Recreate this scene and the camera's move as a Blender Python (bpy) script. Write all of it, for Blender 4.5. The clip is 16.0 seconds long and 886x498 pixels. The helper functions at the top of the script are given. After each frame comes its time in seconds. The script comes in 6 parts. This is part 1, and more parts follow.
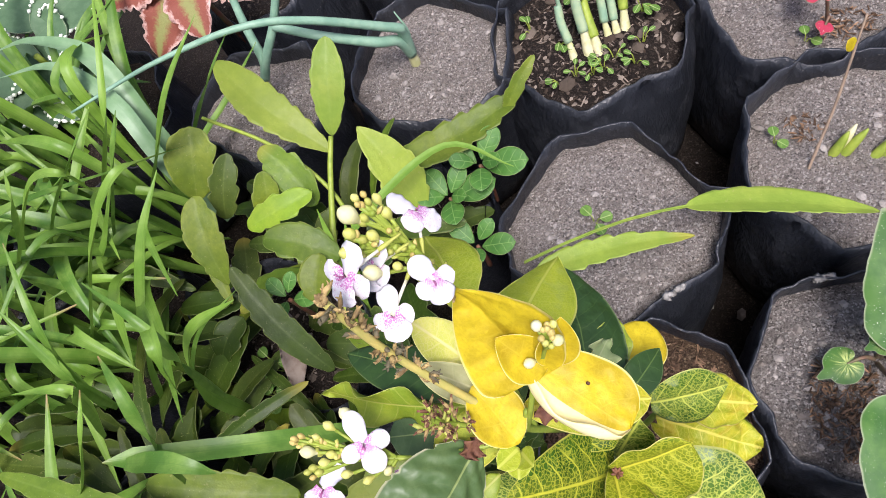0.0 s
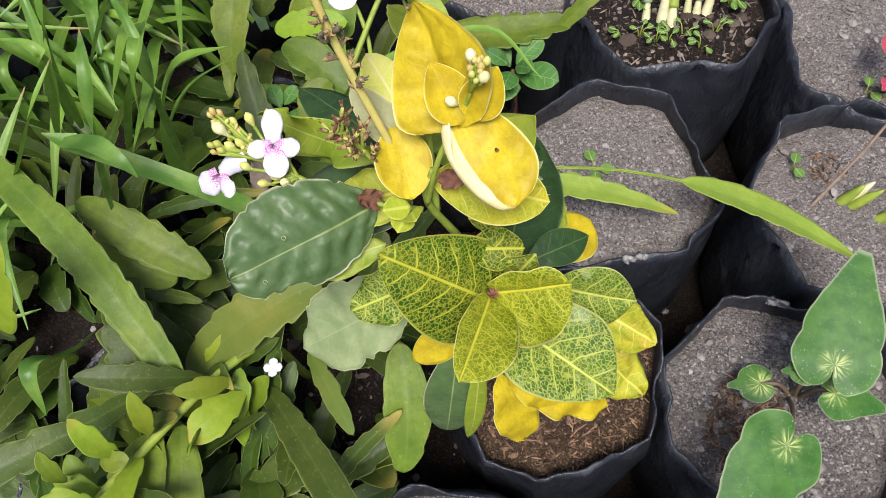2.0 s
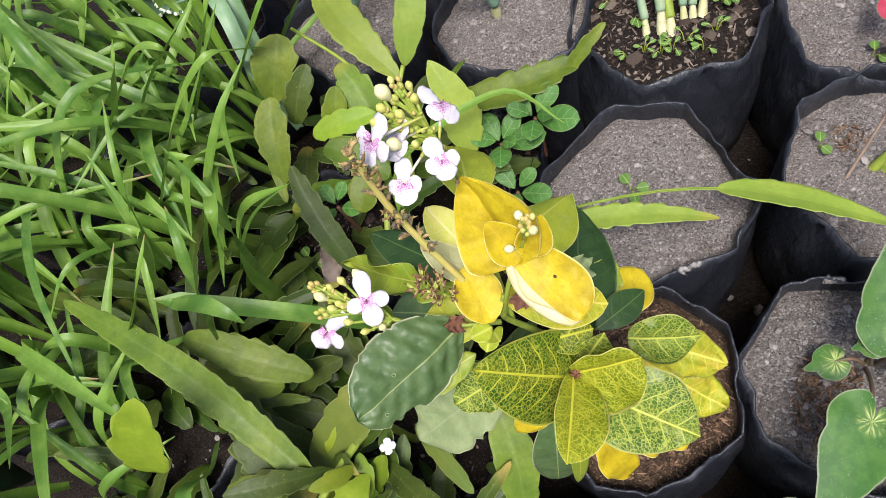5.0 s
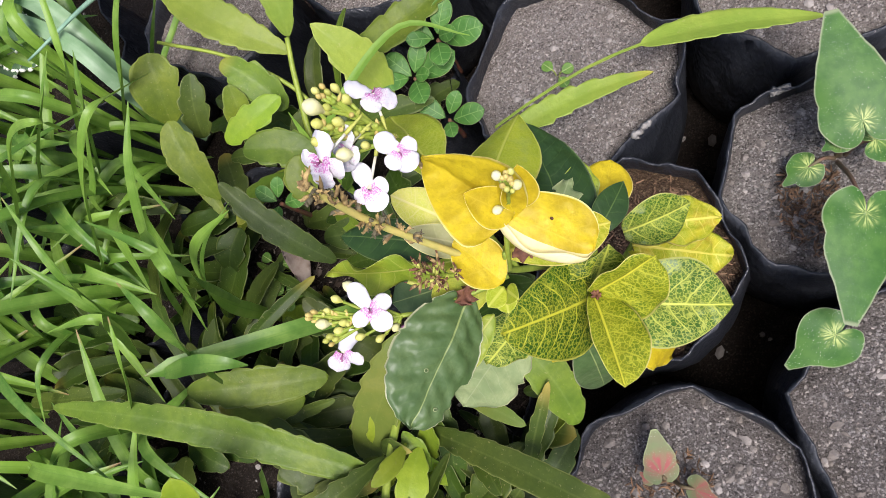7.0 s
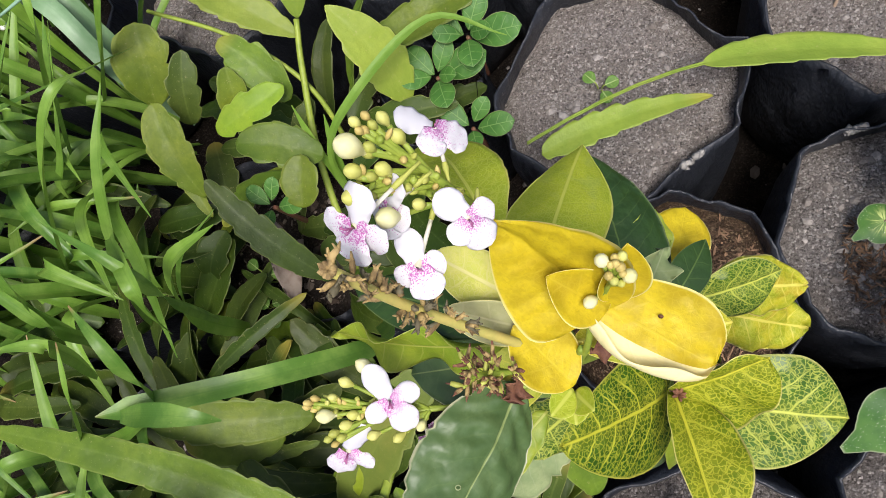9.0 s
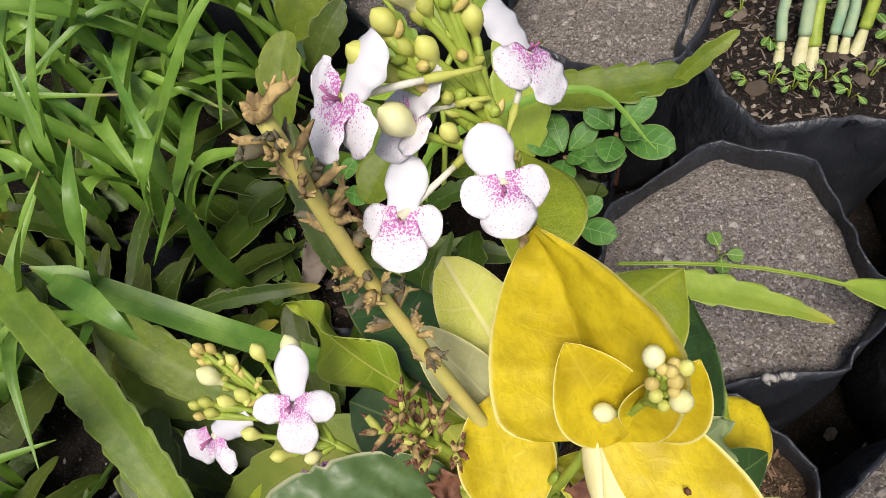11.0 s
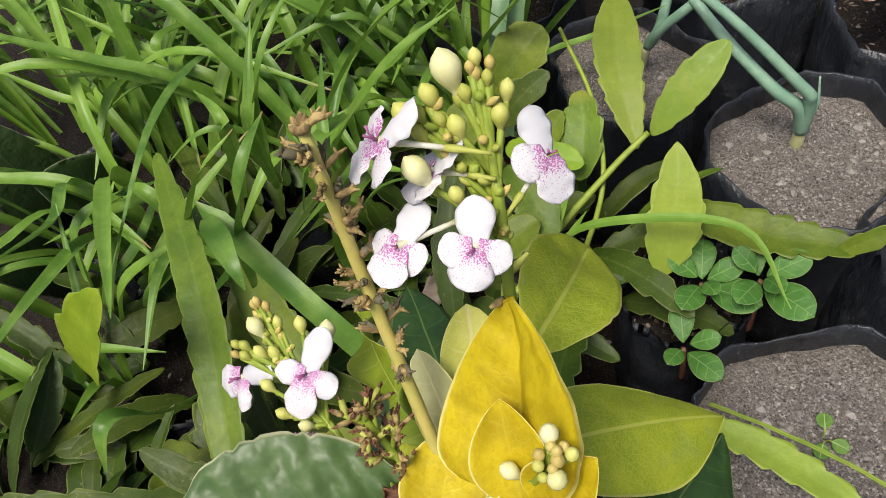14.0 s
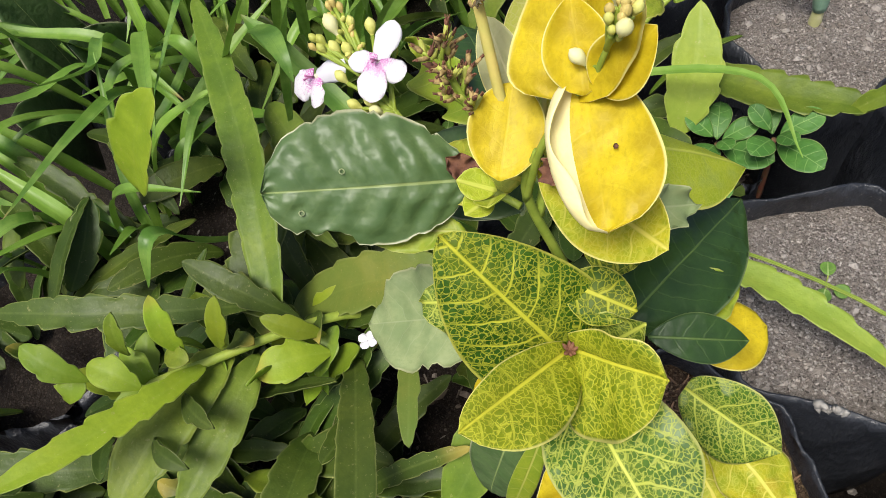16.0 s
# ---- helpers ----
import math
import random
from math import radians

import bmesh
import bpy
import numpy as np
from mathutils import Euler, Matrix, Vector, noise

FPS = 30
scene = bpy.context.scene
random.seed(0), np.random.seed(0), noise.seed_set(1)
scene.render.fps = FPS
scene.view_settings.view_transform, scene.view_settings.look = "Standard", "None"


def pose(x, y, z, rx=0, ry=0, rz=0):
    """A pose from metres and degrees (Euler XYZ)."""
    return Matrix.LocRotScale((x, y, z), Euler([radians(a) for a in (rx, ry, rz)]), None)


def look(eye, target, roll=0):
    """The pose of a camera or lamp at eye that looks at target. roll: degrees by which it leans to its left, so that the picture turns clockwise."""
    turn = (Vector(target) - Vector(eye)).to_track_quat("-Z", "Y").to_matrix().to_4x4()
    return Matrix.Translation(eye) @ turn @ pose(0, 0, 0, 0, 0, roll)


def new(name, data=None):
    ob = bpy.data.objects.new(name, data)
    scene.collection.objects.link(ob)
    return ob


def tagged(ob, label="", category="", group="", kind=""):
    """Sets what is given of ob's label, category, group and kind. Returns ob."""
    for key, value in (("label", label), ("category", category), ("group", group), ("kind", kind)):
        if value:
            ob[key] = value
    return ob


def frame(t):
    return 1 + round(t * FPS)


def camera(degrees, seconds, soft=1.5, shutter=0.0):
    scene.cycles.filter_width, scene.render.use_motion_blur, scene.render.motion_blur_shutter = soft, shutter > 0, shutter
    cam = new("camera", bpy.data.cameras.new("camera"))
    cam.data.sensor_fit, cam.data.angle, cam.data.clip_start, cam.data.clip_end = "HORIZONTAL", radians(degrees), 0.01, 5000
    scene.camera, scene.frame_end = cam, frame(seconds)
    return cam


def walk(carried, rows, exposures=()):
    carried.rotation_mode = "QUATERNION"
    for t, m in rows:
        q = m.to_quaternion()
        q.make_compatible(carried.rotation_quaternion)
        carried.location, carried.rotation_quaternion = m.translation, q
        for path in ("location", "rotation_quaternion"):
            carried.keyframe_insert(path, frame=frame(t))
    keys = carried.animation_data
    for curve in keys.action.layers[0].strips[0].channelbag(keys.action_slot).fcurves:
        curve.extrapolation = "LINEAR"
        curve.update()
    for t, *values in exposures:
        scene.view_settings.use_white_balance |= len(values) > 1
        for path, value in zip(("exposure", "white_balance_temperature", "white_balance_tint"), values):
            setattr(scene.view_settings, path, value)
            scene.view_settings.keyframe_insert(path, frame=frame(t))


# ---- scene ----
cam = camera(61.1, 16.0, 0.55)
PATH = [
    (0, (0.049, 0.054, 0.875), (-0.394, 0.843, -0.909), -34.2),
    (0.5, (0.05, 0.031, 0.843), (-0.382, 0.846, -0.931), -26.9),
    (1, (0.062, 0.009, 0.824), (-0.375, 0.788, -0.965), -24.2),
    (1.5, (0.082, -0.009, 0.821), (-0.352, 0.745, -0.98), -16.3),
    (2, (0.088, -0.021, 0.834), (-0.374, 0.707, -0.97), -12.4),
    (2.5, (0.103, -0.021, 0.861), (-0.401, 0.754, -0.912), -12.6),
    (3, (0.105, -0.027, 0.877), (-0.432, 0.771, -0.876), -14.6),
    (3.5, (0.089, -0.026, 0.887), (-0.478, 0.765, -0.861), -19.5),
    (4, (0.081, -0.01, 0.904), (-0.538, 0.754, -0.838), -25.3),
    (4.2, (0.083, -0.005, 0.904), (-0.535, 0.741, -0.845), -26.8),
    (6.3, (0.073, 0.021, 0.913), (-0.46, 0.58, -0.932), -51.0),
    (6.5, (0.067, 0.026, 0.913), (-0.449, 0.548, -0.948), -54.8),
    (7, (0.063, 0.036, 0.901), (-0.423, 0.531, -0.975), -58.5),
    (7.5, (0.064, 0.043, 0.891), (-0.413, 0.517, -0.993), -60.6),
    (8, (0.061, 0.051, 0.877), (-0.41, 0.491, -1.016), -63.0),
    (8.5, (0.037, 0.069, 0.855), (-0.425, 0.513, -1.039), -59.6),
    (9, (0.026, 0.091, 0.832), (-0.427, 0.551, -1.061), -53.9),
    (9.2, (0.022, 0.098, 0.817), (-0.432, 0.551, -1.078), -51.5),
    (11.3, (0.024, 0.088, 0.76), (-0.658, 0.83, -0.967), -18.9),
    (11.5, (0.026, 0.094, 0.766), (-0.7, 0.888, -0.919), -17.6),
    (12, (0.038, 0.103, 0.761), (-0.759, 0.907, -0.888), -17.4),
    (12.5, (0.047, 0.101, 0.76), (-0.844, 0.82, -0.88), -18.0),
    (13, (0.049, 0.1, 0.762), (-0.925, 0.732, -0.866), -18.7),
    (13.5, (0.057, 0.102, 0.772), (-0.99, 0.671, -0.834), -19.5),
    (14, (0.063, 0.097, 0.776), (-0.983, 0.622, -0.846), -18.2),
    (14.5, (0.07, 0.082, 0.778), (-0.978, 0.589, -0.849), -17.5),
    (15, (0.09, 0.06, 0.765), (-0.927, 0.534, -0.891), -17.4),
    (15.5, (0.101, 0.044, 0.755), (-0.891, 0.496, -0.922), -17.9),
    (16, (0.112, 0.025, 0.755), (-0.866, 0.472, -0.931), -18.2),
]
walk(cam, [(t, look(eye, target, roll)) for t, eye, target, roll in PATH], [(0.0, 0.82, 6000, 19), (1.5, 0.66, 6050, 15), (3.0, 0.66, 6080, 15), (4.0, 0.72, 6080, 15), (7.5, 0.66, 6080, 17), (9.0, 0.56, 6180, 14), (11.5, 0.43, 6520, 12), (13.5, 0.44, 6520, 9), (15.0, 0.35, 6480, 11), (16.0, 0.60, 6380, 10)])

# ---- light ----
world = bpy.data.worlds.new("sky")
scene.world = world
world.use_nodes = True
wn = world.node_tree.nodes
sky = wn.new("ShaderNodeTexSky")
sky.sky_type, sky.sun_disc = 'NISHITA', False
sky.air_density, sky.dust_density, sky.ozone_density = 0.8, 4.0, 0.6
sky.sun_elevation, sky.sun_rotation = radians(68), radians(155)
wn["Background"].inputs["Strength"].default_value = 0.10
world.node_tree.links.new(sky.outputs["Color"], wn["Background"].inputs["Color"])
sun = new("sun", bpy.data.lights.new("sun", 'SUN'))
sun.data.energy, sun.data.angle, sun.data.color = 3.0, radians(22), (1.0, 0.95, 0.86)
sun.matrix_world = look((0.25, -0.45, 1.8), (0, 0.1, 0.3))


# ---- materials ----
def mat_new(name):
    m = bpy.data.materials.new(name)
    m.use_nodes = True
    return m, m.node_tree.nodes, m.node_tree.links


class Nodes:
    """Small helper that wires nodes of one material."""

    def __init__(self, name):
        self.m, self.n, self.l = mat_new(name)
        self.b = self.n["Principled BSDF"]

    def put(self, socket, v):
        if isinstance(v, bpy.types.NodeSocket):
            self.l.new(v, socket)
        elif v is not None:
            socket.default_value = v

    def math(self, op, a, b=None, c=None, clamp=False):
        n = self.n.new("ShaderNodeMath")
        n.operation, n.use_clamp = op, clamp
        for s, v in zip(n.inputs, (a, b, c)):
            self.put(s, v)
        return n.outputs[0]

    def mix(self, f, a, b):
        n = self.n.new("ShaderNodeMix")
        n.data_type = 'RGBA'
        self.put(n.inputs["Factor"], f)
        self.put(n.inputs[6], (*a, 1) if isinstance(a, tuple) else a)
        self.put(n.inputs[7], (*b, 1) if isinstance(b, tuple) else b)
        return n.outputs[2]

    def ramp(self, v, lo, hi):
        n = self.n.new("ShaderNodeMapRange")
        n.interpolation_type = 'SMOOTHSTEP'
        self.put(n.inputs[0], v)
        n.inputs[1].default_value, n.inputs[2].default_value = lo, hi
        return n.outputs[0]

    def uv(self, name):
        n = self.n.new("ShaderNodeUVMap")
        n.uv_map = name
        return n.outputs[0]

    def obj(self):
        return self.n.new("ShaderNodeTexCoord").outputs["Object"]

    def split(self, v):
        n = self.n.new("ShaderNodeSeparateXYZ")
        self.l.new(v, n.inputs[0])
        return n.outputs[0], n.outputs[1], n.outputs[2]

    def join(self, x, y, z=0.0):
        n = self.n.new("ShaderNodeCombineXYZ")
        for s, v in zip(n.inputs, (x, y, z)):
            self.put(s, v)
        return n.outputs[0]

    def noise(self, vec, scale, detail=3.0, rough=0.55):
        n = self.n.new("ShaderNodeTexNoise")
        self.put(n.inputs["Vector"], vec)
        n.inputs["Scale"].default_value, n.inputs["Detail"].default_value, n.inputs["Roughness"].default_value = scale, detail, rough
        return n.outputs[0]

    def cells(self, vec, scale, feature='DISTANCE_TO_EDGE'):
        n = self.n.new("ShaderNodeTexVoronoi")
        n.feature = feature
        self.put(n.inputs["Vector"], vec)
        n.inputs["Scale"].default_value = scale
        return n

    def random(self):
        return self.n.new("ShaderNodeObjectInfo").outputs["Random"]

    def bump(self, height, strength, dist):
        n = self.n.new("ShaderNodeBump")
        self.put(n.inputs["Height"], height)
        n.inputs["Strength"].default_value, n.inputs["Distance"].default_value = strength, dist
        self.l.new(n.outputs[0], self.b.inputs["Normal"])

    def done(self, color, rough=0.5, metal=0.0, spec=0.5, translucent=0.0, glow=None):
        self.put(self.b.inputs["Base Color"], (*color, 1) if isinstance(color, tuple) else color)
        self.put(self.b.inputs["Roughness"], rough)
        self.b.inputs["Metallic"].default_value = metal
        self.b.inputs["Specular IOR Level"].default_value = spec
        if translucent:
            t = self.n.new("ShaderNodeBsdfTranslucent")
            self.put(t.inputs[0], glow if glow is not None else ((*color, 1) if isinstance(color, tuple) else color))
            mx = self.n.new("ShaderNodeMixShader")
            mx.inputs[0].default_value = translucent
            self.l.new(self.b.outputs[0], mx.inputs[1])
            self.l.new(t.outputs[0], mx.inputs[2])
            self.l.new(mx.outputs[0], self.n["Material Output"].inputs[0])
        return self.m


def leaf_material(name, base, dark, vein, net=0.0, laterals=0.6, edge=None, rough=0.45, spec=0.5, pucker=0.0, patch=None, trans=0.3, mid=1.0):
    """A leaf's skin: mottled blade, midrib, side veins and, for net > 0, a fine mesh of veins. uv 'leaf' is in cm, 'form' is (0..1, -1..1)."""
    k = Nodes(name)
    u, v, _ = k.split(k.uv("leaf"))
    s, e, _ = k.split(k.uv("form"))
    rnd = k.math('MULTIPLY', k.random(), 17.0)
    vec = k.join(u, v, rnd)
    av = k.math('ABSOLUTE', v)
    ae = k.math('ABSOLUTE', e)
    wob = k.noise(vec, 1.1, 2.0)
    col = k.mix(k.ramp(k.noise(vec, 0.9, 4.0), 0.35, 0.65), base, dark)
    col = k.mix(k.math('MULTIPLY', k.ramp(k.noise(k.join(u, k.math('MULTIPLY', v, 1.6), rnd), 5.0, 6.0, 0.7), 0.45, 0.7), 0.6), col, dark)
    if patch:
        col = k.mix(k.math('MULTIPLY', k.ramp(k.noise(k.join(u, v, k.math('ADD', rnd, 5.0)), 0.55, 3.0), 0.55, 0.68), 0.55), col, patch)
    # side veins sweep forward from the midrib
    sweep = k.math('SUBTRACT', u, k.math('ADD', k.math('MULTIPLY', av, 0.40), k.math('MULTIPLY', k.math('MULTIPLY', av, av), 0.22)))
    sweep = k.math('ADD', sweep, k.math('MULTIPLY', wob, 0.4))
    sweep = k.math('ADD', sweep, k.math('MULTIPLY', k.math('SIGN', v), 0.14))
    period = 1.15 if net >= 0.8 else 0.9
    saw = k.math('ABSOLUTE', k.math('SUBTRACT', k.math('FRACT', k.math('DIVIDE', sweep, period)), 0.5))
    lat = k.math('MULTIPLY', k.math('SUBTRACT', 1.0, k.ramp(saw, 0.018, 0.062)), k.math('SUBTRACT', 1.0, k.math('MULTIPLY', k.ramp(ae, 0.55, 0.95), 0.6)))
    rib = k.math('SUBTRACT', 1.0, k.ramp(k.math('ADD', av, k.math('MULTIPLY', s, 0.03)), *((0.05, 0.115) if net >= 0.3 else (0.03, 0.075))))
    veins = k.math('MAXIMUM', k.math('MULTIPLY', lat, laterals), k.math('MULTIPLY', rib, mid))
    if net:
        wig = k.noise(vec, 4.5, 2.0)
        warp = k.join(k.math('ADD', u, k.math('ADD', k.math('MULTIPLY', wob, 0.25), k.math('MULTIPLY', wig, 0.22))), k.math('ADD', v, k.math('SUBTRACT', k.math('MULTIPLY', wob, 0.2), k.math('MULTIPLY', wig, 0.22))), rnd)
        fine = k.math('SUBTRACT', 1.0, k.ramp(k.cells(warp, 5.0).outputs["Distance"], 0.0, 0.13))
        coarse = k.math('SUBTRACT', 1.0, k.ramp(k.cells(warp, 2.1).outputs["Distance"], 0.0, 0.06))
        mesh = k.math('MAXIMUM', k.math('MULTIPLY', fine, 0.82), k.math('MULTIPLY', coarse, 0.45))
        mesh = k.math('MULTIPLY', mesh, k.math('ADD', 0.62, k.math('MULTIPLY', k.noise(vec, 0.8, 2.0), 0.5)))
        veins = k.math('MAXIMUM', veins, k.math('MULTIPLY', mesh, net))
    veins = k.math('MINIMUM', veins, 1.0)
    if net >= 0.8:
        col = k.mix(k.math('MULTIPLY', k.math('SUBTRACT', 1.0, k.ramp(av, 0.1, 1.0)), 0.14), col, vein)
    col = k.mix(veins, col, vein)
    if edge:
        rim = k.ramp(k.math('ADD', ae, k.math('MULTIPLY', k.math('SUBTRACT', wob, 0.5), 0.03)), 0.945, 0.985)
        col = k.mix(rim, col, edge)
    h = k.math('SUBTRACT', k.math('MULTIPLY', k.noise(vec, 1.5, 1.5), 0.6 + pucker), k.math('MULTIPLY', veins, 0.35))
    h = k.math('ADD', h, k.math('MULTIPLY', k.noise(vec, 16.0, 2.0), 0.05))
    k.bump(h, 0.42, 0.0014)
    return k.done(col, k.math('ADD', rough, k.math('MULTIPLY', k.noise(vec, 3.0), 0.15)), spec=spec, translucent=trans)


M_GOLD = leaf_material("leaf_gold", (0.76, 0.62, 0.018), (0.55, 0.42, 0.012), (0.80, 0.68, 0.06), 0.20, 0.22, (0.86, 0.8, 0.3), 0.40, 0.35, 1.0, mid=0.25, trans=0.45)
M_GOLD_NET = leaf_material("leaf_gold_net", (0.54, 0.50, 0.02), (0.33, 0.39, 0.014), (0.72, 0.66, 0.12), 0.5, 0.7, (0.8, 0.74, 0.25), 0.42, 0.35, 0.9, patch=(0.52, 0.36, 0.03), trans=0.35)
M_GOLD_UNDER = leaf_material("leaf_gold_underside", (0.85, 0.78, 0.42), (0.8, 0.72, 0.34), (0.88, 0.82, 0.5), 0.0, 0.15, None, 0.6, 0.2, mid=0.2, trans=0.2)
M_NET = leaf_material("leaf_net_green", (0.048, 0.125, 0.005), (0.022, 0.078, 0.003), (0.54, 0.54, 0.04), 0.88, 0.85, (0.5, 0.5, 0.08), 0.46, 0.28, 0.5)
M_NET_YELLOW = leaf_material("leaf_net_yellow", (0.23, 0.28, 0.008), (0.14, 0.205, 0.006), (0.64, 0.62, 0.05), 0.9, 0.6, (0.7, 0.66, 0.2), 0.46, 0.28, 0.5)
M_NET_PALE = leaf_material("leaf_net_pale", (0.078, 0.170, 0.011), (0.044, 0.115, 0.007), (0.58, 0.62, 0.10), 0.9, 0.8, (0.5, 0.52, 0.15), 0.44, 0.34, 0.4, patch=(0.36, 0.45, 0.25))
M_YELLOWGREEN = leaf_material("leaf_yellow_green", (0.40, 0.44, 0.04), (0.27, 0.34, 0.025), (0.62, 0.55, 0.06), 0.35, 0.5, (0.62, 0.58, 0.12), 0.45, 0.4, patch=(0.60, 0.54, 0.07))
M_DARK = leaf_material("leaf_dark_green", (0.092, 0.148, 0.050), (0.062, 0.114, 0.034), (0.26, 0.32, 0.11), 0.0, 0.05, (0.36, 0.37, 0.22), 0.36, 0.42, 1.4, trans=0.1, mid=0.8)
M_DEEP = leaf_material("leaf_deep_green", (0.026, 0.062, 0.010), (0.018, 0.046, 0.008), (0.08, 0.13, 0.03), 0.0, 0.25, (0.10, 0.14, 0.05), 0.34, 0.45, 1.2, trans=0.08)
M_GREY = leaf_material("leaf_grey_green", (0.25, 0.30, 0.135), (0.18, 0.24, 0.10), (0.30, 0.34, 0.18), 0.1, 0.3, (0.36, 0.38, 0.2), 0.5, 0.22, 1.0, trans=0.1, mid=0.6)
M_LIGHT = leaf_material("leaf_light_green", (0.30, 0.37, 0.025), (0.21, 0.31, 0.018), (0.42, 0.45, 0.09), 0.15, 0.45, (0.4, 0.44, 0.1), 0.42, 0.45)
M_PALE = leaf_material("leaf_pale_cream", (0.74, 0.71, 0.17), (0.60, 0.62, 0.10), (0.74, 0.70, 0.28), 0.5, 0.5, (0.78, 0.74, 0.30), 0.5, 0.3)
M_GREYCREAM = leaf_material("leaf_grey_cream", (0.46, 0.46, 0.24), (0.38, 0.39, 0.18), (0.55, 0.54, 0.30), 0.0, 0.3, (0.75, 0.70, 0.30), 0.5, 0.3, 0.5)
M_LIME_NET = leaf_material("leaf_lime_net", (0.43, 0.50, 0.028), (0.33, 0.42, 0.020), (0.56, 0.60, 0.10), 0.6, 0.35, (0.6, 0.6, 0.15), 0.42, 0.4, patch=(0.34, 0.43, 0.08))


def pad_material(name, base, dark, tint, trans=0.15):
    k = Nodes(name)
    u, v, _ = k.split(k.uv("leaf"))
    s, e, _ = k.split(k.uv("form"))
    rnd = k.math('MULTIPLY', k.random(), 31.0)
    vec = k.join(u, v, rnd)
    col = k.mix(k.ramp(k.noise(vec, 0.3, 4.0, 0.6), 0.25, 0.75), base, dark)
    col = k.mix(k.math('MULTIPLY', k.ramp(k.noise(vec, 0.13, 2.0), 0.45, 0.75), 0.7), col, tint)
    rib = k.math('SUBTRACT', 1.0, k.ramp(k.math('ABSOLUTE', v), 0.03, 0.12))
    col = k.mix(k.math('MULTIPLY', rib, 0.08), col, (0.3, 0.36, 0.09))
    edge = k.ramp(k.math('ABSOLUTE', e), 0.9, 1.0)
    col = k.mix(k.math('MULTIPLY', edge, 0.38), col, (0.34, 0.36, 0.12))
    mott = k.ramp(k.noise(vec, 1.7, 5.0, 0.65), 0.38, 0.66)
    col = k.mix(k.math('MULTIPLY', mott, 0.42), col, dark)
    worn = k.math('MULTIPLY', k.ramp(s, 0.78, 1.0), k.ramp(k.math('FRACT', k.math('MULTIPLY', k.random(), 5.1)), 0.78, 0.86))
    col = k.mix(k.math('MULTIPLY', worn, 0.6), col, (0.32, 0.26, 0.04))
    scar = k.ramp(k.noise(vec, 2.6, 4.0, 0.7), 0.62, 0.70)
    col = k.mix(k.math('MULTIPLY', scar, 0.35), col, (0.30, 0.27, 0.12))
    speck = k.ramp(k.noise(vec, 9.0, 2.0), 0.70, 0.78)
    col = k.mix(k.math('MULTIPLY', speck, 0.4), col, (0.4, 0.42, 0.2))
    bright = k.n.new("ShaderNodeHueSaturation")
    k.put(bright.inputs["Value"], k.math('ADD', 0.75, k.math('MULTIPLY', k.random(), 0.5)))
    k.put(bright.inputs["Hue"], k.math('ADD', 0.49, k.math('MULTIPLY', k.math('FRACT', k.math('MULTIPLY', k.random(), 7.3)), 0.025)))
    k.l.new(col, bright.inputs["Color"])
    k.bump(k.math('ADD', k.noise(vec, 0.8, 3.0), k.math('MULTIPLY', k.noise(vec, 6.0, 4.0), 0.12)), 0.32, 0.003)
    return k.done(bright.outputs[0], k.math('ADD', 0.34, k.math('MULTIPLY', k.noise(vec, 1.5, 3.0), 0.28)), spec=0.26, translucent=trans)


M_PAD = pad_material("cactus_pad", (0.140, 0.198, 0.016), (0.070, 0.115, 0.009), (0.20, 0.24, 0.022))
M_PAD_PALE = pad_material("cactus_pad_pale", (0.225, 0.295, 0.038), (0.155, 0.225, 0.025), (0.28, 0.31, 0.05))
M_PAD_LIME = pad_material("cactus_pad_lime", (0.245, 0.335, 0.022), (0.155, 0.24, 0.014), (0.31, 0.35, 0.03), 0.28)
M_PAD_YELLOW = pad_material("cactus_pad_yellow", (0.15, 0.19, 0.030), (0.11, 0.16, 0.022), (0.25, 0.23, 0.04))
# darker copy of the pad green: shade under overhanging plants put into colour
M_PAD_DEEP = pad_material("cactus_pad_shaded", (0.062, 0.094, 0.012), (0.034, 0.058, 0.008), (0.090, 0.115, 0.016))


def grass_material(name, a, b, c, trans=0.3):
    k = Nodes(name)
    u, v, _ = k.split(k.uv("leaf"))
    s, e, _ = k.split(k.uv("form"))
    rnd = k.random()
    streak = k.noise(k.join(k.math('MULTIPLY', u, 0.35), k.math('MULTIPLY', v, 14.0), k.math('MULTIPLY', rnd, 40.0)), 1.0, 3.0)
    cloud = k.noise(k.join(u, v, k.math('MULTIPLY', rnd, 23.0)), 0.45, 4.0, 0.6)
    col = k.mix(rnd, a, b)
    col = k.mix(k.math('MULTIPLY', k.ramp(cloud, 0.38, 0.68), 0.5), col, c)
    col = k.mix(k.math('MULTIPLY', k.ramp(streak, 0.4, 0.7), 0.14), col, b)
    rib = k.math('SUBTRACT', 1.0, k.ramp(k.math('ABSOLUTE', e), 0.02, 0.10))
    col = k.mix(k.math('MULTIPLY', rib, 0.22), col, b)
    fleck = k.ramp(k.noise(k.join(u, v, rnd), 5.0, 3.0, 0.7), 0.68, 0.74)
    col = k.mix(k.math('MULTIPLY', fleck, 0.5), col, (0.34, 0.33, 0.14))
    tip = k.ramp(k.math('ADD', s, k.math('MULTIPLY', k.math('FRACT', k.math('MULTIPLY', rnd, 13.7)), 0.22)), 1.13, 1.20)
    col = k.mix(tip, col, (0.30, 0.2, 0.085))
    k.bump(k.math('ADD', k.math('MULTIPLY', streak, 0.4), cloud), 0.3, 0.0012)
    return k.done(col, k.math('ADD', 0.34, k.math('MULTIPLY', cloud, 0.2)), spec=0.5, translucent=trans)


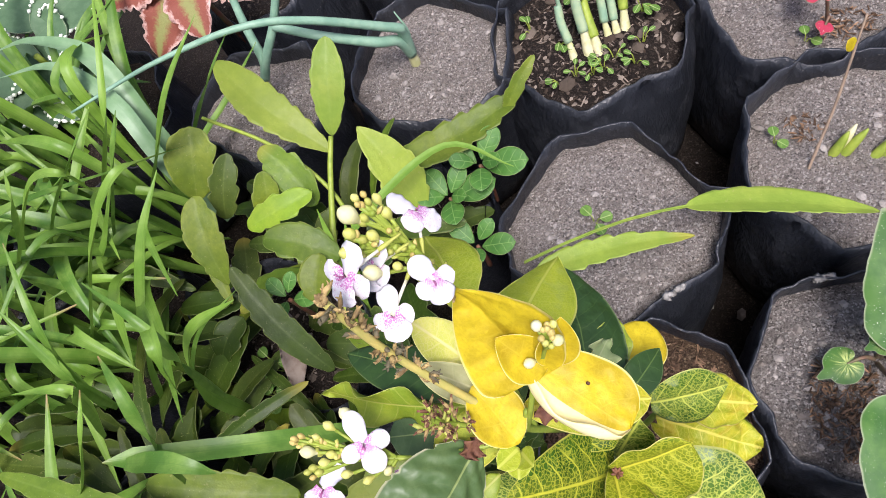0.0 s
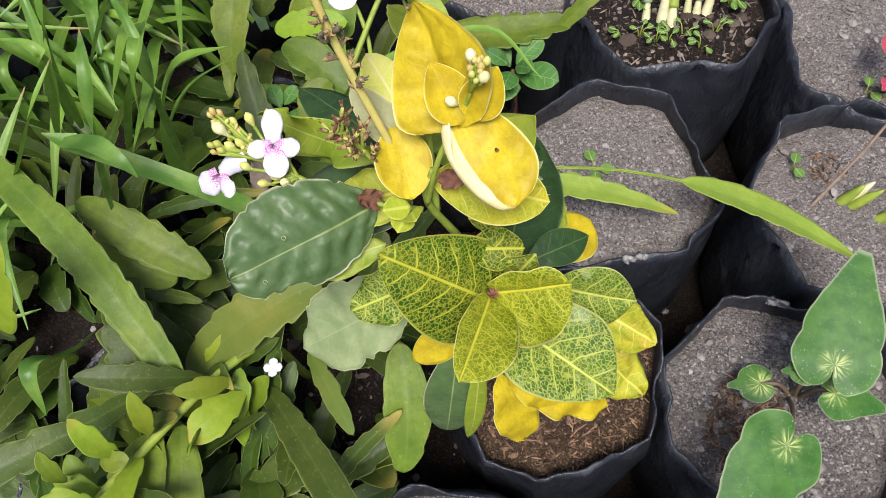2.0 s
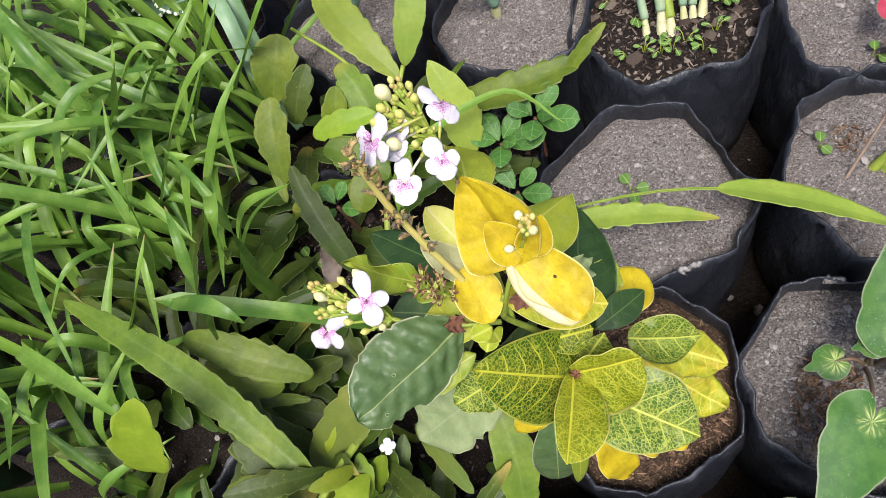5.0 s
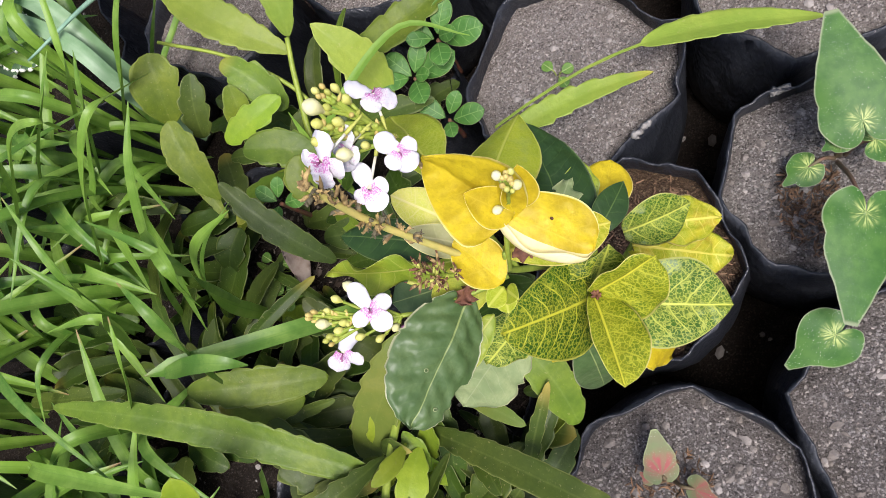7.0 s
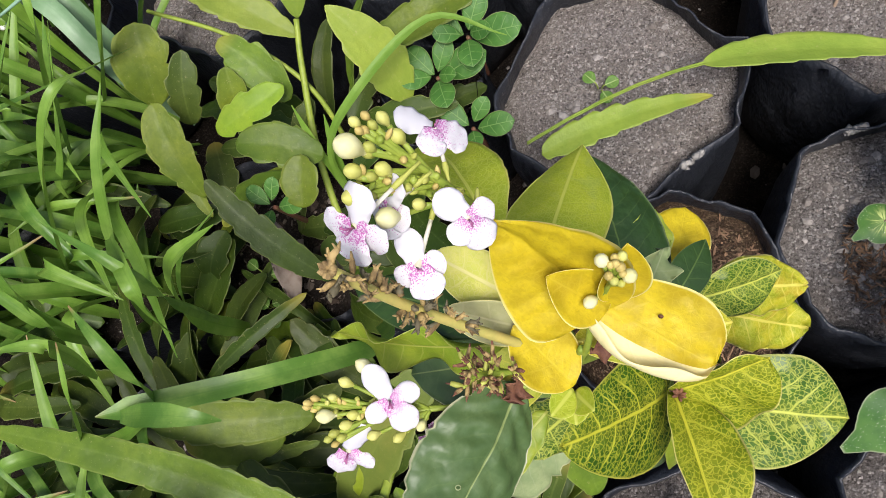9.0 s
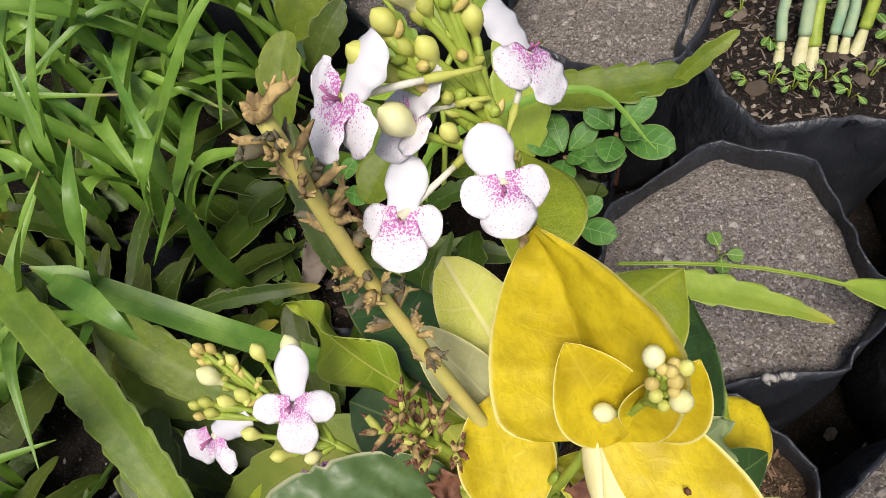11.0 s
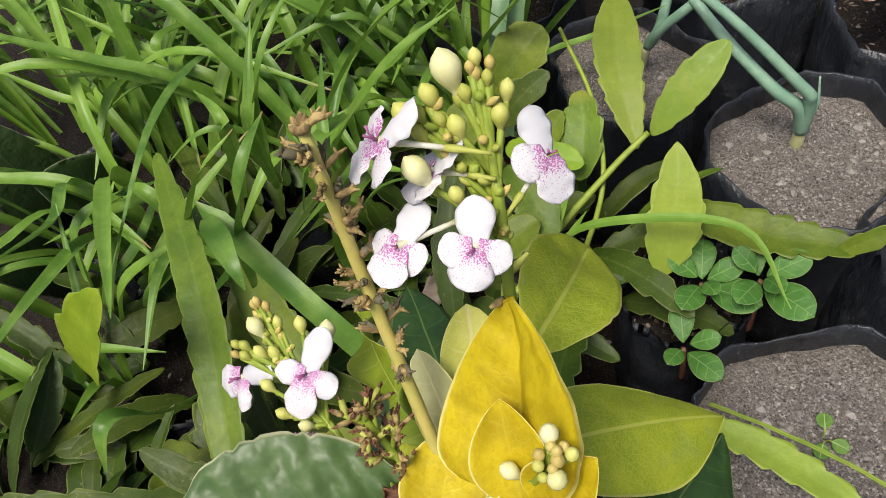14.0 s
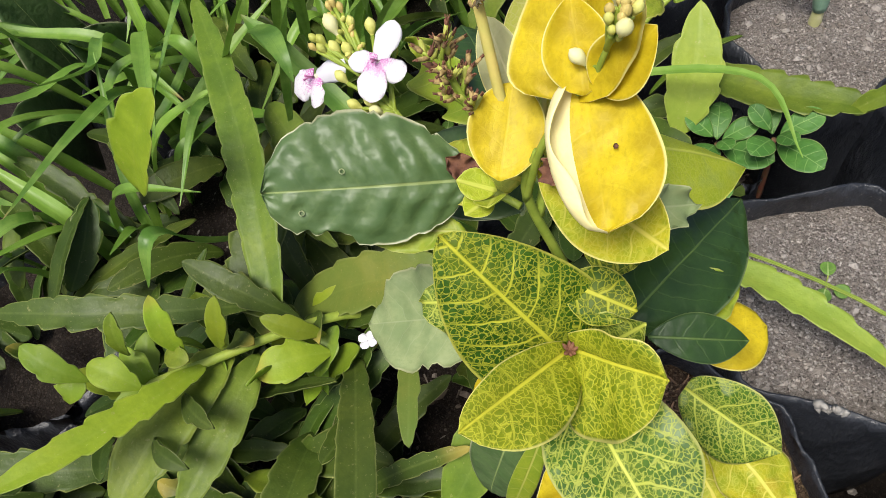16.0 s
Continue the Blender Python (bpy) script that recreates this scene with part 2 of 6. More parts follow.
M_GRASS = grass_material("strap_leaf", (0.195, 0.345, 0.036), (0.060, 0.155, 0.018), (0.28, 0.42, 0.08), 0.26)
M_LEEK = grass_material("leek_leaf", (0.19, 0.31, 0.15), (0.14, 0.26, 0.12), (0.30, 0.42, 0.26), 0.15)


def plain(name, a, b, scale, rough=0.6, bump=0.0, dist=0.001, spec=0.4, trans=0.0, detail=5.0, lo=0.35, hi=0.65):
    k = Nodes(name)
    o = k.obj()
    n = k.noise(o, scale, detail, 0.6)
    col = k.mix(k.ramp(n, lo, hi), a, b)
    if bump:
        k.bump(k.noise(o, scale * 2.5, 4.0), bump, dist)
    return k.done(col, rough, spec=spec, translucent=trans)


def soil_material(name, a, b, c, fleck):
    k = Nodes(name)
    o = k.obj()
    col = k.mix(k.ramp(k.noise(o, 28.0, 5.0), 0.35, 0.65), a, b)
    fine = k.noise(o, 520.0, 5.0, 0.75)
    col = k.mix(k.math('MULTIPLY', k.ramp(fine, 0.40, 0.60), 0.9), col, c)
    col = k.mix(k.math('MULTIPLY', k.ramp(k.noise(o, 1100.0, 3.0, 0.7), 0.55, 0.66), 0.55), col, fleck)
    grain = k.cells(o, 640.0, 'F1')
    tone = k.split(grain.outputs["Color"])[0]
    col = k.mix(k.math('MULTIPLY', k.ramp(tone, 0.80, 0.92), 0.8), col, fleck)
    col = k.mix(k.math('MULTIPLY', k.math('SUBTRACT', 1.0, k.ramp(tone, 0.04, 0.16)), 0.6), col, (0.02, 0.017, 0.014))
    damp = k.ramp(k.noise(o, 9.0, 3.0), 0.5, 0.75)
    col = k.mix(k.math('MULTIPLY', damp, 0.3), col, b)
    h = k.math('ADD', k.math('MULTIPLY', k.noise(o, 170.0, 7.0, 0.75), 1.6), k.math('MULTIPLY', k.noise(o, 60.0, 3.0), 0.8))
    k.bump(h, 1.0, 0.009)
    return k.done(col, 0.92, spec=0.2)


M_SAND = soil_material("grey_sandy_soil", (0.43, 0.38, 0.338), (0.33, 0.287, 0.252), (0.21, 0.18, 0.156), (0.64, 0.59, 0.54))
M_SAND_DAMP = soil_material("grey_damp_soil", (0.27, 0.245, 0.225), (0.20, 0.178, 0.160), (0.115, 0.10, 0.09), (0.52, 0.48, 0.45))
M_SAND_COOL = soil_material("grey_moist_soil", (0.36, 0.325, 0.295), (0.27, 0.24, 0.215), (0.16, 0.14, 0.125), (0.58, 0.54, 0.50))
M_SOIL = soil_material("dark_crumbly_soil", (0.046, 0.034, 0.026), (0.028, 0.021, 0.016), (0.02, 0.014, 0.010), (0.085, 0.064, 0.048))
M_HUSK = soil_material("brown_husk_mulch", (0.17, 0.105, 0.062), (0.10, 0.060, 0.036), (0.06, 0.038, 0.02), (0.34, 0.24, 0.14))


def grit_material(name, a, b):
    k = Nodes(name)
    r = k.n.new("ShaderNodeNewGeometry").outputs["Random Per Island"]
    col = k.mix(k.math('POWER', r, 1.6), a, b)
    col = k.mix(k.math('MULTIPLY', k.noise(k.obj(), 300.0, 3.0), 0.4), col, a)
    k.bump(k.noise(k.obj(), 700.0, 2.0), 0.5, 0.001)
    return k.done(col, 0.9, spec=0.25)


M_PEBBLE = grit_material("pebble_grey", (0.14, 0.122, 0.106), (0.36, 0.33, 0.30))
M_HUSKBIT = grit_material("husk_bits", (0.055, 0.032, 0.018), (0.33, 0.20, 0.115))
M_CLOD = grit_material("soil_clod", (0.04, 0.027, 0.018), (0.30, 0.25, 0.20))
M_CHIP = plain("dry_chip", (0.30, 0.21, 0.13), (0.13, 0.08, 0.045), 90.0, 0.85, 0.4)


def film_material():
    """Black poly film with dusty creases."""
    k = Nodes("black_poly_film")
    o = k.obj()
    dust = k.ramp(k.noise(o, 22.0, 6.0, 0.65), 0.48, 0.78)
    col = k.mix(k.math('MULTIPLY', dust, 0.36), (0.018, 0.020, 0.025), (0.085, 0.09, 0.105))
    specks = k.ramp(k.noise(o, 240.0, 2.0), 0.68, 0.74)
    col = k.mix(k.math('MULTIPLY', specks, 0.35), col, (0.25, 0.23, 0.2))
    x, y, z = k.split(o)
    scuff = k.ramp(k.noise(k.join(k.math('MULTIPLY', x, 1.0), y, k.math('MULTIPLY', z, 0.12)), 160.0, 4.0, 0.7), 0.56, 0.72)
    col = k.mix(k.math('MULTIPLY', k.math('MULTIPLY', scuff, dust), 0.5), col, (0.20, 0.21, 0.235))
    crease = k.noise(k.join(k.math('MULTIPLY', x, 1.0), k.math('MULTIPLY', y, 1.0), k.math('MULTIPLY', z, 0.5)), 45.0, 5.0, 0.6)
    fold = k.cells(k.join(x, y, k.math('MULTIPLY', z, 0.6)), 38.0, 'F1').outputs["Distance"]
    k.bump(k.math('ADD', crease, k.math('MULTIPLY', fold, 0.25)), 0.7, 0.010)
    return k.done(col, k.math('ADD', 0.36, k.math('MULTIPLY', dust, 0.3)), spec=0.5)


M_FILM = film_material()
M_DIRT = plain("film_dried_mud", (0.30, 0.285, 0.26), (0.21, 0.195, 0.175), 80.0, 0.95, 0.5)
M_STALK = plain("stalk_green", (0.30, 0.37, 0.05), (0.22, 0.30, 0.035), 120.0, 0.5, 0.3, trans=0.1)
M_STALK_OLD = plain("stalk_tan", (0.56, 0.46, 0.13), (0.46, 0.42, 0.11), 90.0, 0.6, 0.4)
M_BARK = plain("woody_stem", (0.14, 0.12, 0.07), (0.09, 0.08, 0.045), 120.0, 0.8, 0.6)
M_DRIED = plain("dried_calyx", (0.13, 0.085, 0.034), (0.40, 0.29, 0.115), 220.0, 0.8, 0.5)
M_BROWNRED = plain("withered_bract", (0.085, 0.032, 0.020), (0.19, 0.085, 0.045), 160.0, 0.75, 0.5)
M_BUD = plain("bud_cream", (0.66, 0.65, 0.20), (0.52, 0.53, 0.11), 120.0, 0.55, 0.2, trans=0.2)
M_BUD_WHITE = plain("bud_white", (0.80, 0.78, 0.46), (0.72, 0.70, 0.32), 120.0, 0.55, 0.2, trans=0.2)
M_BUD_GREEN = plain("bud_green", (0.46, 0.48, 0.10), (0.36, 0.38, 0.07), 150.0, 0.55, 0.2, trans=0.15)
M_BUD_TIP = plain("bud_tan", (0.52, 0.42, 0.13), (0.40, 0.31, 0.09), 150.0, 0.6, 0.2)
M_TUBE = plain("flower_tube", (0.78, 0.76, 0.66), (0.7, 0.68, 0.5), 150.0, 0.55, 0.1, trans=0.3)
M_STAMEN = plain("stamen", (0.42, 0.14, 0.30), (0.26, 0.07, 0.17), 300.0, 0.6)


def petal_material():
    """White petal with magenta speckles that thin out from the throat."""
    k = Nodes("petal_white_magenta")
    u, v, _ = k.split(k.uv("leaf"))
    s, e, _ = k.split(k.uv("form"))
    vec = k.join(u, v, k.math('MULTIPLY', k.random(), 9.0))
    near = k.math('SUBTRACT', 1.0, k.ramp(s, 0.08, 0.60))
    speck = k.noise(vec, 30.0, 2.0)
    f = k.ramp(k.math('ADD', speck, k.math('MULTIPLY', near, 0.19)), 0.63, 0.70)
    wash = k.math('MULTIPLY', k.math('SUBTRACT', 1.0, k.ramp(s, 0.05, 0.5)), 0.22)
    col = k.mix(wash, (0.76, 0.745, 0.77), (0.66, 0.40, 0.66))
    col = k.mix(k.math('MULTIPLY', f, 0.82), col, (0.50, 0.05, 0.38))
    k.bump(k.noise(k.join(k.math('MULTIPLY', u, 0.4), v, 0.0), 9.0, 2.0), 0.15, 0.0006)
    return k.done(col, 0.5, spec=0.3, translucent=0.3)


M_PETAL = petal_material()
M_PETAL_PLAIN = plain("petal_white", (0.76, 0.75, 0.78), (0.71, 0.70, 0.74), 60.0, 0.5, 0.1, trans=0.3)


# ---- mesh helpers ----
def part(name, bm, material, parent=None, label="", smooth=True):
    me = bpy.data.meshes.new(name)
    bm.to_mesh(me)
    bm.free()
    for m in material if isinstance(material, (list, tuple)) else (material,):
        me.materials.append(m)
    if smooth:
        me.polygons.foreach_set("use_smooth", [True] * len(me.polygons))
    ob = new(name, me)
    if parent is not None:
        ob.parent = parent
    if label:
        ob["label"] = label
    return ob


def thing(name, label, category, group="", kind=""):
    return tagged(new(name), label, category, group, kind)


def axes(x, face):
    x = Vector(x).normalized()
    z = Vector(face) - x * x.dot(Vector(face))
    if z.length < 1e-5:
        z = x.orthogonal()
    z.normalize()
    return x, z.cross(x), z


def blade(bm, base, tip, width, face, nl=14, nw=8, wide=0.45, power=0.8, bend=0.0, cup=0.0, wave=0.0, waves=3.0, crenate=0.0, teeth=6.0,
          stalk=0.0, thick=0.0, twist=0.0, side=0.0, pucker=0.0, seed=0, bites=0, roll=0.0, blunt=0.0, droop=0.0, mat=0, foot=0.0, saw=0.0, keel=0.0, nibble=0.0):
    """A leaf surface from base to tip. bend: bulge of the midrib towards face; cup: edges lifted; roll: one edge folded over; droop: the tip end sinks along the world's z."""
    rng = random.Random(seed)
    base, tip = Vector(base), Vector(tip)
    length = (tip - base).length
    x, y, z = axes(tip - base, face)
    uv1 = bm.loops.layers.uv.get("leaf") or bm.loops.layers.uv.new("leaf")
    uv2 = bm.loops.layers.uv.get("form") or bm.loops.layers.uv.new("form")
    p = math.log(0.5) / math.log(wide)
    ph = [rng.uniform(0, 6.28) for _ in range(6)]
    holes = [(rng.uniform(0.25, 0.95), rng.choice((-1, 1)), rng.uniform(0.05, 0.11), rng.uniform(0.08, 0.22)) for _ in range(bites)]
    rows, data = [], {}
    for i in range(nl + 1):
        s = i / nl
        q = max(0.0, (s - stalk) / (1 - stalk)) if stalk else s
        f = max(0.0, math.sin(math.pi * min(1, q) ** p)) ** power
        if foot and s < wide:
            f = max(f, foot + (1 - foot) * (s / wide) ** 1.2)
        if blunt:
            f = max(f, blunt * (1 - q) ** 0.3) if q > wide else f
        f = max(f, (0.10 if stalk else 0.05) if s < 0.9 else 0.012)
        row = []
        for j in range(nw + 1):
            e = -1 + 2 * j / nw
            edge = 1.0
            if crenate:
                ts = teeth * (s + 0.04 * math.sin(7 * s + ph[2])) + (0.5 if e > 0 else 0)
                edge += crenate * (abs(math.sin(math.pi * ts)) ** 0.85 - 0.7) * abs(e) ** 3 * (0.7 + 0.5 * math.sin(5 * s + ph[3 if e > 0 else 4]))
            if saw:
                ts = teeth * (s + 0.03 * math.sin(6 * s + ph[2])) + (0.5 if e > 0 else 0) + ph[5]
                g = ts - math.floor(ts)
                deep = 0.15 + 1.35 * abs(math.sin(math.floor(ts) * 2.7 + ph[3 if e > 0 else 4]))
                tooth = g ** 0.7 if g < 0.82 else 0.87 * (1 - (g - 0.82) / 0.18) ** 0.6
                edge += saw * deep * (tooth - 0.75) * abs(e) ** 4
            if nibble:
                edge -= nibble * max(0.0, noise.noise(Vector((s * 26, e * 2, seed * 1.3)))) * abs(e) ** 6
            for hs, he, hr, hd in holes:
                if he * e > 0 and abs(s - hs) < hr:
                    edge -= hd * math.cos((s - hs) / hr * 1.57) * abs(e) ** 2
            w = width / 2 * f * edge
            yy = w * e
            zz = bend * length * 4 * s * (1 - s) + cup * width * f * (e * e) + keel * width * f * abs(e)
            zz += wave * width * (e * e) * math.sin(waves * 6.28 * s + ph[0 if e > 0 else 1])
            if pucker:
                zz += pucker * width * noise.noise(Vector((s * length * 70, yy * 90, seed * 3.1)))
                zz += 0.5 * pucker * width * abs(math.sin(waves * 3.14 * 2 * (s - abs(e) * 0.12))) * (1 - abs(e)) * min(1, abs(e) * 4)
            if roll and -e > 1 - roll:
                d = (-e - (1 - roll)) / roll
                yy = -w * (1 - roll) - w * roll * (0.55 * math.sin(d * 3.7))
                zz += w * roll * 0.55 * (1 - math.cos(d * 3.7))
            a = twist * s
            yy, zz2 = yy * math.cos(a) - 0 * zz, zz + yy * math.sin(a)
            c = base + x * (s * length) + y * (yy + side * length * math.sin(math.pi * s)) + z * zz2
            c.z -= droop * length * s * s
            vert = bm.verts.new(c)
            data[vert] = (s * length * 100, yy * 100, s, e)
            row.append(vert)
        rows.append(row)
    made = []
    for i in range(nl):
        for j in range(nw):
            fc = bm.faces.new((rows[i][j], rows[i + 1][j], rows[i + 1][j + 1], rows[i][j + 1]))
            fc.material_index = 1 if roll and j < nw * roll / 2 - 0.01 else mat
            made.append(fc)
    if thick:
        back = {}
        for row in rows:
            for vtx in row:
                k = bm.verts.new(vtx.co)
                back[vtx] = k
                data[k] = data[vtx]
        bm.normal_update()
        nrm = {vtx: vtx.normal.copy() for vtx in back}
        for vtx, k in back.items():
            k.co = vtx.co - nrm[vtx] * thick * (1 - 0.8 * abs(data[vtx][3]) ** 4)
        for fc in list(made):
            made.append(bm.faces.new([back[vtx] for vtx in reversed(fc.verts)]))
            made[-1].material_index = fc.material_index
        rim = [r[0] for r in rows] + rows[-1][1:-1] + [r[-1] for r in reversed(rows)] + list(reversed(rows[0][1:-1]))
        for a, b in zip(rim, rim[1:] + rim[:1]):
            made.append(bm.faces.new((b, a, back[a], back[b])))
    for fc in made:
        for lp in fc.loops:
            d = data[lp.vert]
            lp[uv1].uv, lp[uv2].uv = d[:2], d[2:]
    return bm


def tube(bm, pts, radii, seg=7, caps=True, mat=0):
    pts = [Vector(p) for p in pts]
    if not isinstance(radii, (list, tuple)):
        radii = [radii] * len(pts)
    rings = []
    ref = Vector((0.3, 0.5, 0.81))
    for i, p in enumerate(pts):
        d = (pts[min(i + 1, len(pts) - 1)] - pts[max(i - 1, 0)]).normalized()
        a = d.cross(ref).normalized()
        b = d.cross(a)
        rings.append([bm.verts.new(p + (a * math.cos(k * 6.2832 / seg) + b * math.sin(k * 6.2832 / seg)) * radii[i]) for k in range(seg)])
    for r0, r1 in zip(rings, rings[1:]):
        for k in range(seg):
            bm.faces.new((r0[k], r0[(k + 1) % seg], r1[(k + 1) % seg], r1[k])).material_index = mat
    if caps:
        bm.faces.new(list(reversed(rings[0]))).material_index = mat
        bm.faces.new(rings[-1]).material_index = mat
    return bm


def curve(points, n=10):
    """Points along a smooth line through the given ones."""
    P = [Vector(p) for p in points]
    P = [2 * P[0] - P[1]] + P + [2 * P[-1] - P[-2]]
    out = []
    for i in range(1, len(P) - 2):
        for k in range(n):
            t = k / n
            a, b, c, d = P[i - 1:i + 3]
            out.append(0.5 * ((2 * b) + (c - a) * t + (2 * a - 5 * b + 4 * c - d) * t * t + (3 * b - a - 3 * c + d) * t ** 3))
    out.append(P[-2])
    return out


def egg(bm, base, tip, r, seg=8, rings=6, belly=0.55, mat=0, neck=0.35):
    """A bud: narrow at base, swollen towards the tip."""
    base, tip = Vector(base), Vector(tip)
    p = math.log(0.5) / math.log(belly)
    pts, rad = [], []
    for i in range(rings + 1):
        s = i / rings
        pts.append(base.lerp(tip, s))
        rad.append(max(r * math.sin(math.pi * s ** p) ** 0.75, r * neck * (1 - s), 0.06 * r))
    return tube(bm, pts, rad, seg, True, mat)


def leaf(parent, base, tip, width, face, material, label="", name="leaf", **kw):
    kw.setdefault("thick", 0.0004)
    return part(name, blade(bmesh.new(), base, tip, width, face, **kw), material, parent, label)


def shaped(parent, base, tip, left, right, material, label="", name="leaf", nl=22, nh=8, foot=0.06, base_pow=0.8, tip_pow=0.8, bend=0.0, arch=0.0, wave=0.0, waves=3.0, pucker=0.0, quilt=0.0, nibble=0.0,
           bites=(), flap=0.0, flap_turn=2.5, hook=0.0, thick=0.0004, seed=0):
    """A leaf from its base, tip and the widest points of its two halves, which may fold against each other. arch: each half bulges; quilt: swellings between the side veins;
    flap: share of the left half that curls over; bites: rows of (place along the edge, side, reach, depth); hook: the tip sweeps to the right."""
    base, tip, left, right = Vector(base), Vector(tip), Vector(left), Vector(right)
    axis = tip - base
    length = axis.length
    x = axis / length
    face = x.cross(left - right)
    if face.z < 0:
        face = -face
    z = face.normalized()
    rng = random.Random(seed)
    ph = [rng.uniform(0, 6.28) for _ in range(4)]
    bm = bmesh.new()
    uv1, uv2 = bm.loops.layers.uv.new("leaf"), bm.loops.layers.uv.new("form")

    def rib(s):
        return base + axis * s + z * (bend * length * 4 * s * (1 - s))

    halves = []
    for p in (left, right):
        s = min(0.8, max(0.15, (p - base).dot(axis) / axis.length_squared))
        w = p - rib(s)
        w -= x * w.dot(x)
        up = w.cross(x)
        if up.dot(z) < 0:
            up = -up
        halves.append((s, w, up.normalized()))
    rows, data = [], {}
    for i in range(nl + 1):
        s = i / nl
        row = []
        for j in range(2 * nh + 1):
            e = j / nh - 1
            wide, w, up = halves[0 if e < 0 else 1]
            if s < wide:
                f = foot + (1 - foot) * math.sin(1.5708 * s / wide) ** base_pow
            else:
                f = max(0.0, math.cos(1.5708 * (s - wide) / (1 - wide))) ** tip_pow
            f = max(f, 0.01)
            k = abs(e)
            edge = 1 - nibble * max(0.0, noise.noise(Vector((s * 26, e * 2, seed * 1.3)))) * k ** 6
            for bs, side, reach, depth in bites:
                if side * e > 0 and abs(s - bs) < reach:
                    edge -= depth * math.cos((s - bs) / reach * 1.57) ** 0.6 * k ** 3
            width = w.length * f * edge
            wn = w.normalized()
            y, h = width * k, arch * width * 4 * k * (1 - k) * 0.5
            if flap and e < 0 and k > 1 - flap:
                d = (k - (1 - flap)) / flap
                turn = flap_turn * d * (1 + 0.16 * math.sin(9 * s + 1.0))
                r = width * flap / flap_turn
                y = width * (1 - flap) + r * math.sin(turn)
                h += r * (1 - math.cos(turn))
            h += wave * w.length * f * k * k * math.sin(waves * 6.28 * s + ph[0 if e > 0 else 1])
            if pucker:
                h += pucker * w.length * (noise.noise(Vector((s * length * 75, e * w.length * 75, seed * 3.1))) + 0.5 * noise.noise(Vector((s * length * 190, e * w.length * 190, seed))))
            if quilt:
                h += quilt * w.length * abs(math.sin((s - k * 0.16) * 3.1416 * 6.5 + (0.4 if e > 0 else 0))) * min(1, 5 * k) * (1 - k ** 4)
            c = rib(s) + wn * y + up * h + (right - left).normalized() * (hook * length * s ** 3)
            v = bm.verts.new(c)
            data[v] = (s * length * 100, math.copysign(width * k, e) * 100, s, e)
            row.append(v)
        rows.append(row)
    made = []
    for i in range(nl):
        for j in range(2 * nh):
            q = (rows[i][j], rows[i + 1][j], rows[i + 1][j + 1], rows[i][j + 1])
            fc = bm.faces.new(q)
            fc.material_index = 1 if flap and (1 - j / nh) > 1 - flap + 0.01 else 0
            made.append(fc)
    bm.normal_update()
    if sum(fc.normal.dot(z) for fc in made) < 0:
        for fc in made:
            fc.normal_flip()
        bm.normal_update()
    back = {}
    for row in rows:
        for v in row:
            k = bm.verts.new(v.co - v.normal * thick * (1 - 0.8 * abs(data[v][3]) ** 4))
            back[v] = k
            data[k] = data[v]
    for fc in list(made):
        made.append(bm.faces.new([back[v] for v in reversed(fc.verts)]))
        made[-1].material_index = fc.material_index
    rim = [r[0] for r in rows] + rows[-1][1:-1] + [r[-1] for r in reversed(rows)] + list(reversed(rows[0][1:-1]))
    for a, b in zip(rim, rim[1:] + rim[:1]):
        made.append(bm.faces.new((b, a, back[a], back[b])))
    for fc in made:
        for lp in fc.loops:
            d = data[lp.vert]
            lp[uv1].uv, lp[uv2].uv = d[:2], d[2:]
    return part(name, bm, material, parent, label)


# ---- ground ----
def ground():
    bm = bmesh.new()
    n = 60
    grid = []
    for i in range(n + 1):
        row = []
        for j in range(n + 1):
            # cells grow outwards so that the sheet reaches far
            a, b = (i / n * 2 - 1), (j / n * 2 - 1)
            x = 1.4 * a + math.copysign(abs(a) ** 9, a) * 300
            y = 1.4 * b + math.copysign(abs(b) ** 9, b) * 300
            near = max(0.0, 1 - math.hypot(x, y) / 3)
            row.append(bm.verts.new((x, y + 0.3, 0.012 * near * noise.noise(Vector((x * 9, y * 9, 0))))))
        grid.append(row)
    for i in range(n):
        for j in range(n):
            bm.faces.new((grid[i][j], grid[i + 1][j], grid[i + 1][j + 1], grid[i][j + 1]))
    return tagged(part("ground", bm, M_SOIL), "bare dark nursery soil under the bags", "ground", kind="structure")


ground()


def pebble(bm, c, r, rng, flat=0.6):
    c = Vector(c)
    m = Matrix.Rotation(rng.uniform(0, 6.28), 3, 'Z') @ Matrix.Rotation(rng.uniform(-0.5, 0.5), 3, 'X')
    top = []
    sx, sy, sz = r * rng.uniform(0.7, 1.3), r * rng.uniform(0.6, 1.0), r * flat
    ring = [bm.verts.new(c + m @ Vector((sx * math.cos(a) * rng.uniform(0.8, 1.1), sy * math.sin(a) * rng.uniform(0.8, 1.1), 0))) for a in [k * 1.0472 for k in range(6)]]
    up, dn = bm.verts.new(c + m @ Vector((sx * 0.1, 0, sz))), bm.verts.new(c - m @ Vector((0, 0, sz)))
    for k in range(6):
        bm.faces.new((ring[k], ring[(k + 1) % 6], up))
        bm.faces.new((ring[(k + 1) % 6], ring[k], dn))


BAGS = []


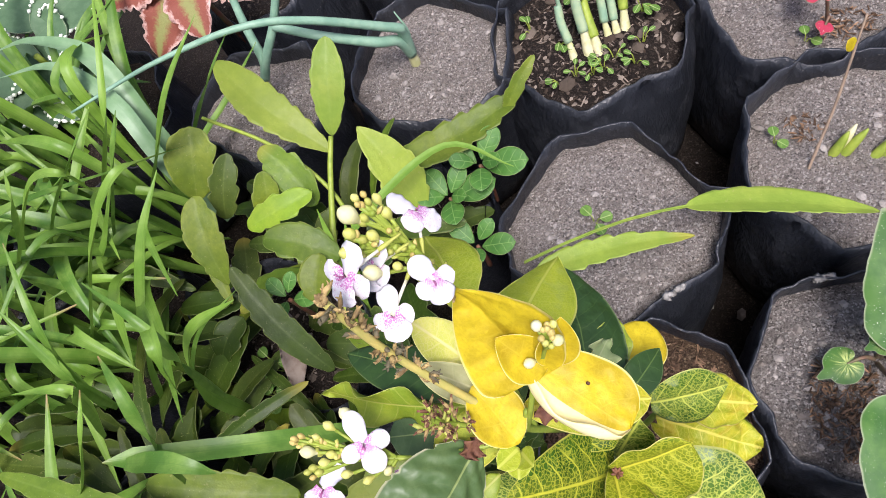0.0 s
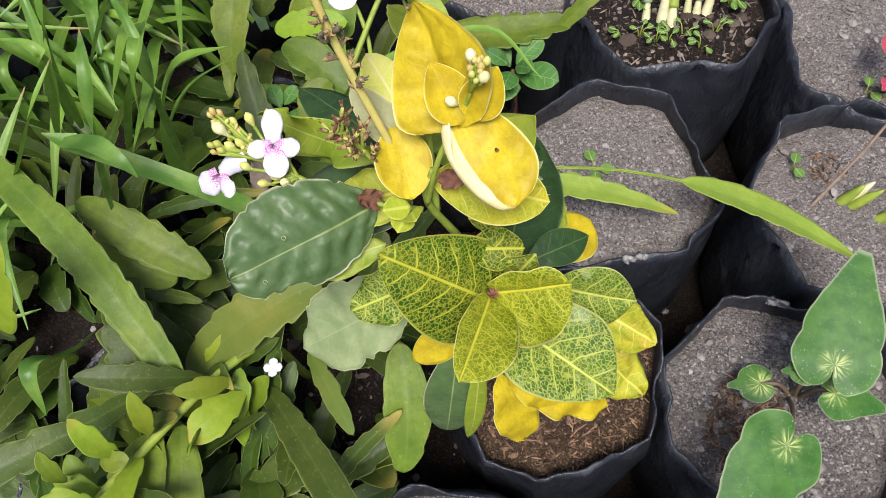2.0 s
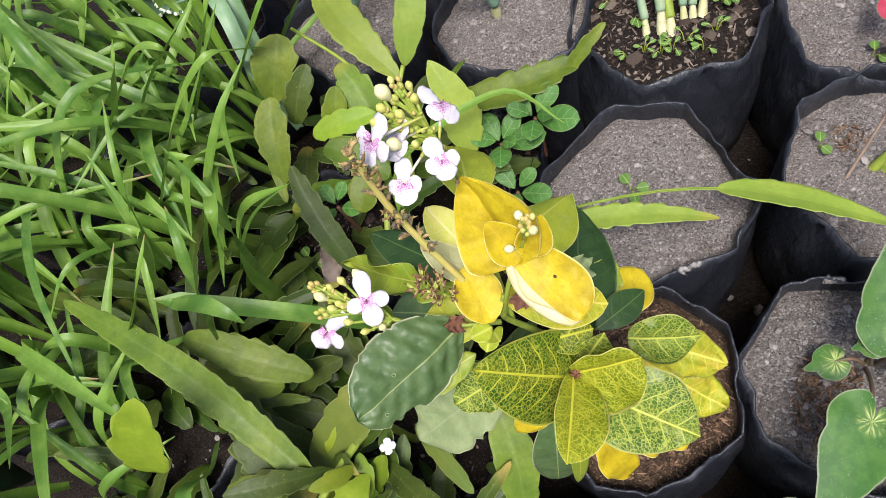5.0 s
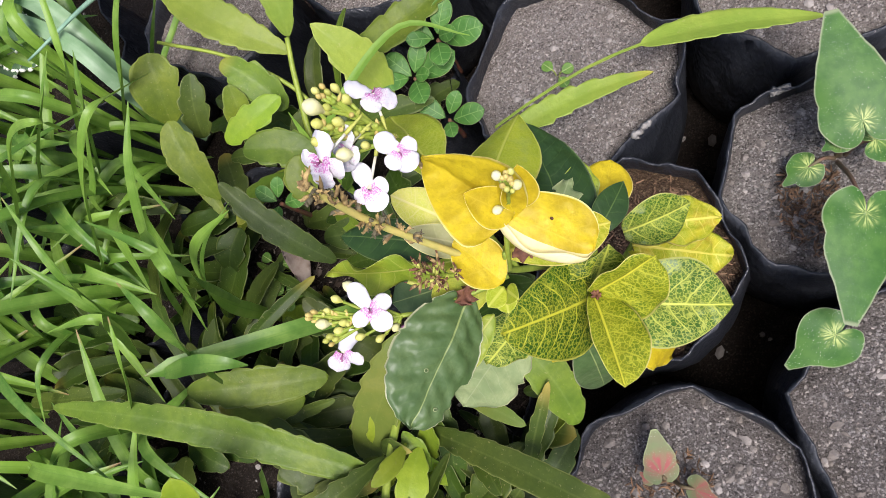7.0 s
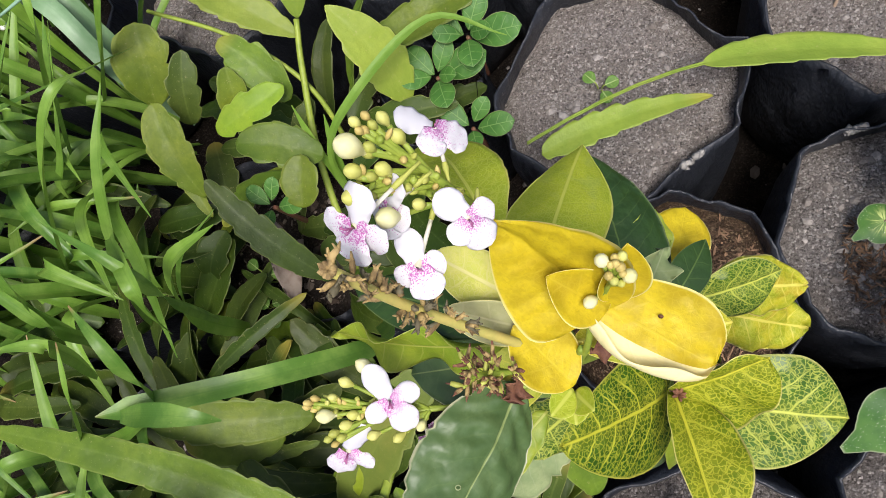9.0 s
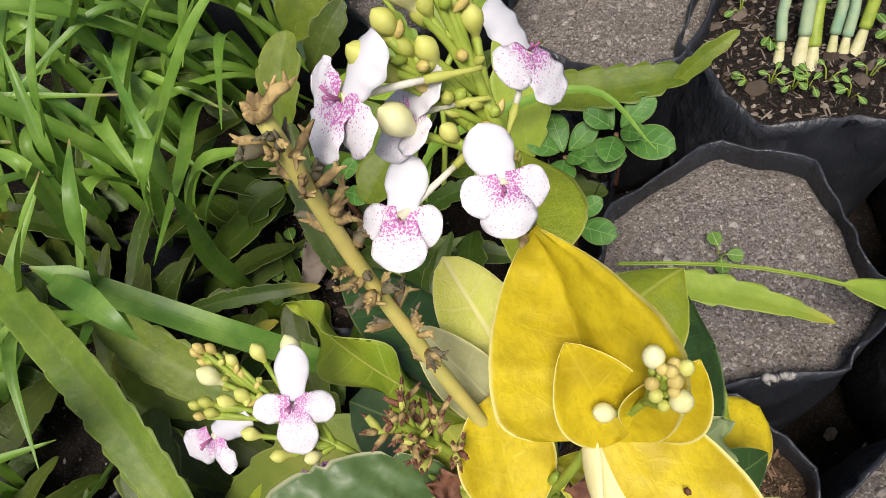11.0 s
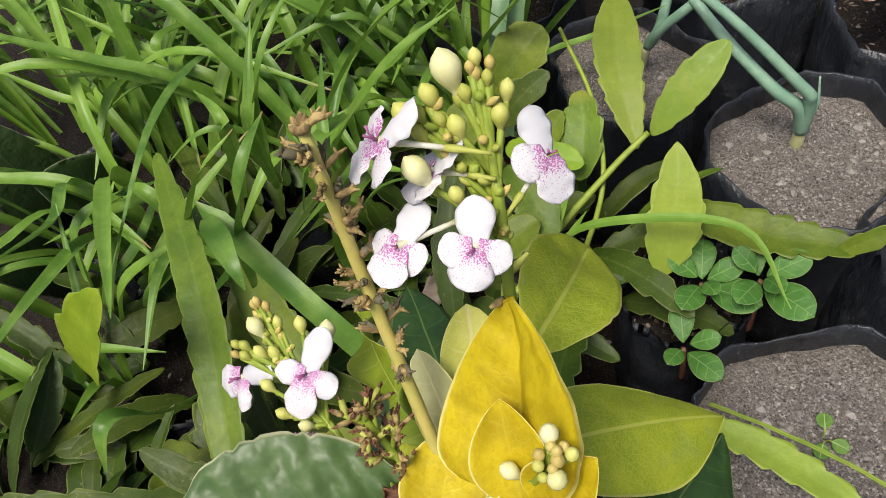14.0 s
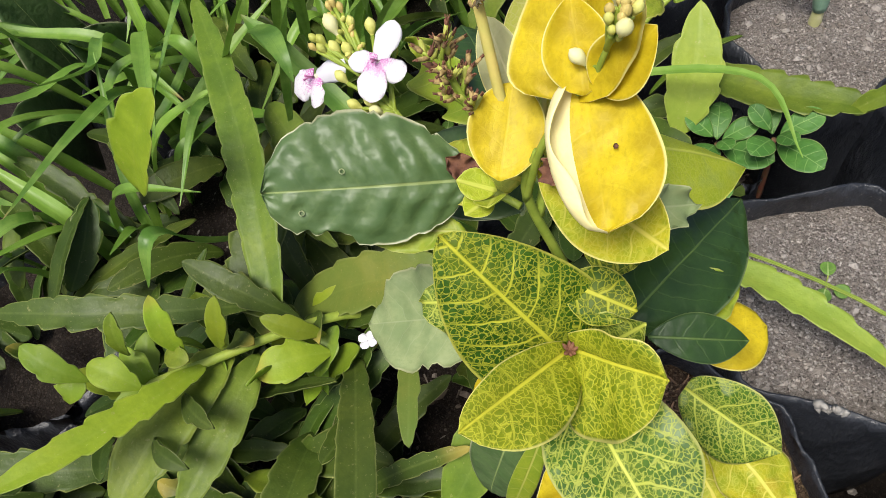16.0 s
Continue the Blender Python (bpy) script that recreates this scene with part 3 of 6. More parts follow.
def grow_bag(x, y, r, seed, soil_mat, label, level=0.2, height=0.222, squash=1.0, turn=0.0, crumbs=1300, crumb_mat=None, ragged=0.003, mud=False, sides=7, lip=0.0):
    rng = random.Random(seed)
    bag = thing("grow_bag", label, "grow bag", "rows of grow bags")
    bag.location = (x, y, 0)
    phase, amp = rng.uniform(0, 6.28), [rng.uniform(-1, 1) for _ in range(8)]
    corners = sorted((k + rng.uniform(-0.28, 0.28)) / sides * 6.2832 for k in range(sides))

    def radius(a, z):
        # straight runs of film between soft corners, rounder low down
        prev = max([c for c in corners if c <= a], default=corners[-1] - 6.2832)
        nxt = min([c for c in corners if c > a], default=corners[0] + 6.2832)
        half = (nxt - prev) / 2
        flat = math.cos(half) / math.cos(a - (prev + half))
        f = min(1.0, max(0.0, z / height)) ** 2
        k = 1 + f * (0.95 * (flat - 1)) + 0.012 * sum(amp[q] * math.sin((q + 2) * a + phase * q) for q in range(4))
        return r * k * (0.94 + 0.07 * math.sin(min(1, z / height) * 2.6))

    def at(a, rad, z):
        px, py = rad * math.cos(a), rad * math.sin(a) * squash
        return Vector((px * math.cos(turn) - py * math.sin(turn), px * math.sin(turn) + py * math.cos(turn), z))

    seg = 72
    bm = bmesh.new()
    levels = [0.0, 0.012, 0.045, 0.09, 0.13, 0.165, 0.19, 0.207, height]
    rings = []
    for li, z in enumerate(levels):
        ring = []
        for k in range(seg):
            a = k / seg * 6.2832
            f = z / height
            crinkle = 0.0045 * noise.noise(Vector((a * 4, z * 22, seed * 7.7))) + 0.0014 * noise.noise(Vector((a * 14, z * 50, seed)))
            zz = z if li < len(levels) - 1 else z + ragged * (noise.noise(Vector((a * 2.2, seed * 3.3, 0))) * 2 + 0.5 * noise.noise(Vector((a * 5, seed, 4)))) + lip * max(0, math.cos(a - phase))
            ring.append(bm.verts.new(at(a, radius(a, z) + crinkle * (0.4 + f) - (0.01 if li == 0 else 0), zz)))
        rings.append(ring)
    inner = [[bm.verts.new(Vector((v.co.x, v.co.y, 0)) * (1 - 0.0022 / r) + Vector((0, 0, v.co.z - 0.0006))) for v in rings[-1]]]
    inner.append([bm.verts.new(at(k / seg * 6.2832, radius(k / seg * 6.2832, level) - 0.004 + 0.002 * noise.noise(Vector((k * 0.7, seed, 1))), (level + height) / 2)) for k in range(seg)])
    inner.append([bm.verts.new(at(k / seg * 6.2832, radius(k / seg * 6.2832, level) - 0.006, level - 0.02)) for k in range(seg)])
    every = rings + inner
    for r0, r1 in zip(every, every[1:]):
        for k in range(seg):
            bm.faces.new((r0[k], r0[(k + 1) % seg], r1[(k + 1) % seg], r1[k]))
    bm.faces.new(list(reversed(rings[0])))
    part("sleeve", bm, M_FILM, bag, "creased black plastic film")
    if mud:
        bm = bmesh.new()
        a0 = mud
        for k in range(26):
            a = a0 + rng.uniform(-0.10, 0.10)
            p = at(a, radius(a, height) - 0.0005, height - 0.002 + rng.uniform(-0.004, 0.002))
            pebble(bm, p, rng.uniform(0.002, 0.0045), rng, 0.4)
        part("dried_mud", bm, M_DIRT, bag, "crust of pale dried mud on the rim")
    bm = bmesh.new()
    nr, ns = 28, 84
    rows = [[bm.verts.new((0, 0, level + 0.006))] * ns]

    def height_at(px, py, f):
        d = Vector(((x + px) * 40, (y + py) * 40, 0))
        return level + 0.006 * (1 - f * f) + 0.0045 * noise.noise(d) + 0.0024 * noise.noise(d * 4) - 0.006 * max(0, f - 0.85) / 0.15

    for i in range(1, nr + 1):
        f = i / nr
        row = []
        for k in range(ns):
            a = k / ns * 6.2832
            p = at(a, (radius(a, level) - 0.0035) * f, 0)
            p.z = height_at(p.x, p.y, f)
            row.append(bm.verts.new(p))
        rows.append(row)
    for i in range(nr):
        for k in range(ns):
            k2 = (k + 1) % ns
            if i == 0:
                bm.faces.new((rows[0][0], rows[1][k], rows[1][k2]))
            else:
                bm.faces.new((rows[i][k], rows[i + 1][k], rows[i + 1][k2], rows[i][k2]))
    part("soil", bm, soil_mat, bag)
    if crumbs:
        bm = bmesh.new()
        for _ in range(crumbs):
            a, f = rng.uniform(0, 6.28), math.sqrt(rng.uniform(0, 0.93))
            p = at(a, (radius(a, level) - 0.006) * f, 0)
            size = 0.0007 + (0.0046 * rng.random() ** 3 if rng.random() < 0.2 else 0.0012 * rng.random())
            p.z = height_at(p.x, p.y, f) + size * 0.2
            if crumb_mat in (M_CHIP, M_HUSKBIT) and rng.random() < 0.55:
                size = min(size * (1.3 if crumb_mat == M_CHIP else 1.6), 0.0021)
                d = Vector((rng.uniform(-1, 1), rng.uniform(-1, 1), rng.uniform(-0.3, 0.4))).normalized() * size * rng.uniform(1.5, 3.5)
                tube(bm, [p - d, p + d * 0.2, p + d], [size * 0.25, size * 0.5, size * 0.2], 4)
            else:
                pebble(bm, p, size * (1.9 if crumb_mat == M_CHIP else 1.0), rng)
        tagged(part("grit", bm, M_PEBBLE if not crumb_mat else (M_CLOD if crumb_mat == M_CHIP else crumb_mat), bag, smooth=False), kind="stuff")
    BAGS.append((x, y, r))
    return bag


SANDY = "black plastic bag of grey sandy soil"
grow_bag(0.048, 0.352, 0.108, 1, M_SAND, SANDY + " and a seedling", turn=0.2, mud=5.05)
grow_bag(0.050, 0.578, 0.112, 2, M_SOIL, "black plastic grow bag with dark crumbly soil and leeks", level=0.195, crumbs=900, crumb_mat=M_CHIP)
grow_bag(-0.122, 0.578, 0.100, 3, M_SAND, SANDY + " and a single leek", turn=0.5)
grow_bag(0.278, 0.392, 0.112, 4, M_SAND, SANDY + " and sprouting bulbs", turn=0.9, lip=0.006)
grow_bag(0.268, 0.596, 0.122, 5, M_SAND, SANDY + " with a small red seedling", turn=1.3)
grow_bag(0.240, 0.188, 0.103, 6, M_SAND_COOL, SANDY + " and green caladiums", turn=0.3, mud=1.55, lip=0.004)
grow_bag(0.055, 0.158, 0.101, 7, M_HUSK, "black plastic bag mulched with brown husks around the shrub", crumbs=1500, crumb_mat=M_HUSKBIT, turn=0.7)
grow_bag(0.042, -0.068, 0.116, 8, M_SAND_DAMP, SANDY + " and a young pink caladium", turn=0.4)
grow_bag(0.242, -0.022, 0.108, 9, M_SAND_DAMP, SANDY + " and a green caladium", turn=1.0)
grow_bag(-0.325, 0.560, 0.090, 10, M_SAND, SANDY + " behind the cactus pads", turn=0.1)
grow_bag(-0.118, 0.395, 0.058, 11, M_SOIL, "small black grow bag with dark soil and a rosette plant", level=0.17, height=0.19, crumbs=120, crumb_mat=M_CHIP)
DARKBAG = "black plastic grow bag of dark soil hidden under foliage"
grow_bag(-0.285, 0.270, 0.100, 12, M_SOIL, DARKBAG, level=0.185, height=0.205, crumbs=320, crumb_mat=M_CHIP)
grow_bag(-0.165, 0.085, 0.102, 13, M_SOIL, DARKBAG, level=0.17, height=0.19, crumbs=200, crumb_mat=M_CHIP)
grow_bag(-0.205, -0.135, 0.105, 14, M_SOIL, DARKBAG, level=0.17, height=0.19, crumbs=200, crumb_mat=M_CHIP)
grow_bag(-0.405, 0.075, 0.105, 15, M_SOIL, DARKBAG, level=0.18, height=0.2, crumbs=60)
grow_bag(-0.490, 0.300, 0.105, 16, M_SOIL, DARKBAG, level=0.18, height=0.2, crumbs=60)
grow_bag(-0.555, 0.585, 0.110, 17, M_SOIL, DARKBAG, level=0.19, height=0.21, crumbs=60)
grow_bag(-0.630, 0.110, 0.110, 18, M_SOIL, DARKBAG, level=0.18, height=0.2, crumbs=0)
grow_bag(-0.420, -0.150, 0.110, 19, M_SOIL, DARKBAG, level=0.18, height=0.2, crumbs=0)
grow_bag(-0.720, 0.360, 0.110, 20, M_SOIL, DARKBAG, level=0.18, height=0.2, crumbs=0)


# wood chips lying round the caladiums and sprouts
RC = random.Random(14)
for cx, cy, rx, ry, count in ((0.215, 0.165, 0.030, 0.045, 420), (0.235, 0.425, 0.020, 0.016, 60), (0.035, -0.035, 0.035, 0.03, 160), (0.295, 0.530, 0.03, 0.02, 90)):
    bm = bmesh.new()
    for _ in range(count):
        a, f = RC.uniform(0, 6.28), RC.random() ** 0.7
        p = Vector((cx + rx * f * math.cos(a), cy + ry * f * math.sin(a), 0.2055 + RC.uniform(0, 0.003)))
        d = Vector((RC.uniform(-1, 1), RC.uniform(-1, 1), RC.uniform(-0.35, 0.35))).normalized() * RC.uniform(0.0015, 0.0045)
        w = RC.uniform(0.0005, 0.0013)
        tube(bm, [p - d, p + d * 0.2, p + d], [w * 0.6, w, w * 0.4], 4)
    tagged(part("wood_chips", bm, M_HUSKBIT, smooth=False), "brown wood chips scattered on grey soil", "wood chips", kind="stuff")


# ---- the flowering shrub ----
shrub = thing("flowering_shrub", "golden and net-veined shrub with white magenta-speckled flowers in a grow bag", "shrub")


def stem(parent, pts, r0, r1, material, name="stem", label="", n=8, knots=0.0, seed=0):
    c = curve(pts, n)
    rng = random.Random(seed)
    rad = [(r0 + (r1 - r0) * i / (len(c) - 1)) * (1 + knots * rng.uniform(-1, 1)) for i in range(len(c))]
    return part(name, tube(bmesh.new(), c, rad, 8), material, parent, label)


stem(shrub, [(0.056, 0.150, 0.195), (0.050, 0.142, 0.30), (0.036, 0.128, 0.42), (0.014, 0.113, 0.52), (0.004, 0.1075, 0.562), (0.008, 0.1100, 0.585)], 0.0030, 0.0012, M_STALK, label="yellow-green main stem")
stem(shrub, [(0.034, 0.127, 0.43), (0.036, 0.108, 0.47), (0.035, 0.096, 0.507)], 0.0026, 0.0018, M_STALK, "branch")
stem(shrub, [(0.004, 0.107, 0.56), (0.010, 0.110, 0.588), (0.014, 0.117, 0.602), (0.018, 0.122, 0.612)], 0.0013, 0.0010, M_STALK, "branch")
stem(shrub, [(0.006, 0.11, 0.55), (0.0, 0.125, 0.58), (-0.004, 0.139, 0.615), (-0.0095, 0.1465, 0.643), (-0.0165, 0.153, 0.660)], 0.0018, 0.0013, M_STALK, "flower_stalk")
stem(shrub, [(0.048, 0.140, 0.32), (0.062, 0.142, 0.38), (0.064, 0.135, 0.43)], 0.0024, 0.0016, M_STALK, "branch")
stem(shrub, [(0.002, 0.106, 0.555), (-0.02, 0.101, 0.558), (-0.05, 0.098, 0.567), (-0.086, 0.104, 0.58)], 0.0014, 0.0007, M_STALK, "flower_stalk")

# golden leaves at the top
shaped(shrub, (0.0160, 0.1185, 0.6045), (-0.0062, 0.1434, 0.6372), (-0.0060, 0.1140, 0.6045), (0.0258, 0.1305, 0.6310), M_GOLD, "bright golden-yellow leaf with cream edge", nl=26, nh=10, foot=0.22, base_pow=0.42, tip_pow=0.8,
       bend=-0.05, arch=0.10, pucker=0.05, quilt=0.03, seed=1)
shaped(shrub, (0.0150, 0.1215, 0.6085), (0.0462, 0.0982, 0.5975), (0.0160, 0.0970, 0.5990), (0.0458, 0.1180, 0.6075), [M_GOLD, M_GOLD_UNDER], "golden leaf with one edge rolled over showing its cream underside", nl=26, nh=14, foot=0.30,
       base_pow=0.55, tip_pow=0.40, bend=-0.02, arch=-0.06, pucker=0.06, flap=0.66, flap_turn=2.9, seed=2)
bm = bmesh.new()
pebble(bm, (0.0335, 0.1140, 0.6052), 0.0012, random.Random(2), 0.3)
part("spot", bm, M_BROWNRED, shrub, "small brown spot on the golden leaf")
b, t = (0.003, 0.099, 0.577), (-0.012, 0.120, 0.591)
leaf(shrub, b, t, 0.023, (0.4, -0.28, 0.85), M_GOLD, "small rounded golden leaf", nl=16, nw=12, wide=0.5, power=0.55, cup=0.12, pucker=0.03, seed=3)
b, t = (0.0190, 0.1180, 0.6095), (0.0050, 0.1275, 0.6270)
leaf(shrub, b, t, 0.0175, (0.35, -0.45, 0.8), M_GOLD, "small golden bract", name="bract", nl=18, nw=12, wide=0.45, power=0.7, cup=0.22, pucker=0.03, seed=4)
b, t = (0.0215, 0.1205, 0.6105), (0.0280, 0.1325, 0.6275)
leaf(shrub, b, t, 0.0160, (0.25, -0.75, 0.6), M_GOLD, "small golden bract", name="bract", nl=18, nw=12, wide=0.45, power=0.7, cup=0.28, pucker=0.03, seed=5)
# net-veined leaves
shaped(shrub, (0.0345, 0.0935, 0.507), (-0.0070, 0.0795, 0.5585), (0.0215, 0.0645, 0.5130), (0.0330, 0.1155, 0.5220), M_NET, "dark green leaf with a net of yellow veins", nl=26, nh=9, foot=0.62, base_pow=0.5, tip_pow=0.68, bend=0.05, arch=0.05,
       pucker=0.03, quilt=0.04, seed=6)
shaped(shrub, (0.0355, 0.0925, 0.5175), (0.0405, 0.0440, 0.5440), (0.0315, 0.0680, 0.5400), (0.0575, 0.0665, 0.5310), M_NET_YELLOW, "young yellow-green leaf with pale netted veins", nl=24, nh=9, foot=0.30, base_pow=0.8, tip_pow=0.55, bend=0.03, arch=0.12,
       pucker=0.03, quilt=0.03, wave=0.04, seed=7)
shaped(shrub, (0.0365, 0.0935, 0.5185), (0.0695, 0.1000, 0.5400), (0.0605, 0.0765, 0.5120), (0.0545, 0.1005, 0.5450), M_NET_YELLOW, "young yellow-green leaf with pale netted veins and wavy edge", nl=26, nh=9, foot=0.45, base_pow=0.6, tip_pow=0.42, bend=0.02,
       arch=0.14, pucker=0.03, quilt=0.03, wave=0.10, waves=1.6, seed=8)
bm = bmesh.new()
for k in range(7):
    d = Vector((math.cos(k * 2.4), math.sin(k * 2.4), 1.2)).normalized()
    egg(bm, Vector((0.0372, 0.0915, 0.5200)), Vector((0.0372, 0.0915, 0.5200)) + d * 0.0045, 0.0009, 6, 4, 0.5)
part("leaf_bud", bm, M_BROWNRED, shrub, "small brown growing tip")
shaped(shrub, (0.0420, 0.0890, 0.5020), (0.1006, 0.0736, 0.4935), (0.0600, 0.0595, 0.5050), (0.0835, 0.1005, 0.5130), M_NET_PALE, "green netted leaf with whitish patches", nl=28, nh=10, foot=0.30, base_pow=0.6, tip_pow=0.8, bend=0.07, arch=0.06,
       pucker=0.03, quilt=0.04, seed=9)
b, t = (0.037, 0.101, 0.502), (0.050, 0.113, 0.529)
leaf(shrub, b, t, 0.024, (0.2, -0.6, 0.7), M_NET_PALE, "young netted leaf", wide=0.5, power=0.7, cup=0.2, wave=0.05, seed=10)
shaped(shrub, (0.0570, 0.1365, 0.4420), (0.0998, 0.1446, 0.4366), (0.0830, 0.1270, 0.4240), (0.0800, 0.1500, 0.4560), M_NET_PALE, "green leaf with whitish netted veins, folded along its midrib", nl=22, nh=8, foot=0.3, base_pow=0.7, tip_pow=0.85, bend=0.04,
       arch=0.08, pucker=0.03, quilt=0.04, seed=11)
shaped(shrub, (0.0600, 0.1360, 0.4000), (0.1228, 0.1200, 0.3480), (0.0900, 0.1100, 0.3600), (0.1010, 0.1480, 0.3760), M_GOLD_NET, "yellowing leaf with green netting and crumpled blade", nl=24, nh=9, foot=0.3, base_pow=0.6, tip_pow=0.8, bend=0.05,
       arch=0.15, pucker=0.20, quilt=0.12, wave=0.10, seed=12)
shaped(shrub, (0.0660, 0.1450, 0.4120), (0.1190, 0.1400, 0.3920), (0.0960, 0.1280, 0.3900), (0.0970, 0.1600, 0.4010), M_GOLD_NET, "yellowing leaf with green netting", nl=22, nh=9, base_pow=0.7, tip_pow=0.7, bend=0.06, pucker=0.14, quilt=0.08, wave=0.10, seed=13)
# dark leaves
shaped(shrub, (-0.0190, 0.1025, 0.5535), (-0.0568, 0.0462, 0.5672), (-0.0270, 0.0660, 0.5440), (-0.0545, 0.0850, 0.5770), M_DARK, "large dark green puckered leaf with nibbled edge", nl=34, nh=14, foot=0.12, base_pow=0.6, tip_pow=0.40, bend=0.03,
       arch=0.03, pucker=0.07, quilt=0.085, nibble=0.22, bites=((0.66, -1, 0.09, 0.26), (0.80, -1, 0.05, 0.16), (0.95, 1, 0.04, 0.2)), seed=14)
for c in ((-0.0435, 0.0703, 0.5674), (-0.0451, 0.0523, 0.5607)):
    ring = [Vector(c) + Vector((math.cos(k * 0.7854) * 0.00085, math.sin(k * 0.7854) * 0.00085, -0.0004 * math.cos(k * 0.7854))) for k in range(9)]
    part("spot", tube(bmesh.new(), ring, 0.00024, 5), M_GREY, shrub, "pale ring-shaped scar on the dark leaf")
b, t = (-0.012, 0.098, 0.468), (-0.066, 0.056, 0.438)
leaf(shrub, b, t, 0.050, (0.25, -0.35, 0.9), M_GREY, "dusty grey-green leaf with nibbled edge", nl=30, nw=16, wide=0.52, power=0.6, bend=0.06, pucker=0.06, wave=0.04, seed=15, bites=3, nibble=0.2)
shaped(shrub, (0.0300, 0.1280, 0.4780), (0.0175, 0.2174, 0.4560), (0.0020, 0.1680, 0.4720), (0.0480, 0.1720, 0.4600), M_DEEP, "glossy dark green leaf", nl=26, nh=9, foot=0.2, base_pow=0.6, tip_pow=0.75, bend=0.05, arch=0.05, pucker=0.06, quilt=0.05, seed=16)
shaped(shrub, (0.0405, 0.1290, 0.4790), (0.0654, 0.1605, 0.4655), (0.0470, 0.1500, 0.4800), (0.0620, 0.1400, 0.4700), M_DEEP, "narrow dark green leaf", nl=18, nh=7, base_pow=0.8, tip_pow=0.85, bend=0.06, arch=0.05, pucker=0.02, seed=17)
b, t = (0.018, 0.084, 0.452), (0.016, 0.052, 0.37)
leaf(shrub, b, t, 0.032, (0.3, -0.8, 0.5), M_DARK, "dark green leaf hanging down", nl=20, nw=12, wide=0.5, power=0.7, bend=0.08, pucker=0.03, seed=18)
b, t = (0.030, 0.084, 0.450), (0.030, 0.052, 0.372)
leaf(shrub, b, t, 0.012, (0.5, -0.7, 0.5), M_LIGHT, "narrow light green leaf hanging down", nl=16, nw=8, wide=0.5, power=0.8, bend=0.08, seed=19)
# light leaves
shaped(shrub, (-0.0080, 0.1400, 0.5450), (0.0178, 0.2130, 0.4845), (-0.0210, 0.1740, 0.5170), (0.0250, 0.1690, 0.5080), M_LIME_NET, "light green leaf with pale midrib", nl=24, nh=9, foot=0.3, base_pow=0.6, tip_pow=1.0, bend=0.05, arch=0.08, pucker=0.03, seed=20)
b, t = (-0.013, 0.149, 0.591), (-0.038, 0.200, 0.562)
leaf(shrub, b, t, 0.034, (0.45, -0.35, 0.8), M_LIME_NET, "yellow-green leaf with whitish netted veins", nl=22, nw=14, wide=0.55, power=0.65, bend=0.08, cup=0.05, pucker=0.06, nibble=0.08, seed=21)
b, t = (0.047, 0.148, 0.448), (0.0615, 0.184, 0.438)
leaf(shrub, b, t, 0.032, (0.3, 0.1, 0.95), M_GOLD, "golden leaf low on the shrub", wide=0.55, power=0.6, bend=0.05, pucker=0.03, seed=22)
b, t = (0.004, 0.113, 0.572), (0.055, 0.111, 0.584)
leaf(shrub, b, t, 0.027, (0.1, -0.55, 0.85), M_GOLD_NET, "pale yellow-green leaf under the golden leaves", nl=20, nw=12, wide=0.55, power=0.6, bend=-0.05, cup=0.10, pucker=0.05, seed=23)
b, t = (0.010, 0.108, 0.580), (0.0235, 0.112, 0.586)
leaf(shrub, b, t, 0.008, (0.1, -0.6, 0.75), M_BROWNRED, "withered red-brown bract", name="bract", wide=0.5, power=0.6, wave=0.3, cup=0.3, nl=12, nw=6, seed=61)
b, t = (0.030, 0.124, 0.562), (0.041, 0.143, 0.556)
leaf(shrub, b, t, 0.014, (0.3, -0.5, 0.8), M_GREY, "curled grey-green leaf with dried edge", wide=0.5, power=0.6, wave=0.25, cup=0.3, nl=16, nw=8, seed=62, nibble=0.2)
b, t = (0.016, 0.119, 0.532), (0.033, 0.130, 0.528)
leaf(shrub, b, t, 0.016, (0.2, -0.5, 0.8), M_NET, "small green leaf", wide=0.5, power=0.65, cup=0.12, wave=0.06, nl=12, nw=8, seed=63)
b, t = (-0.012, 0.092, 0.540), (-0.044, 0.066, 0.538)
leaf(shrub, b, t, 0.017, (0.0, -0.55, 0.85), M_LIGHT, "yellow-green leaf with torn edge under the dark leaf", wide=0.5, power=0.6, cup=0.1, wave=0.08, nl=16, nw=10, nibble=0.2, seed=64)
b, t = (-0.016, 0.116, 0.572), (-0.0935, 0.1355, 0.5436)
leaf(shrub, b, t, 0.019, (0.0, -0.75, 0.6), M_LIGHT, "green leaf with wavy pale yellow margin", nl=30, nw=12, wide=0.5, power=0.6, bend=0.05, wave=0.26, waves=2.4, cup=0.15, seed=24)
b, t = (-0.014, 0.122, 0.560), (-0.080, 0.150, 0.550)
leaf(shrub, b, t, 0.026, (0.0, 0.3, 0.9), M_DEEP, "dark green leaf behind the wavy one", nl=20, nw=10, wide=0.5, power=0.7, bend=0.04, pucker=0.05, seed=44)
b, t = (-0.003, 0.124, 0.578), (-0.0351, 0.1478, 0.5944)
leaf(shrub, b, t, 0.020, (0.35, -0.3, 0.9), M_PALE, "pale cream-green young leaf", nl=20, nw=12, wide=0.55, power=0.6, cup=0.08, pucker=0.06, seed=25)
b, t = (-0.002, 0.117, 0.578), (-0.0325, 0.1280, 0.5985)
leaf(shrub, b, t, 0.0155, (0.3, -0.5, 0.8), M_GREYCREAM, "curled greyish cream leaf underside", nl=18, nw=10, wide=0.5, power=0.6, cup=0.15, pucker=0.05, seed=26)
b, t = (-0.005, 0.113, 0.556), (-0.040, 0.100, 0.545)
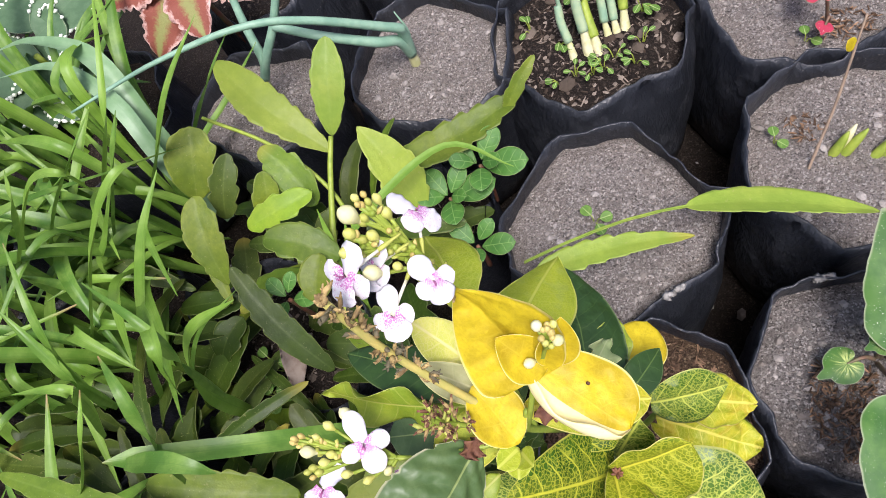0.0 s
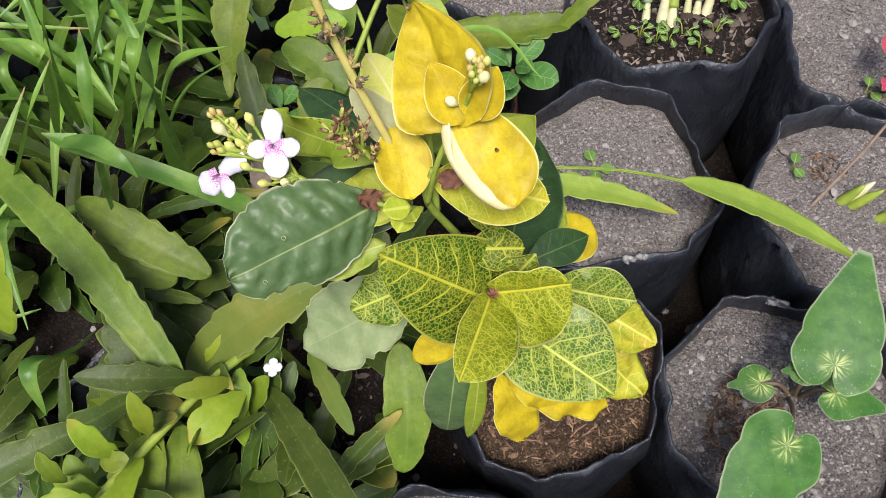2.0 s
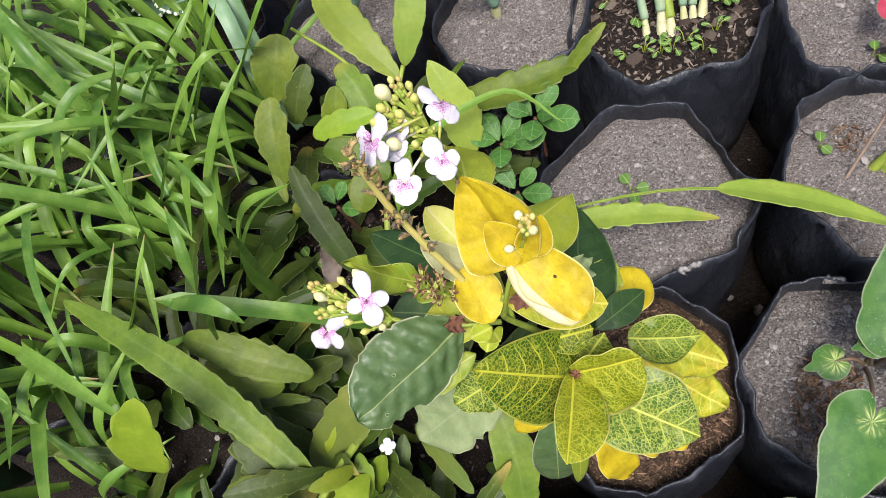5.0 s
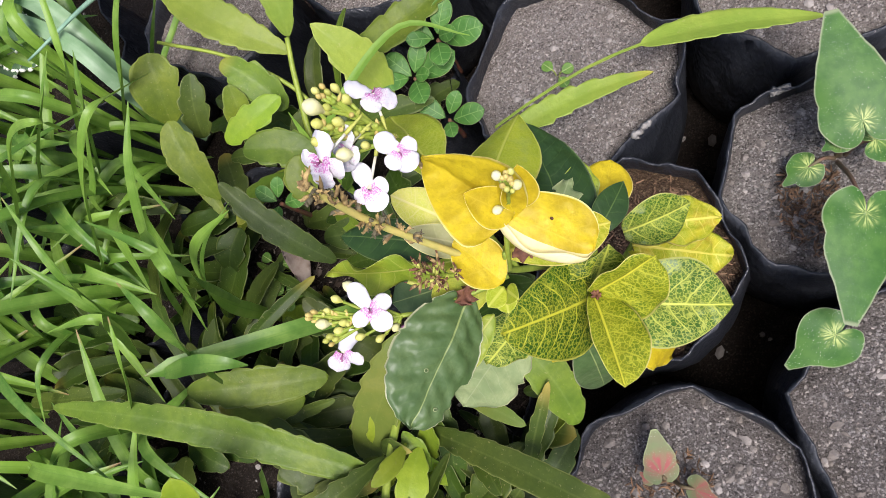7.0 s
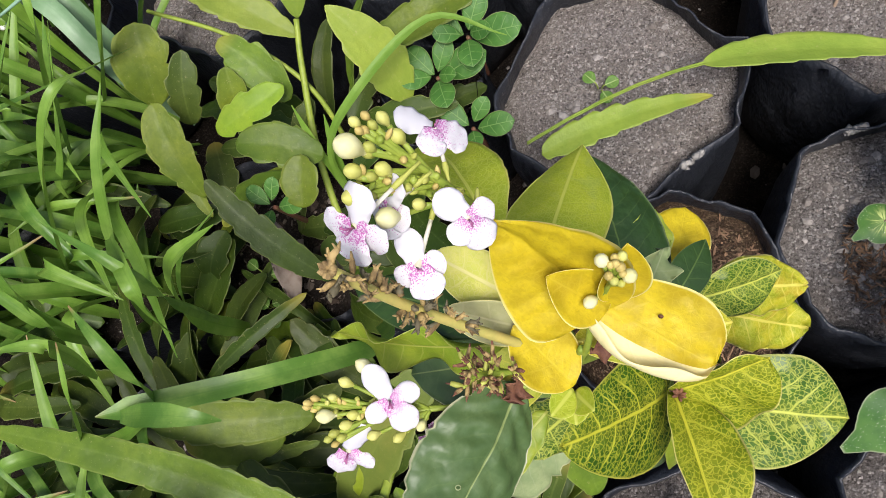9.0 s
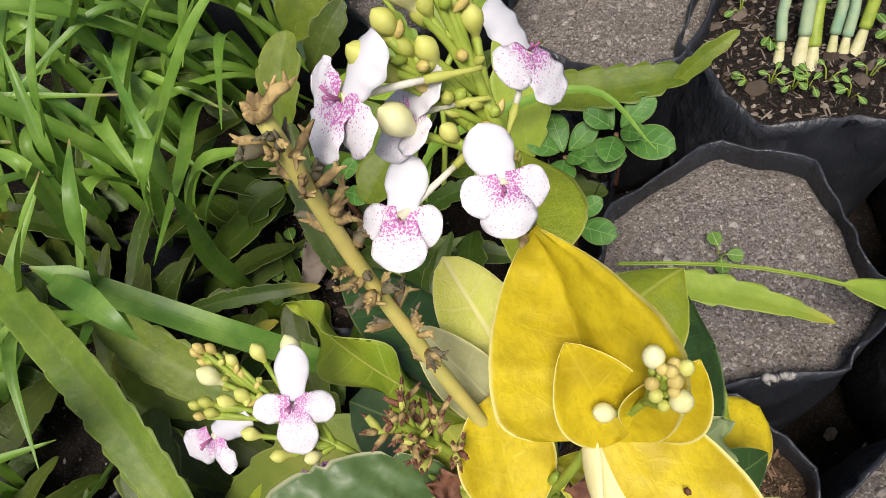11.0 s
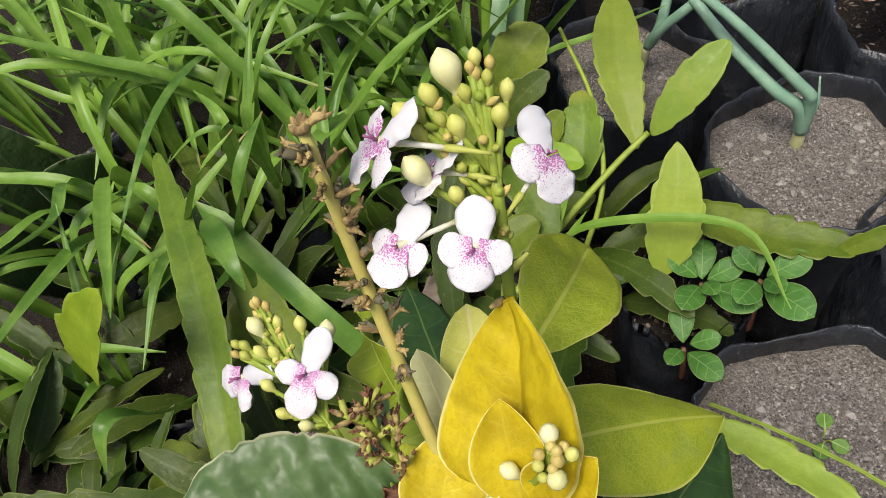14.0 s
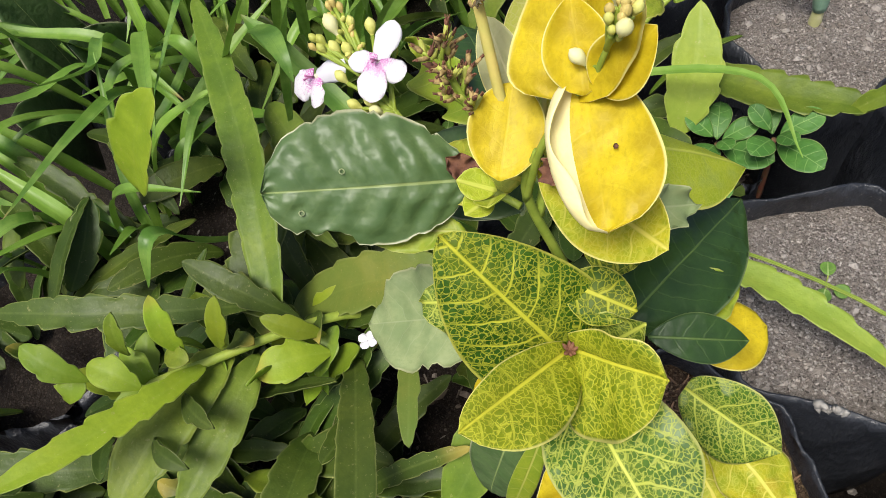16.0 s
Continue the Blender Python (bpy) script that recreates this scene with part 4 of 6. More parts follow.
leaf(shrub, b, t, 0.026, (0.1, -0.3, 0.9), M_YELLOWGREEN, "yellow-green leaf behind the dark leaf", wide=0.5, power=0.65, bend=0.05, wave=0.05, seed=27)
b, t = (-0.010, 0.115, 0.530), (-0.070, 0.115, 0.520)
leaf(shrub, b, t, 0.040, (0.0, -0.2, 0.95), M_DARK, "dark green inner leaf", wide=0.5, power=0.65, bend=0.05, seed=28)
b, t = (0.000, 0.095, 0.500), (-0.035, 0.075, 0.478)
leaf(shrub, b, t, 0.030, (0.1, -0.4, 0.9), M_NET_PALE, "patchy green leaf with brown spots", wide=0.5, power=0.65, wave=0.08, seed=29, bites=2)
b, t = (0.0430, 0.0760, 0.4500), (0.0640, 0.0600, 0.3950)
leaf(shrub, b, t, 0.026, (0.5, -0.5, 0.7), M_GOLD, "golden leaf hanging low", nl=18, nw=10, wide=0.6, power=0.55, bend=0.06, wave=0.06, pucker=0.05, seed=30)
b, t = (0.0500, 0.0750, 0.4500), (0.1020, 0.0890, 0.4100)
leaf(shrub, b, t, 0.026, (0.3, -0.6, 0.7), M_GOLD, "golden leaf hanging low with a lobed edge", nl=24, nw=10, wide=0.5, power=0.55, bend=0.05, wave=0.12, pucker=0.06, seed=43)
b, t = (0.020, 0.090, 0.462), (-0.004, 0.070, 0.440)
leaf(shrub, b, t, 0.020, (0.2, -0.5, 0.8), M_GOLD, "golden leaf hanging low", wide=0.5, power=0.6, seed=31)
b, t = (0.030, 0.150, 0.46), (0.045, 0.182, 0.455)
leaf(shrub, b, t, 0.024, (0.4, -0.2, 0.8), M_LIGHT, "young folded green leaf", wide=0.5, power=0.7, cup=0.3, wave=0.06, seed=32)
b, t = (0.020, 0.105, 0.53), (0.044, 0.116, 0.525)
leaf(shrub, b, t, 0.020, (0.2, -0.4, 0.8), M_NET, "small green leaf", wide=0.5, power=0.7, cup=0.1, wave=0.06, seed=33)
for k, (p, q) in enumerate((((0.002, 0.098, 0.572), (-0.006, 0.090, 0.578)), ((0.002, 0.097, 0.570), (0.008, 0.090, 0.578)), ((0.001, 0.097, 0.569), (0.001, 0.086, 0.571)))):
    leaf(shrub, p, q, 0.010, (0.1, -0.3, 0.9), M_LIME_NET, "tiny new netted leaf", wide=0.55, power=0.6, cup=0.15, nl=8, nw=6, seed=40 + k)


# ---- flowers and buds ----
def flower(parent, c, face, up, size=0.021, seed=0, tube_to=None, petals=(0, 1, 2, 3), slim=1.0):
    """Lobed flower: a plain upper lobe, speckled side and lower lobes that overlap, slim tube and green calyx behind."""
    rng = random.Random(seed)
    c, z = Vector(c), Vector(face).normalized()
    u = (Vector(up) - z * z.dot(Vector(up))).normalized()
    r = u.cross(z)
    bm = bmesh.new()
    for i in petals:
        a = (0.0, 1.85, 3.1416, 4.43)[i] + rng.uniform(-0.14, 0.14)
        d = u * math.cos(a) + r * math.sin(a)
        ln = size * (0.66, 0.50, 0.60, 0.50)[i] * rng.uniform(0.93, 1.06)
        wd = size * (0.52, 0.50, 0.62, 0.50)[i] * slim * rng.uniform(0.92, 1.06)
        lift = rng.uniform(-0.22, 0.16)
        lay = z * (0.00025 * (i - 1.5))
        blade(bm, c + d * size * 0.02 + lay, c + (d + z * lift).normalized() * ln + lay, wd, z, nl=22, nw=12, wide=0.58, power=0.52, foot=0.62, cup=rng.uniform(-0.24, -0.02), bend=rng.uniform(0.0, 0.09), thick=0.00025, seed=seed + i, mat=0 if i else 1, wave=0.03)
    back = c - z * size * 0.75 + Vector((0, 0, -0.15 * size)) if tube_to is None else Vector(tube_to)
    line = curve([back, (back + c) / 2 + z * size * 0.02, c - z * 0.0004], 5)
    cut = 4
    tube(bm, line[:cut + 1], [0.0005, 0.0005, 0.0006, 0.0009, 0.0007], 7, True, 4)
    tube(bm, line[cut:], [0.00055, 0.0006, 0.0006, 0.00065, 0.0007, 0.0008, 0.0011], 8, True, 2)
    for k in range(2):
        d = u * rng.uniform(-0.1, 0.1) + r * rng.uniform(-0.1, 0.1)
        tube(bm, [c, c + (z * 0.35 + d) * size * 0.3, c + (z * 0.3 + d * 1.6) * size * 0.55], [size * 0.014, size * 0.012, size * 0.02], 5, True, 3)
    return part("flower", bm, [M_PETAL, M_PETAL_PLAIN, M_TUBE, M_STAMEN, M_BUD_GREEN], parent, "white flower speckled magenta at its throat")


def bud(parent, base, tip, r, material, label=""):
    bm = bmesh.new()
    egg(bm, base, tip, r, 10, 8, 0.62)
    d = Vector(base) - Vector(tip)
    egg(bm, Vector(base) + d * 0.25, Vector(base) - d * 0.2, r * 0.45, 7, 4, 0.5, 1)
    return part("bud", bm, [material, M_BUD_GREEN], parent, label)


upper = tagged(stem(None, [(-0.004, 0.139, 0.615), (-0.0095, 0.1465, 0.643), (-0.0165, 0.153, 0.660), (-0.0250, 0.160, 0.677)], 0.0014, 0.0008, M_STALK, "flower_spike"), "upright spike of white speckled flowers and cream buds")
upper.parent = shrub
flower(upper, (-0.008, 0.139, 0.659), (0.38, -0.42, 0.82), (-0.2, 0.35, 1), 0.0152, 1, (-0.0135, 0.150, 0.655))
flower(upper, (-0.024, 0.131, 0.653), (0.15, -0.55, 0.8), (-0.1, 0.35, 1), 0.0154, 2, (-0.0150, 0.150, 0.655))
flower(upper, (-0.0135, 0.1645, 0.659), (0.62, 0.15, 0.72), (-0.3, 0.5, 0.9), 0.0166, 3, (-0.0130, 0.151, 0.652), (0, 2, 3))
flower(upper, (-0.033, 0.139, 0.672), (-0.5, -0.55, 0.6), (0.1, 0.3, 1), 0.0190, 4, (-0.0160, 0.153, 0.668))
flower(upper, (-0.027, 0.145, 0.662), (-0.4, -0.3, 0.7), (0.1, 0.3, 1), 0.0150, 5, (-0.0150, 0.152, 0.662))
RB = random.Random(5)
AXIS_A, AXIS_B = Vector((-0.0105, 0.1475, 0.645)), Vector((-0.0245, 0.1595, 0.676))


def placed_buds(parent, a, b, rows):
    """Buds on short stalks; each row: centre, half thickness, material."""
    a, b = Vector(a), Vector(b)
    for c, r, m in rows:
        c = Vector(c)
        f = max(0.0, min(1.0, (c - a).dot(b - a) / (b - a).length_squared - 0.5))
        o = a.lerp(b, f)
        d = (c - o).normalized()
        d = (d + Vector((0, 0, 0.5))).normalized()
        stem(parent, [o, o.lerp(c, 0.5), c - d * r * 1.3], 0.0008, 0.0007, M_STALK, "bud_stalk", n=2)
        bud(parent, c - d * r * 1.6, c + d * r * 1.4, r * 0.86, m)


placed_buds(upper, AXIS_A, AXIS_B, (
    ((-0.0290, 0.1558, 0.6795), 0.0036, M_BUD_WHITE), ((-0.0298, 0.1511, 0.6761), 0.0023, M_BUD), ((-0.0303, 0.1478, 0.6737), 0.0019, M_BUD_GREEN),
    ((-0.0286, 0.1462, 0.6706), 0.0019, M_BUD_GREEN), ((-0.0271, 0.1504, 0.6719), 0.0016, M_BUD_GREEN), ((-0.0244, 0.1521, 0.6702), 0.0023, M_BUD),
    ((-0.0197, 0.1592, 0.6706), 0.0022, M_BUD), ((-0.0256, 0.1563, 0.6752), 0.0017, M_BUD_GREEN), ((-0.0254, 0.1595, 0.6780), 0.0013, M_BUD_TIP),
    ((-0.0236, 0.1607, 0.6772), 0.0014, M_BUD_GREEN), ((-0.0268, 0.1610, 0.6802), 0.0016, M_BUD), ((-0.0262, 0.1418, 0.6650), 0.0032, M_BUD_WHITE),
    ((-0.0197, 0.1453, 0.6593), 0.0019, M_BUD), ((-0.0313, 0.1455, 0.6746), 0.0025, M_BUD), ((-0.0245, 0.1625, 0.6790), 0.0013, M_BUD_TIP),
    ((-0.0225, 0.1640, 0.6720), 0.0019, M_BUD), ((-0.0262, 0.1590, 0.6795), 0.0012, M_BUD_TIP)))
stem(upper, [(-0.0120, 0.1490, 0.648), (-0.0210, 0.1495, 0.660), (-0.0290, 0.1500, 0.674)], 0.0014, 0.0009, M_STALK, "side_stalk")
for k in range(34):
    f = k / 33
    o = (AXIS_A.lerp(AXIS_B, f) if k % 2 else Vector((-0.013, 0.149, 0.650)).lerp(Vector((-0.029, 0.150, 0.674)), f))
    d = Vector((math.cos(k * 2.4), math.sin(k * 2.4), 0.9)).normalized()
    bm = egg(bmesh.new(), o + d * 0.0006, o + d * RB.uniform(0.003, 0.005), RB.uniform(0.0008, 0.0013), 6, 5, 0.5)
    part("bract", bm, (M_BUD_GREEN, M_STALK, M_BUD_TIP)[k % 3], upper)
for k in range(5):
    a = k * 2.5
    c = Vector((-0.006, 0.141, 0.622)).lerp(Vector((-0.0105, 0.147, 0.645)), k / 4)
    d = Vector((math.cos(a), math.sin(a), 0.9)).normalized()
    blade_bm = bmesh.new()
    tube(blade_bm, [c, c + d * 0.004, c + d * 0.008], [0.0008, 0.0011, 0.0004], 6)
    part("calyx", blade_bm, M_BUD_GREEN if k % 2 else M_DRIED, upper, "spent calyx")

lower = tagged(stem(None, [(-0.045, 0.098, 0.565), (-0.065, 0.100, 0.572), (-0.090, 0.105, 0.582)], 0.0011, 0.0007, M_STALK, "flower_spike"), "drooping spike of white speckled flowers and cream buds")
lower.parent = shrub
flower(lower, (-0.060, 0.1025, 0.5815), (0.30, -0.30, 0.9), (-0.1, 0.5, 0.8), 0.0225, 11, (-0.060, 0.100, 0.571), slim=0.74)
flower(lower, (-0.081, 0.087, 0.572), (-0.05, -0.75, 0.6), (0.6, 0.3, 0.6), 0.0225, 12, (-0.072, 0.101, 0.573), (0, 2, 1), 0.8)
flower(lower, (-0.052, 0.090, 0.567), (0.35, -0.6, 0.65), (0.2, 0.3, 0.9), 0.0190, 13, (-0.055, 0.099, 0.568), (1, 2))
RL = random.Random(15)
for k in range(30):
    o = Vector((-0.060, 0.099, 0.571)).lerp(Vector((-0.0875, 0.1045, 0.584)), k / 29)
    d = Vector((RL.uniform(-1, 0.6), RL.uniform(-1, 1), RL.uniform(0.2, 1.0))).normalized()
    ln = RL.uniform(0.003, 0.0062)
    part("bract", egg(bmesh.new(), o + d * 0.0006, o + d * ln, RL.uniform(0.0009, 0.0016), 7, 5, 0.6), (M_BUD_GREEN, M_BUD, M_BUD_TIP)[k % 3], lower)
placed_buds(lower, (-0.050, 0.098, 0.567), (-0.088, 0.104, 0.582), (
    ((-0.0868, 0.1053, 0.5892), 0.0016, M_BUD_TIP), ((-0.0850, 0.1066, 0.5870), 0.0016, M_BUD_TIP), ((-0.0880, 0.1042, 0.5875), 0.0015, M_BUD_TIP),
    ((-0.0822, 0.1003, 0.5856), 0.0030, M_BUD_WHITE), ((-0.0803, 0.0942, 0.5843), 0.0018, M_BUD_GREEN), ((-0.0822, 0.0925, 0.5850), 0.0016, M_BUD_GREEN),
    ((-0.0782, 0.0924, 0.5830), 0.0017, M_BUD_GREEN), ((-0.0805, 0.0905, 0.5836), 0.0014, M_BUD_TIP), ((-0.0768, 0.0964, 0.5812), 0.0022, M_BUD),
    ((-0.0742, 0.0995, 0.5797), 0.0022, M_BUD), ((-0.0754, 0.1109, 0.5810), 0.0024, M_BUD), ((-0.0690, 0.1156, 0.5777), 0.0032, M_BUD_WHITE),
    ((-0.0689, 0.0918, 0.5762), 0.0022, M_BUD), ((-0.0795, 0.1062, 0.5840), 0.0018, M_BUD), ((-0.0577, 0.0945, 0.5701), 0.0026, M_BUD),
    ((-0.0620, 0.0900, 0.5690), 0.0022, M_BUD), ((-0.0530, 0.0930, 0.5700), 0.0022, M_BUD_WHITE), ((-0.0660, 0.1090, 0.5770), 0.0018, M_BUD_GREEN)))
stem(lower, [(-0.062, 0.100, 0.571), (-0.072, 0.097, 0.577), (-0.080, 0.092, 0.583)], 0.0009, 0.0007, M_STALK, "side_stalk")

# finished stalk with dry calyces
old = tagged(stem(None, [(-0.006, 0.112, 0.575), (-0.014, 0.1155, 0.594), (-0.030, 0.123, 0.640), (-0.035, 0.127, 0.684)], 0.0020, 0.0013, M_STALK_OLD, "old_flower_stalk", knots=0.05), "finished tan flower stalk with dried calyces")
old.parent = shrub
RO = random.Random(9)
pts = curve([(-0.014, 0.1155, 0.594), (-0.030, 0.123, 0.640), (-0.035, 0.127, 0.684)], 20)
for k in range(25):
    f = 0.22 + 0.78 * (k / 24) ** 0.85
    c = pts[min(len(pts) - 1, int(f * (len(pts) - 1)))]
    a = RO.uniform(0, 6.28)
    for j in range(RO.randint(2, 4)):
        d = Vector((math.cos(a) + RO.uniform(-0.7, 0.7), math.sin(a) + RO.uniform(-0.7, 0.7), RO.uniform(0.2, 1.3))).normalized()
        ln = RO.uniform(0.002, 0.0058)
        w = RO.uniform(0.0006, 0.0012)
        bm = bmesh.new()
        o = c + d * 0.0012
        mid = o + d * ln * 0.55 + Vector((RO.uniform(-1, 1), RO.uniform(-1, 1), RO.uniform(-1, 1))) * 0.0006
        tube(bm, [o, mid, o + d * ln], [w * 0.5, w, w * 0.7], 6)
        for q in range(3):
            e = (d + Vector((RO.uniform(-1, 1), RO.uniform(-1, 1), RO.uniform(-0.6, 1)))).normalized()
            tube(bm, [o + d * ln * 0.9, o + d * ln * 0.9 + e * RO.uniform(0.001, 0.0025)], [w * 0.7, 0.0002], 4)
        part("dry_calyx", bm, (M_DRIED, M_BARK, M_DRIED, M_BARK, M_DRIED)[(k + j) % 5], old)
bm = bmesh.new()
for k in range(14):
    a = k * 2.4
    d = Vector((math.cos(a) * 0.6, math.sin(a) * 0.6, 0.8)).normalized()
    egg(bm, Vector((-0.035, 0.127, 0.683)) + d * 0.0005, Vector((-0.035, 0.127, 0.6835)) + d * 0.0032 * (1.2 - k * 0.03), 0.0010, 6, 4, 0.5)
part("dry_head", bm, M_DRIED, old, "brown dried tip")

# withered cluster between the leaves
HEAD_BASE, HEAD = Vector((-0.0060, 0.1060, 0.5680)), Vector((-0.0262, 0.1054, 0.6051))
dead = tagged(stem(None, [HEAD_BASE, HEAD_BASE.lerp(HEAD, 0.5) + Vector((0, 0, 0.002)), HEAD], 0.0012, 0.0009, M_STALK, "withered_flower_head"), "withered brown flower cluster on green stalks")
dead.parent = shrub
for k in range(9):
    a = k * 2.4
    way = ((HEAD - HEAD_BASE).normalized() + Vector((math.cos(a), math.sin(a), 0.35)) * 0.75).normalized()
    start = HEAD_BASE.lerp(HEAD, 0.45 + 0.06 * k)
    reach = RO.uniform(0.007, 0.011)
    stem(dead, [start, start + way * reach * 0.5 + Vector((0, 0, 0.0006)), start + way * reach], 0.0008, 0.0006, M_STALK, "side_stalk", n=3)
    for j in range(8):
        c = start + way * reach * (0.35 + 0.65 * j / 7)
        d = (way * 0.7 + Vector((RO.uniform(-1, 1), RO.uniform(-1, 1), RO.uniform(-0.3, 1.0)))).normalized()
        ln, w = RO.uniform(0.0030, 0.0055), RO.uniform(0.0006, 0.0011)
        bm = bmesh.new()
        tube(bm, [c, c + d * ln * 0.45, c + d * ln], [w * 0.7, w, w * 0.75], 6, True, 0)
        for q in range(3):
            n2 = (d + Vector((RO.uniform(-1, 1), RO.uniform(-1, 1), RO.uniform(-1, 1))) * 0.5).normalized()
            tube(bm, [c + d * ln * 0.75, c + d * ln + n2 * RO.uniform(0.0008, 0.0018)], [w * 0.6, 0.0002], 4, True, 1)
        part("dry_calyx", bm, [(M_DRIED, M_BUD_GREEN, M_DRIED, M_BROWNRED)[(k + j) % 4], M_BROWNRED], dead)
b, t = (-0.0155, 0.1035, 0.5575), (-0.0235, 0.098, 0.5655)
leaf(dead, b, t, 0.009, (0.2, -0.4, 0.8), M_BROWNRED, "crumpled red-brown bract", name="bract", wide=0.5, power=0.6, wave=0.4, cup=0.3, nl=10, nw=6, seed=60)

# young buds over the golden leaves
young = tagged(stem(None, [(0.018, 0.1215, 0.610), (0.0215, 0.1235, 0.624), (0.0235, 0.1255, 0.636)], 0.0009, 0.0006, M_STALK, "young_bud_cluster"), "young cluster of cream buds above golden leaves")
young.parent = shrub
placed_buds(young, (0.0195, 0.1225, 0.616), (0.0240, 0.1245, 0.634), (
    ((0.0207, 0.1273, 0.6362), 0.0023, M_BUD_WHITE), ((0.0217, 0.1234, 0.6347), 0.0015, M_BUD_TIP), ((0.0259, 0.1278, 0.6346), 0.0017, M_BUD),
    ((0.0250, 0.1250, 0.6350), 0.0017, M_BUD_TIP), ((0.0267, 0.1228, 0.6328), 0.0024, M_BUD_WHITE), ((0.0153, 0.1198, 0.6188), 0.0023, M_BUD_WHITE),
    ((0.0228, 0.1220, 0.6338), 0.0015, M_BUD), ((0.0240, 0.1277, 0.6351), 0.0014, M_BUD_TIP), ((0.0240, 0.1259, 0.6364), 0.0014, M_BUD_TIP),
    ((0.0253, 0.1234, 0.6346), 0.0013, M_BUD_TIP), ((0.0226, 0.1259, 0.6361), 0.0013, M_BUD_TIP), ((0.0244, 0.1214, 0.6318), 0.0013, M_BUD)))


# ---- cactus pads ----
def pad(parent, pts, width, face=(0.2, -0.2, 1), material=M_PAD, seed=0, crenate=0.26, wide=0.5, teeth=None, stalk=0.0, power=0.45, bend=0.06, twist=0.0, name="pad", side=None, droop=0.0):
    """A flat cactus stem with stepped notches along both edges and a shallow keel."""
    base, tip = pts
    ln = (Vector(tip) - Vector(base)).length
    teeth = teeth or max(2.2, ln / 0.021)
    if side is None:
        side = 0.05 * math.sin(seed * 2.1)
    bm = blade(bmesh.new(), base, tip, width, face, nl=max(26, int(teeth * 9)), nw=10, wide=wide, power=power, bend=bend, cup=0.03, keel=0.07, saw=0.10 + 0.72 * crenate, teeth=teeth, stalk=stalk, thick=0.0016, twist=twist, seed=seed, pucker=0.012, side=side, droop=droop)
    return part(name, bm, material, parent)


CACTUS = "leaf cactus with flat scalloped green stems"
c1 = thing("leaf_cactus", CACTUS + " leaning over the grey bags", "cactus", "leaf cacti")
pad(c1, ((-0.020, 0.290, 0.262), (0.118, 0.316, 0.240)), 0.026, (0, 0, 1), M_PAD_PALE, 1, wide=0.30, power=0.62, bend=0.02)
pad(c1, ((-0.030, 0.302, 0.262), (0.256, 0.305, 0.268)), 0.030, (0.1, 0.3, 1), M_PAD_PALE, 2, stalk=0.50, bend=0.03, wide=0.40, power=0.6, crenate=0.05, side=0.10)
pad(c1, ((-0.150, 0.420, 0.262), (-0.022, 0.470, 0.272)), 0.038, (0, -0.2, 1), M_PAD, 3, wide=0.45, bend=0.04, side=-0.06)
pad(c1, ((-0.035, 0.457, 0.268), (0.000, 0.490, 0.302)), 0.016, (0.3, -0.5, 0.8), M_PAD, 4, wide=0.4)
pad(c1, ((-0.125, 0.370, 0.245), (-0.166, 0.432, 0.322)), 0.044, (0.3, -0.4, 0.8), M_PAD_PALE, 5, wide=0.45, power=0.7, crenate=0.08)
pad(c1, ((-0.208, 0.455, 0.280), (-0.192, 0.526, 0.342)), 0.034, (0.2, -0.6, 0.7), M_PAD_PALE, 6, wide=0.55, power=0.5, crenate=0.04)
pad(c1, ((-0.210, 0.440, 0.275), (-0.318, 0.534, 0.328)), 0.042, (0.3, -0.3, 0.8), M_PAD_PALE, 7, wide=0.55, power=0.55, crenate=0.07)
c2 = thing("leaf_cactus", CACTUS + " among strap-leaved grass", "cactus", "leaf cacti")
pad(c2, ((-0.225, 0.385, 0.272), (-0.269, 0.435, 0.312)), 0.036, (0.2, -0.4, 0.8), M_PAD, 8)
pad(c2, ((-0.352, 0.405, 0.280), (-0.338, 0.462, 0.328)), 0.052, (0.3, -0.5, 0.7), M_PAD, 9, wide=0.6)
pad(c2, ((-0.318, 0.380, 0.280), (-0.298, 0.428, 0.322)), 0.030, (0.4, -0.5, 0.7), M_PAD_DEEP, 10)
pad(c2, ((-0.278, 0.370, 0.272), (-0.264, 0.408, 0.312)), 0.028, (0.3, -0.5, 0.7), M_PAD, 11)
pad(c2, ((-0.284, 0.358, 0.296), (-0.218, 0.384, 0.300)), 0.030, (0, -0.4, 0.9), M_PAD_LIME, 12)
pad(c2, ((-0.312, 0.312, 0.275), (-0.324, 0.382, 0.330)), 0.036, (0.3, -0.5, 0.7), M_PAD, 13, wide=0.6)
pad(c2, ((-0.198, 0.325, 0.275), (-0.266, 0.344, 0.300)), 0.038, (0.1, -0.2, 0.95), M_PAD, 14)
pad(c2, ((-0.222, 0.284, 0.275), (-0.212, 0.324, 0.292)), 0.034, (0.1, -0.3, 0.95), M_PAD, 15)
pad(c2, ((-0.212, 0.225, 0.250), (-0.282, 0.307, 0.325)), 0.028, (0.3, -0.3, 0.9), M_PAD_DEEP, 16)
stem(c2, [(-0.205, 0.240, 0.2), (-0.212, 0.33, 0.25), (-0.206, 0.40, 0.285), (-0.200, 0.440, 0.302)], 0.0035, 0.0025, M_STALK, "cactus_stem")
stem(c2, [(-0.190, 0.330, 0.2), (-0.205, 0.39, 0.27), (-0.26, 0.44, 0.30), (-0.33, 0.475, 0.32)], 0.0025, 0.0018, M_STALK, "cactus_stem")
c3 = thing("leaf_cactus", CACTUS + " sprawling beside the shrub", "cactus", "leaf cacti")
pad(c3, ((-0.187, 0.025, 0.315), (-0.429, 0.133, 0.385)), 0.031, (0.2, -0.2, 0.95), M_PAD, 20, wide=0.38, bend=0.05, crenate=0.07)
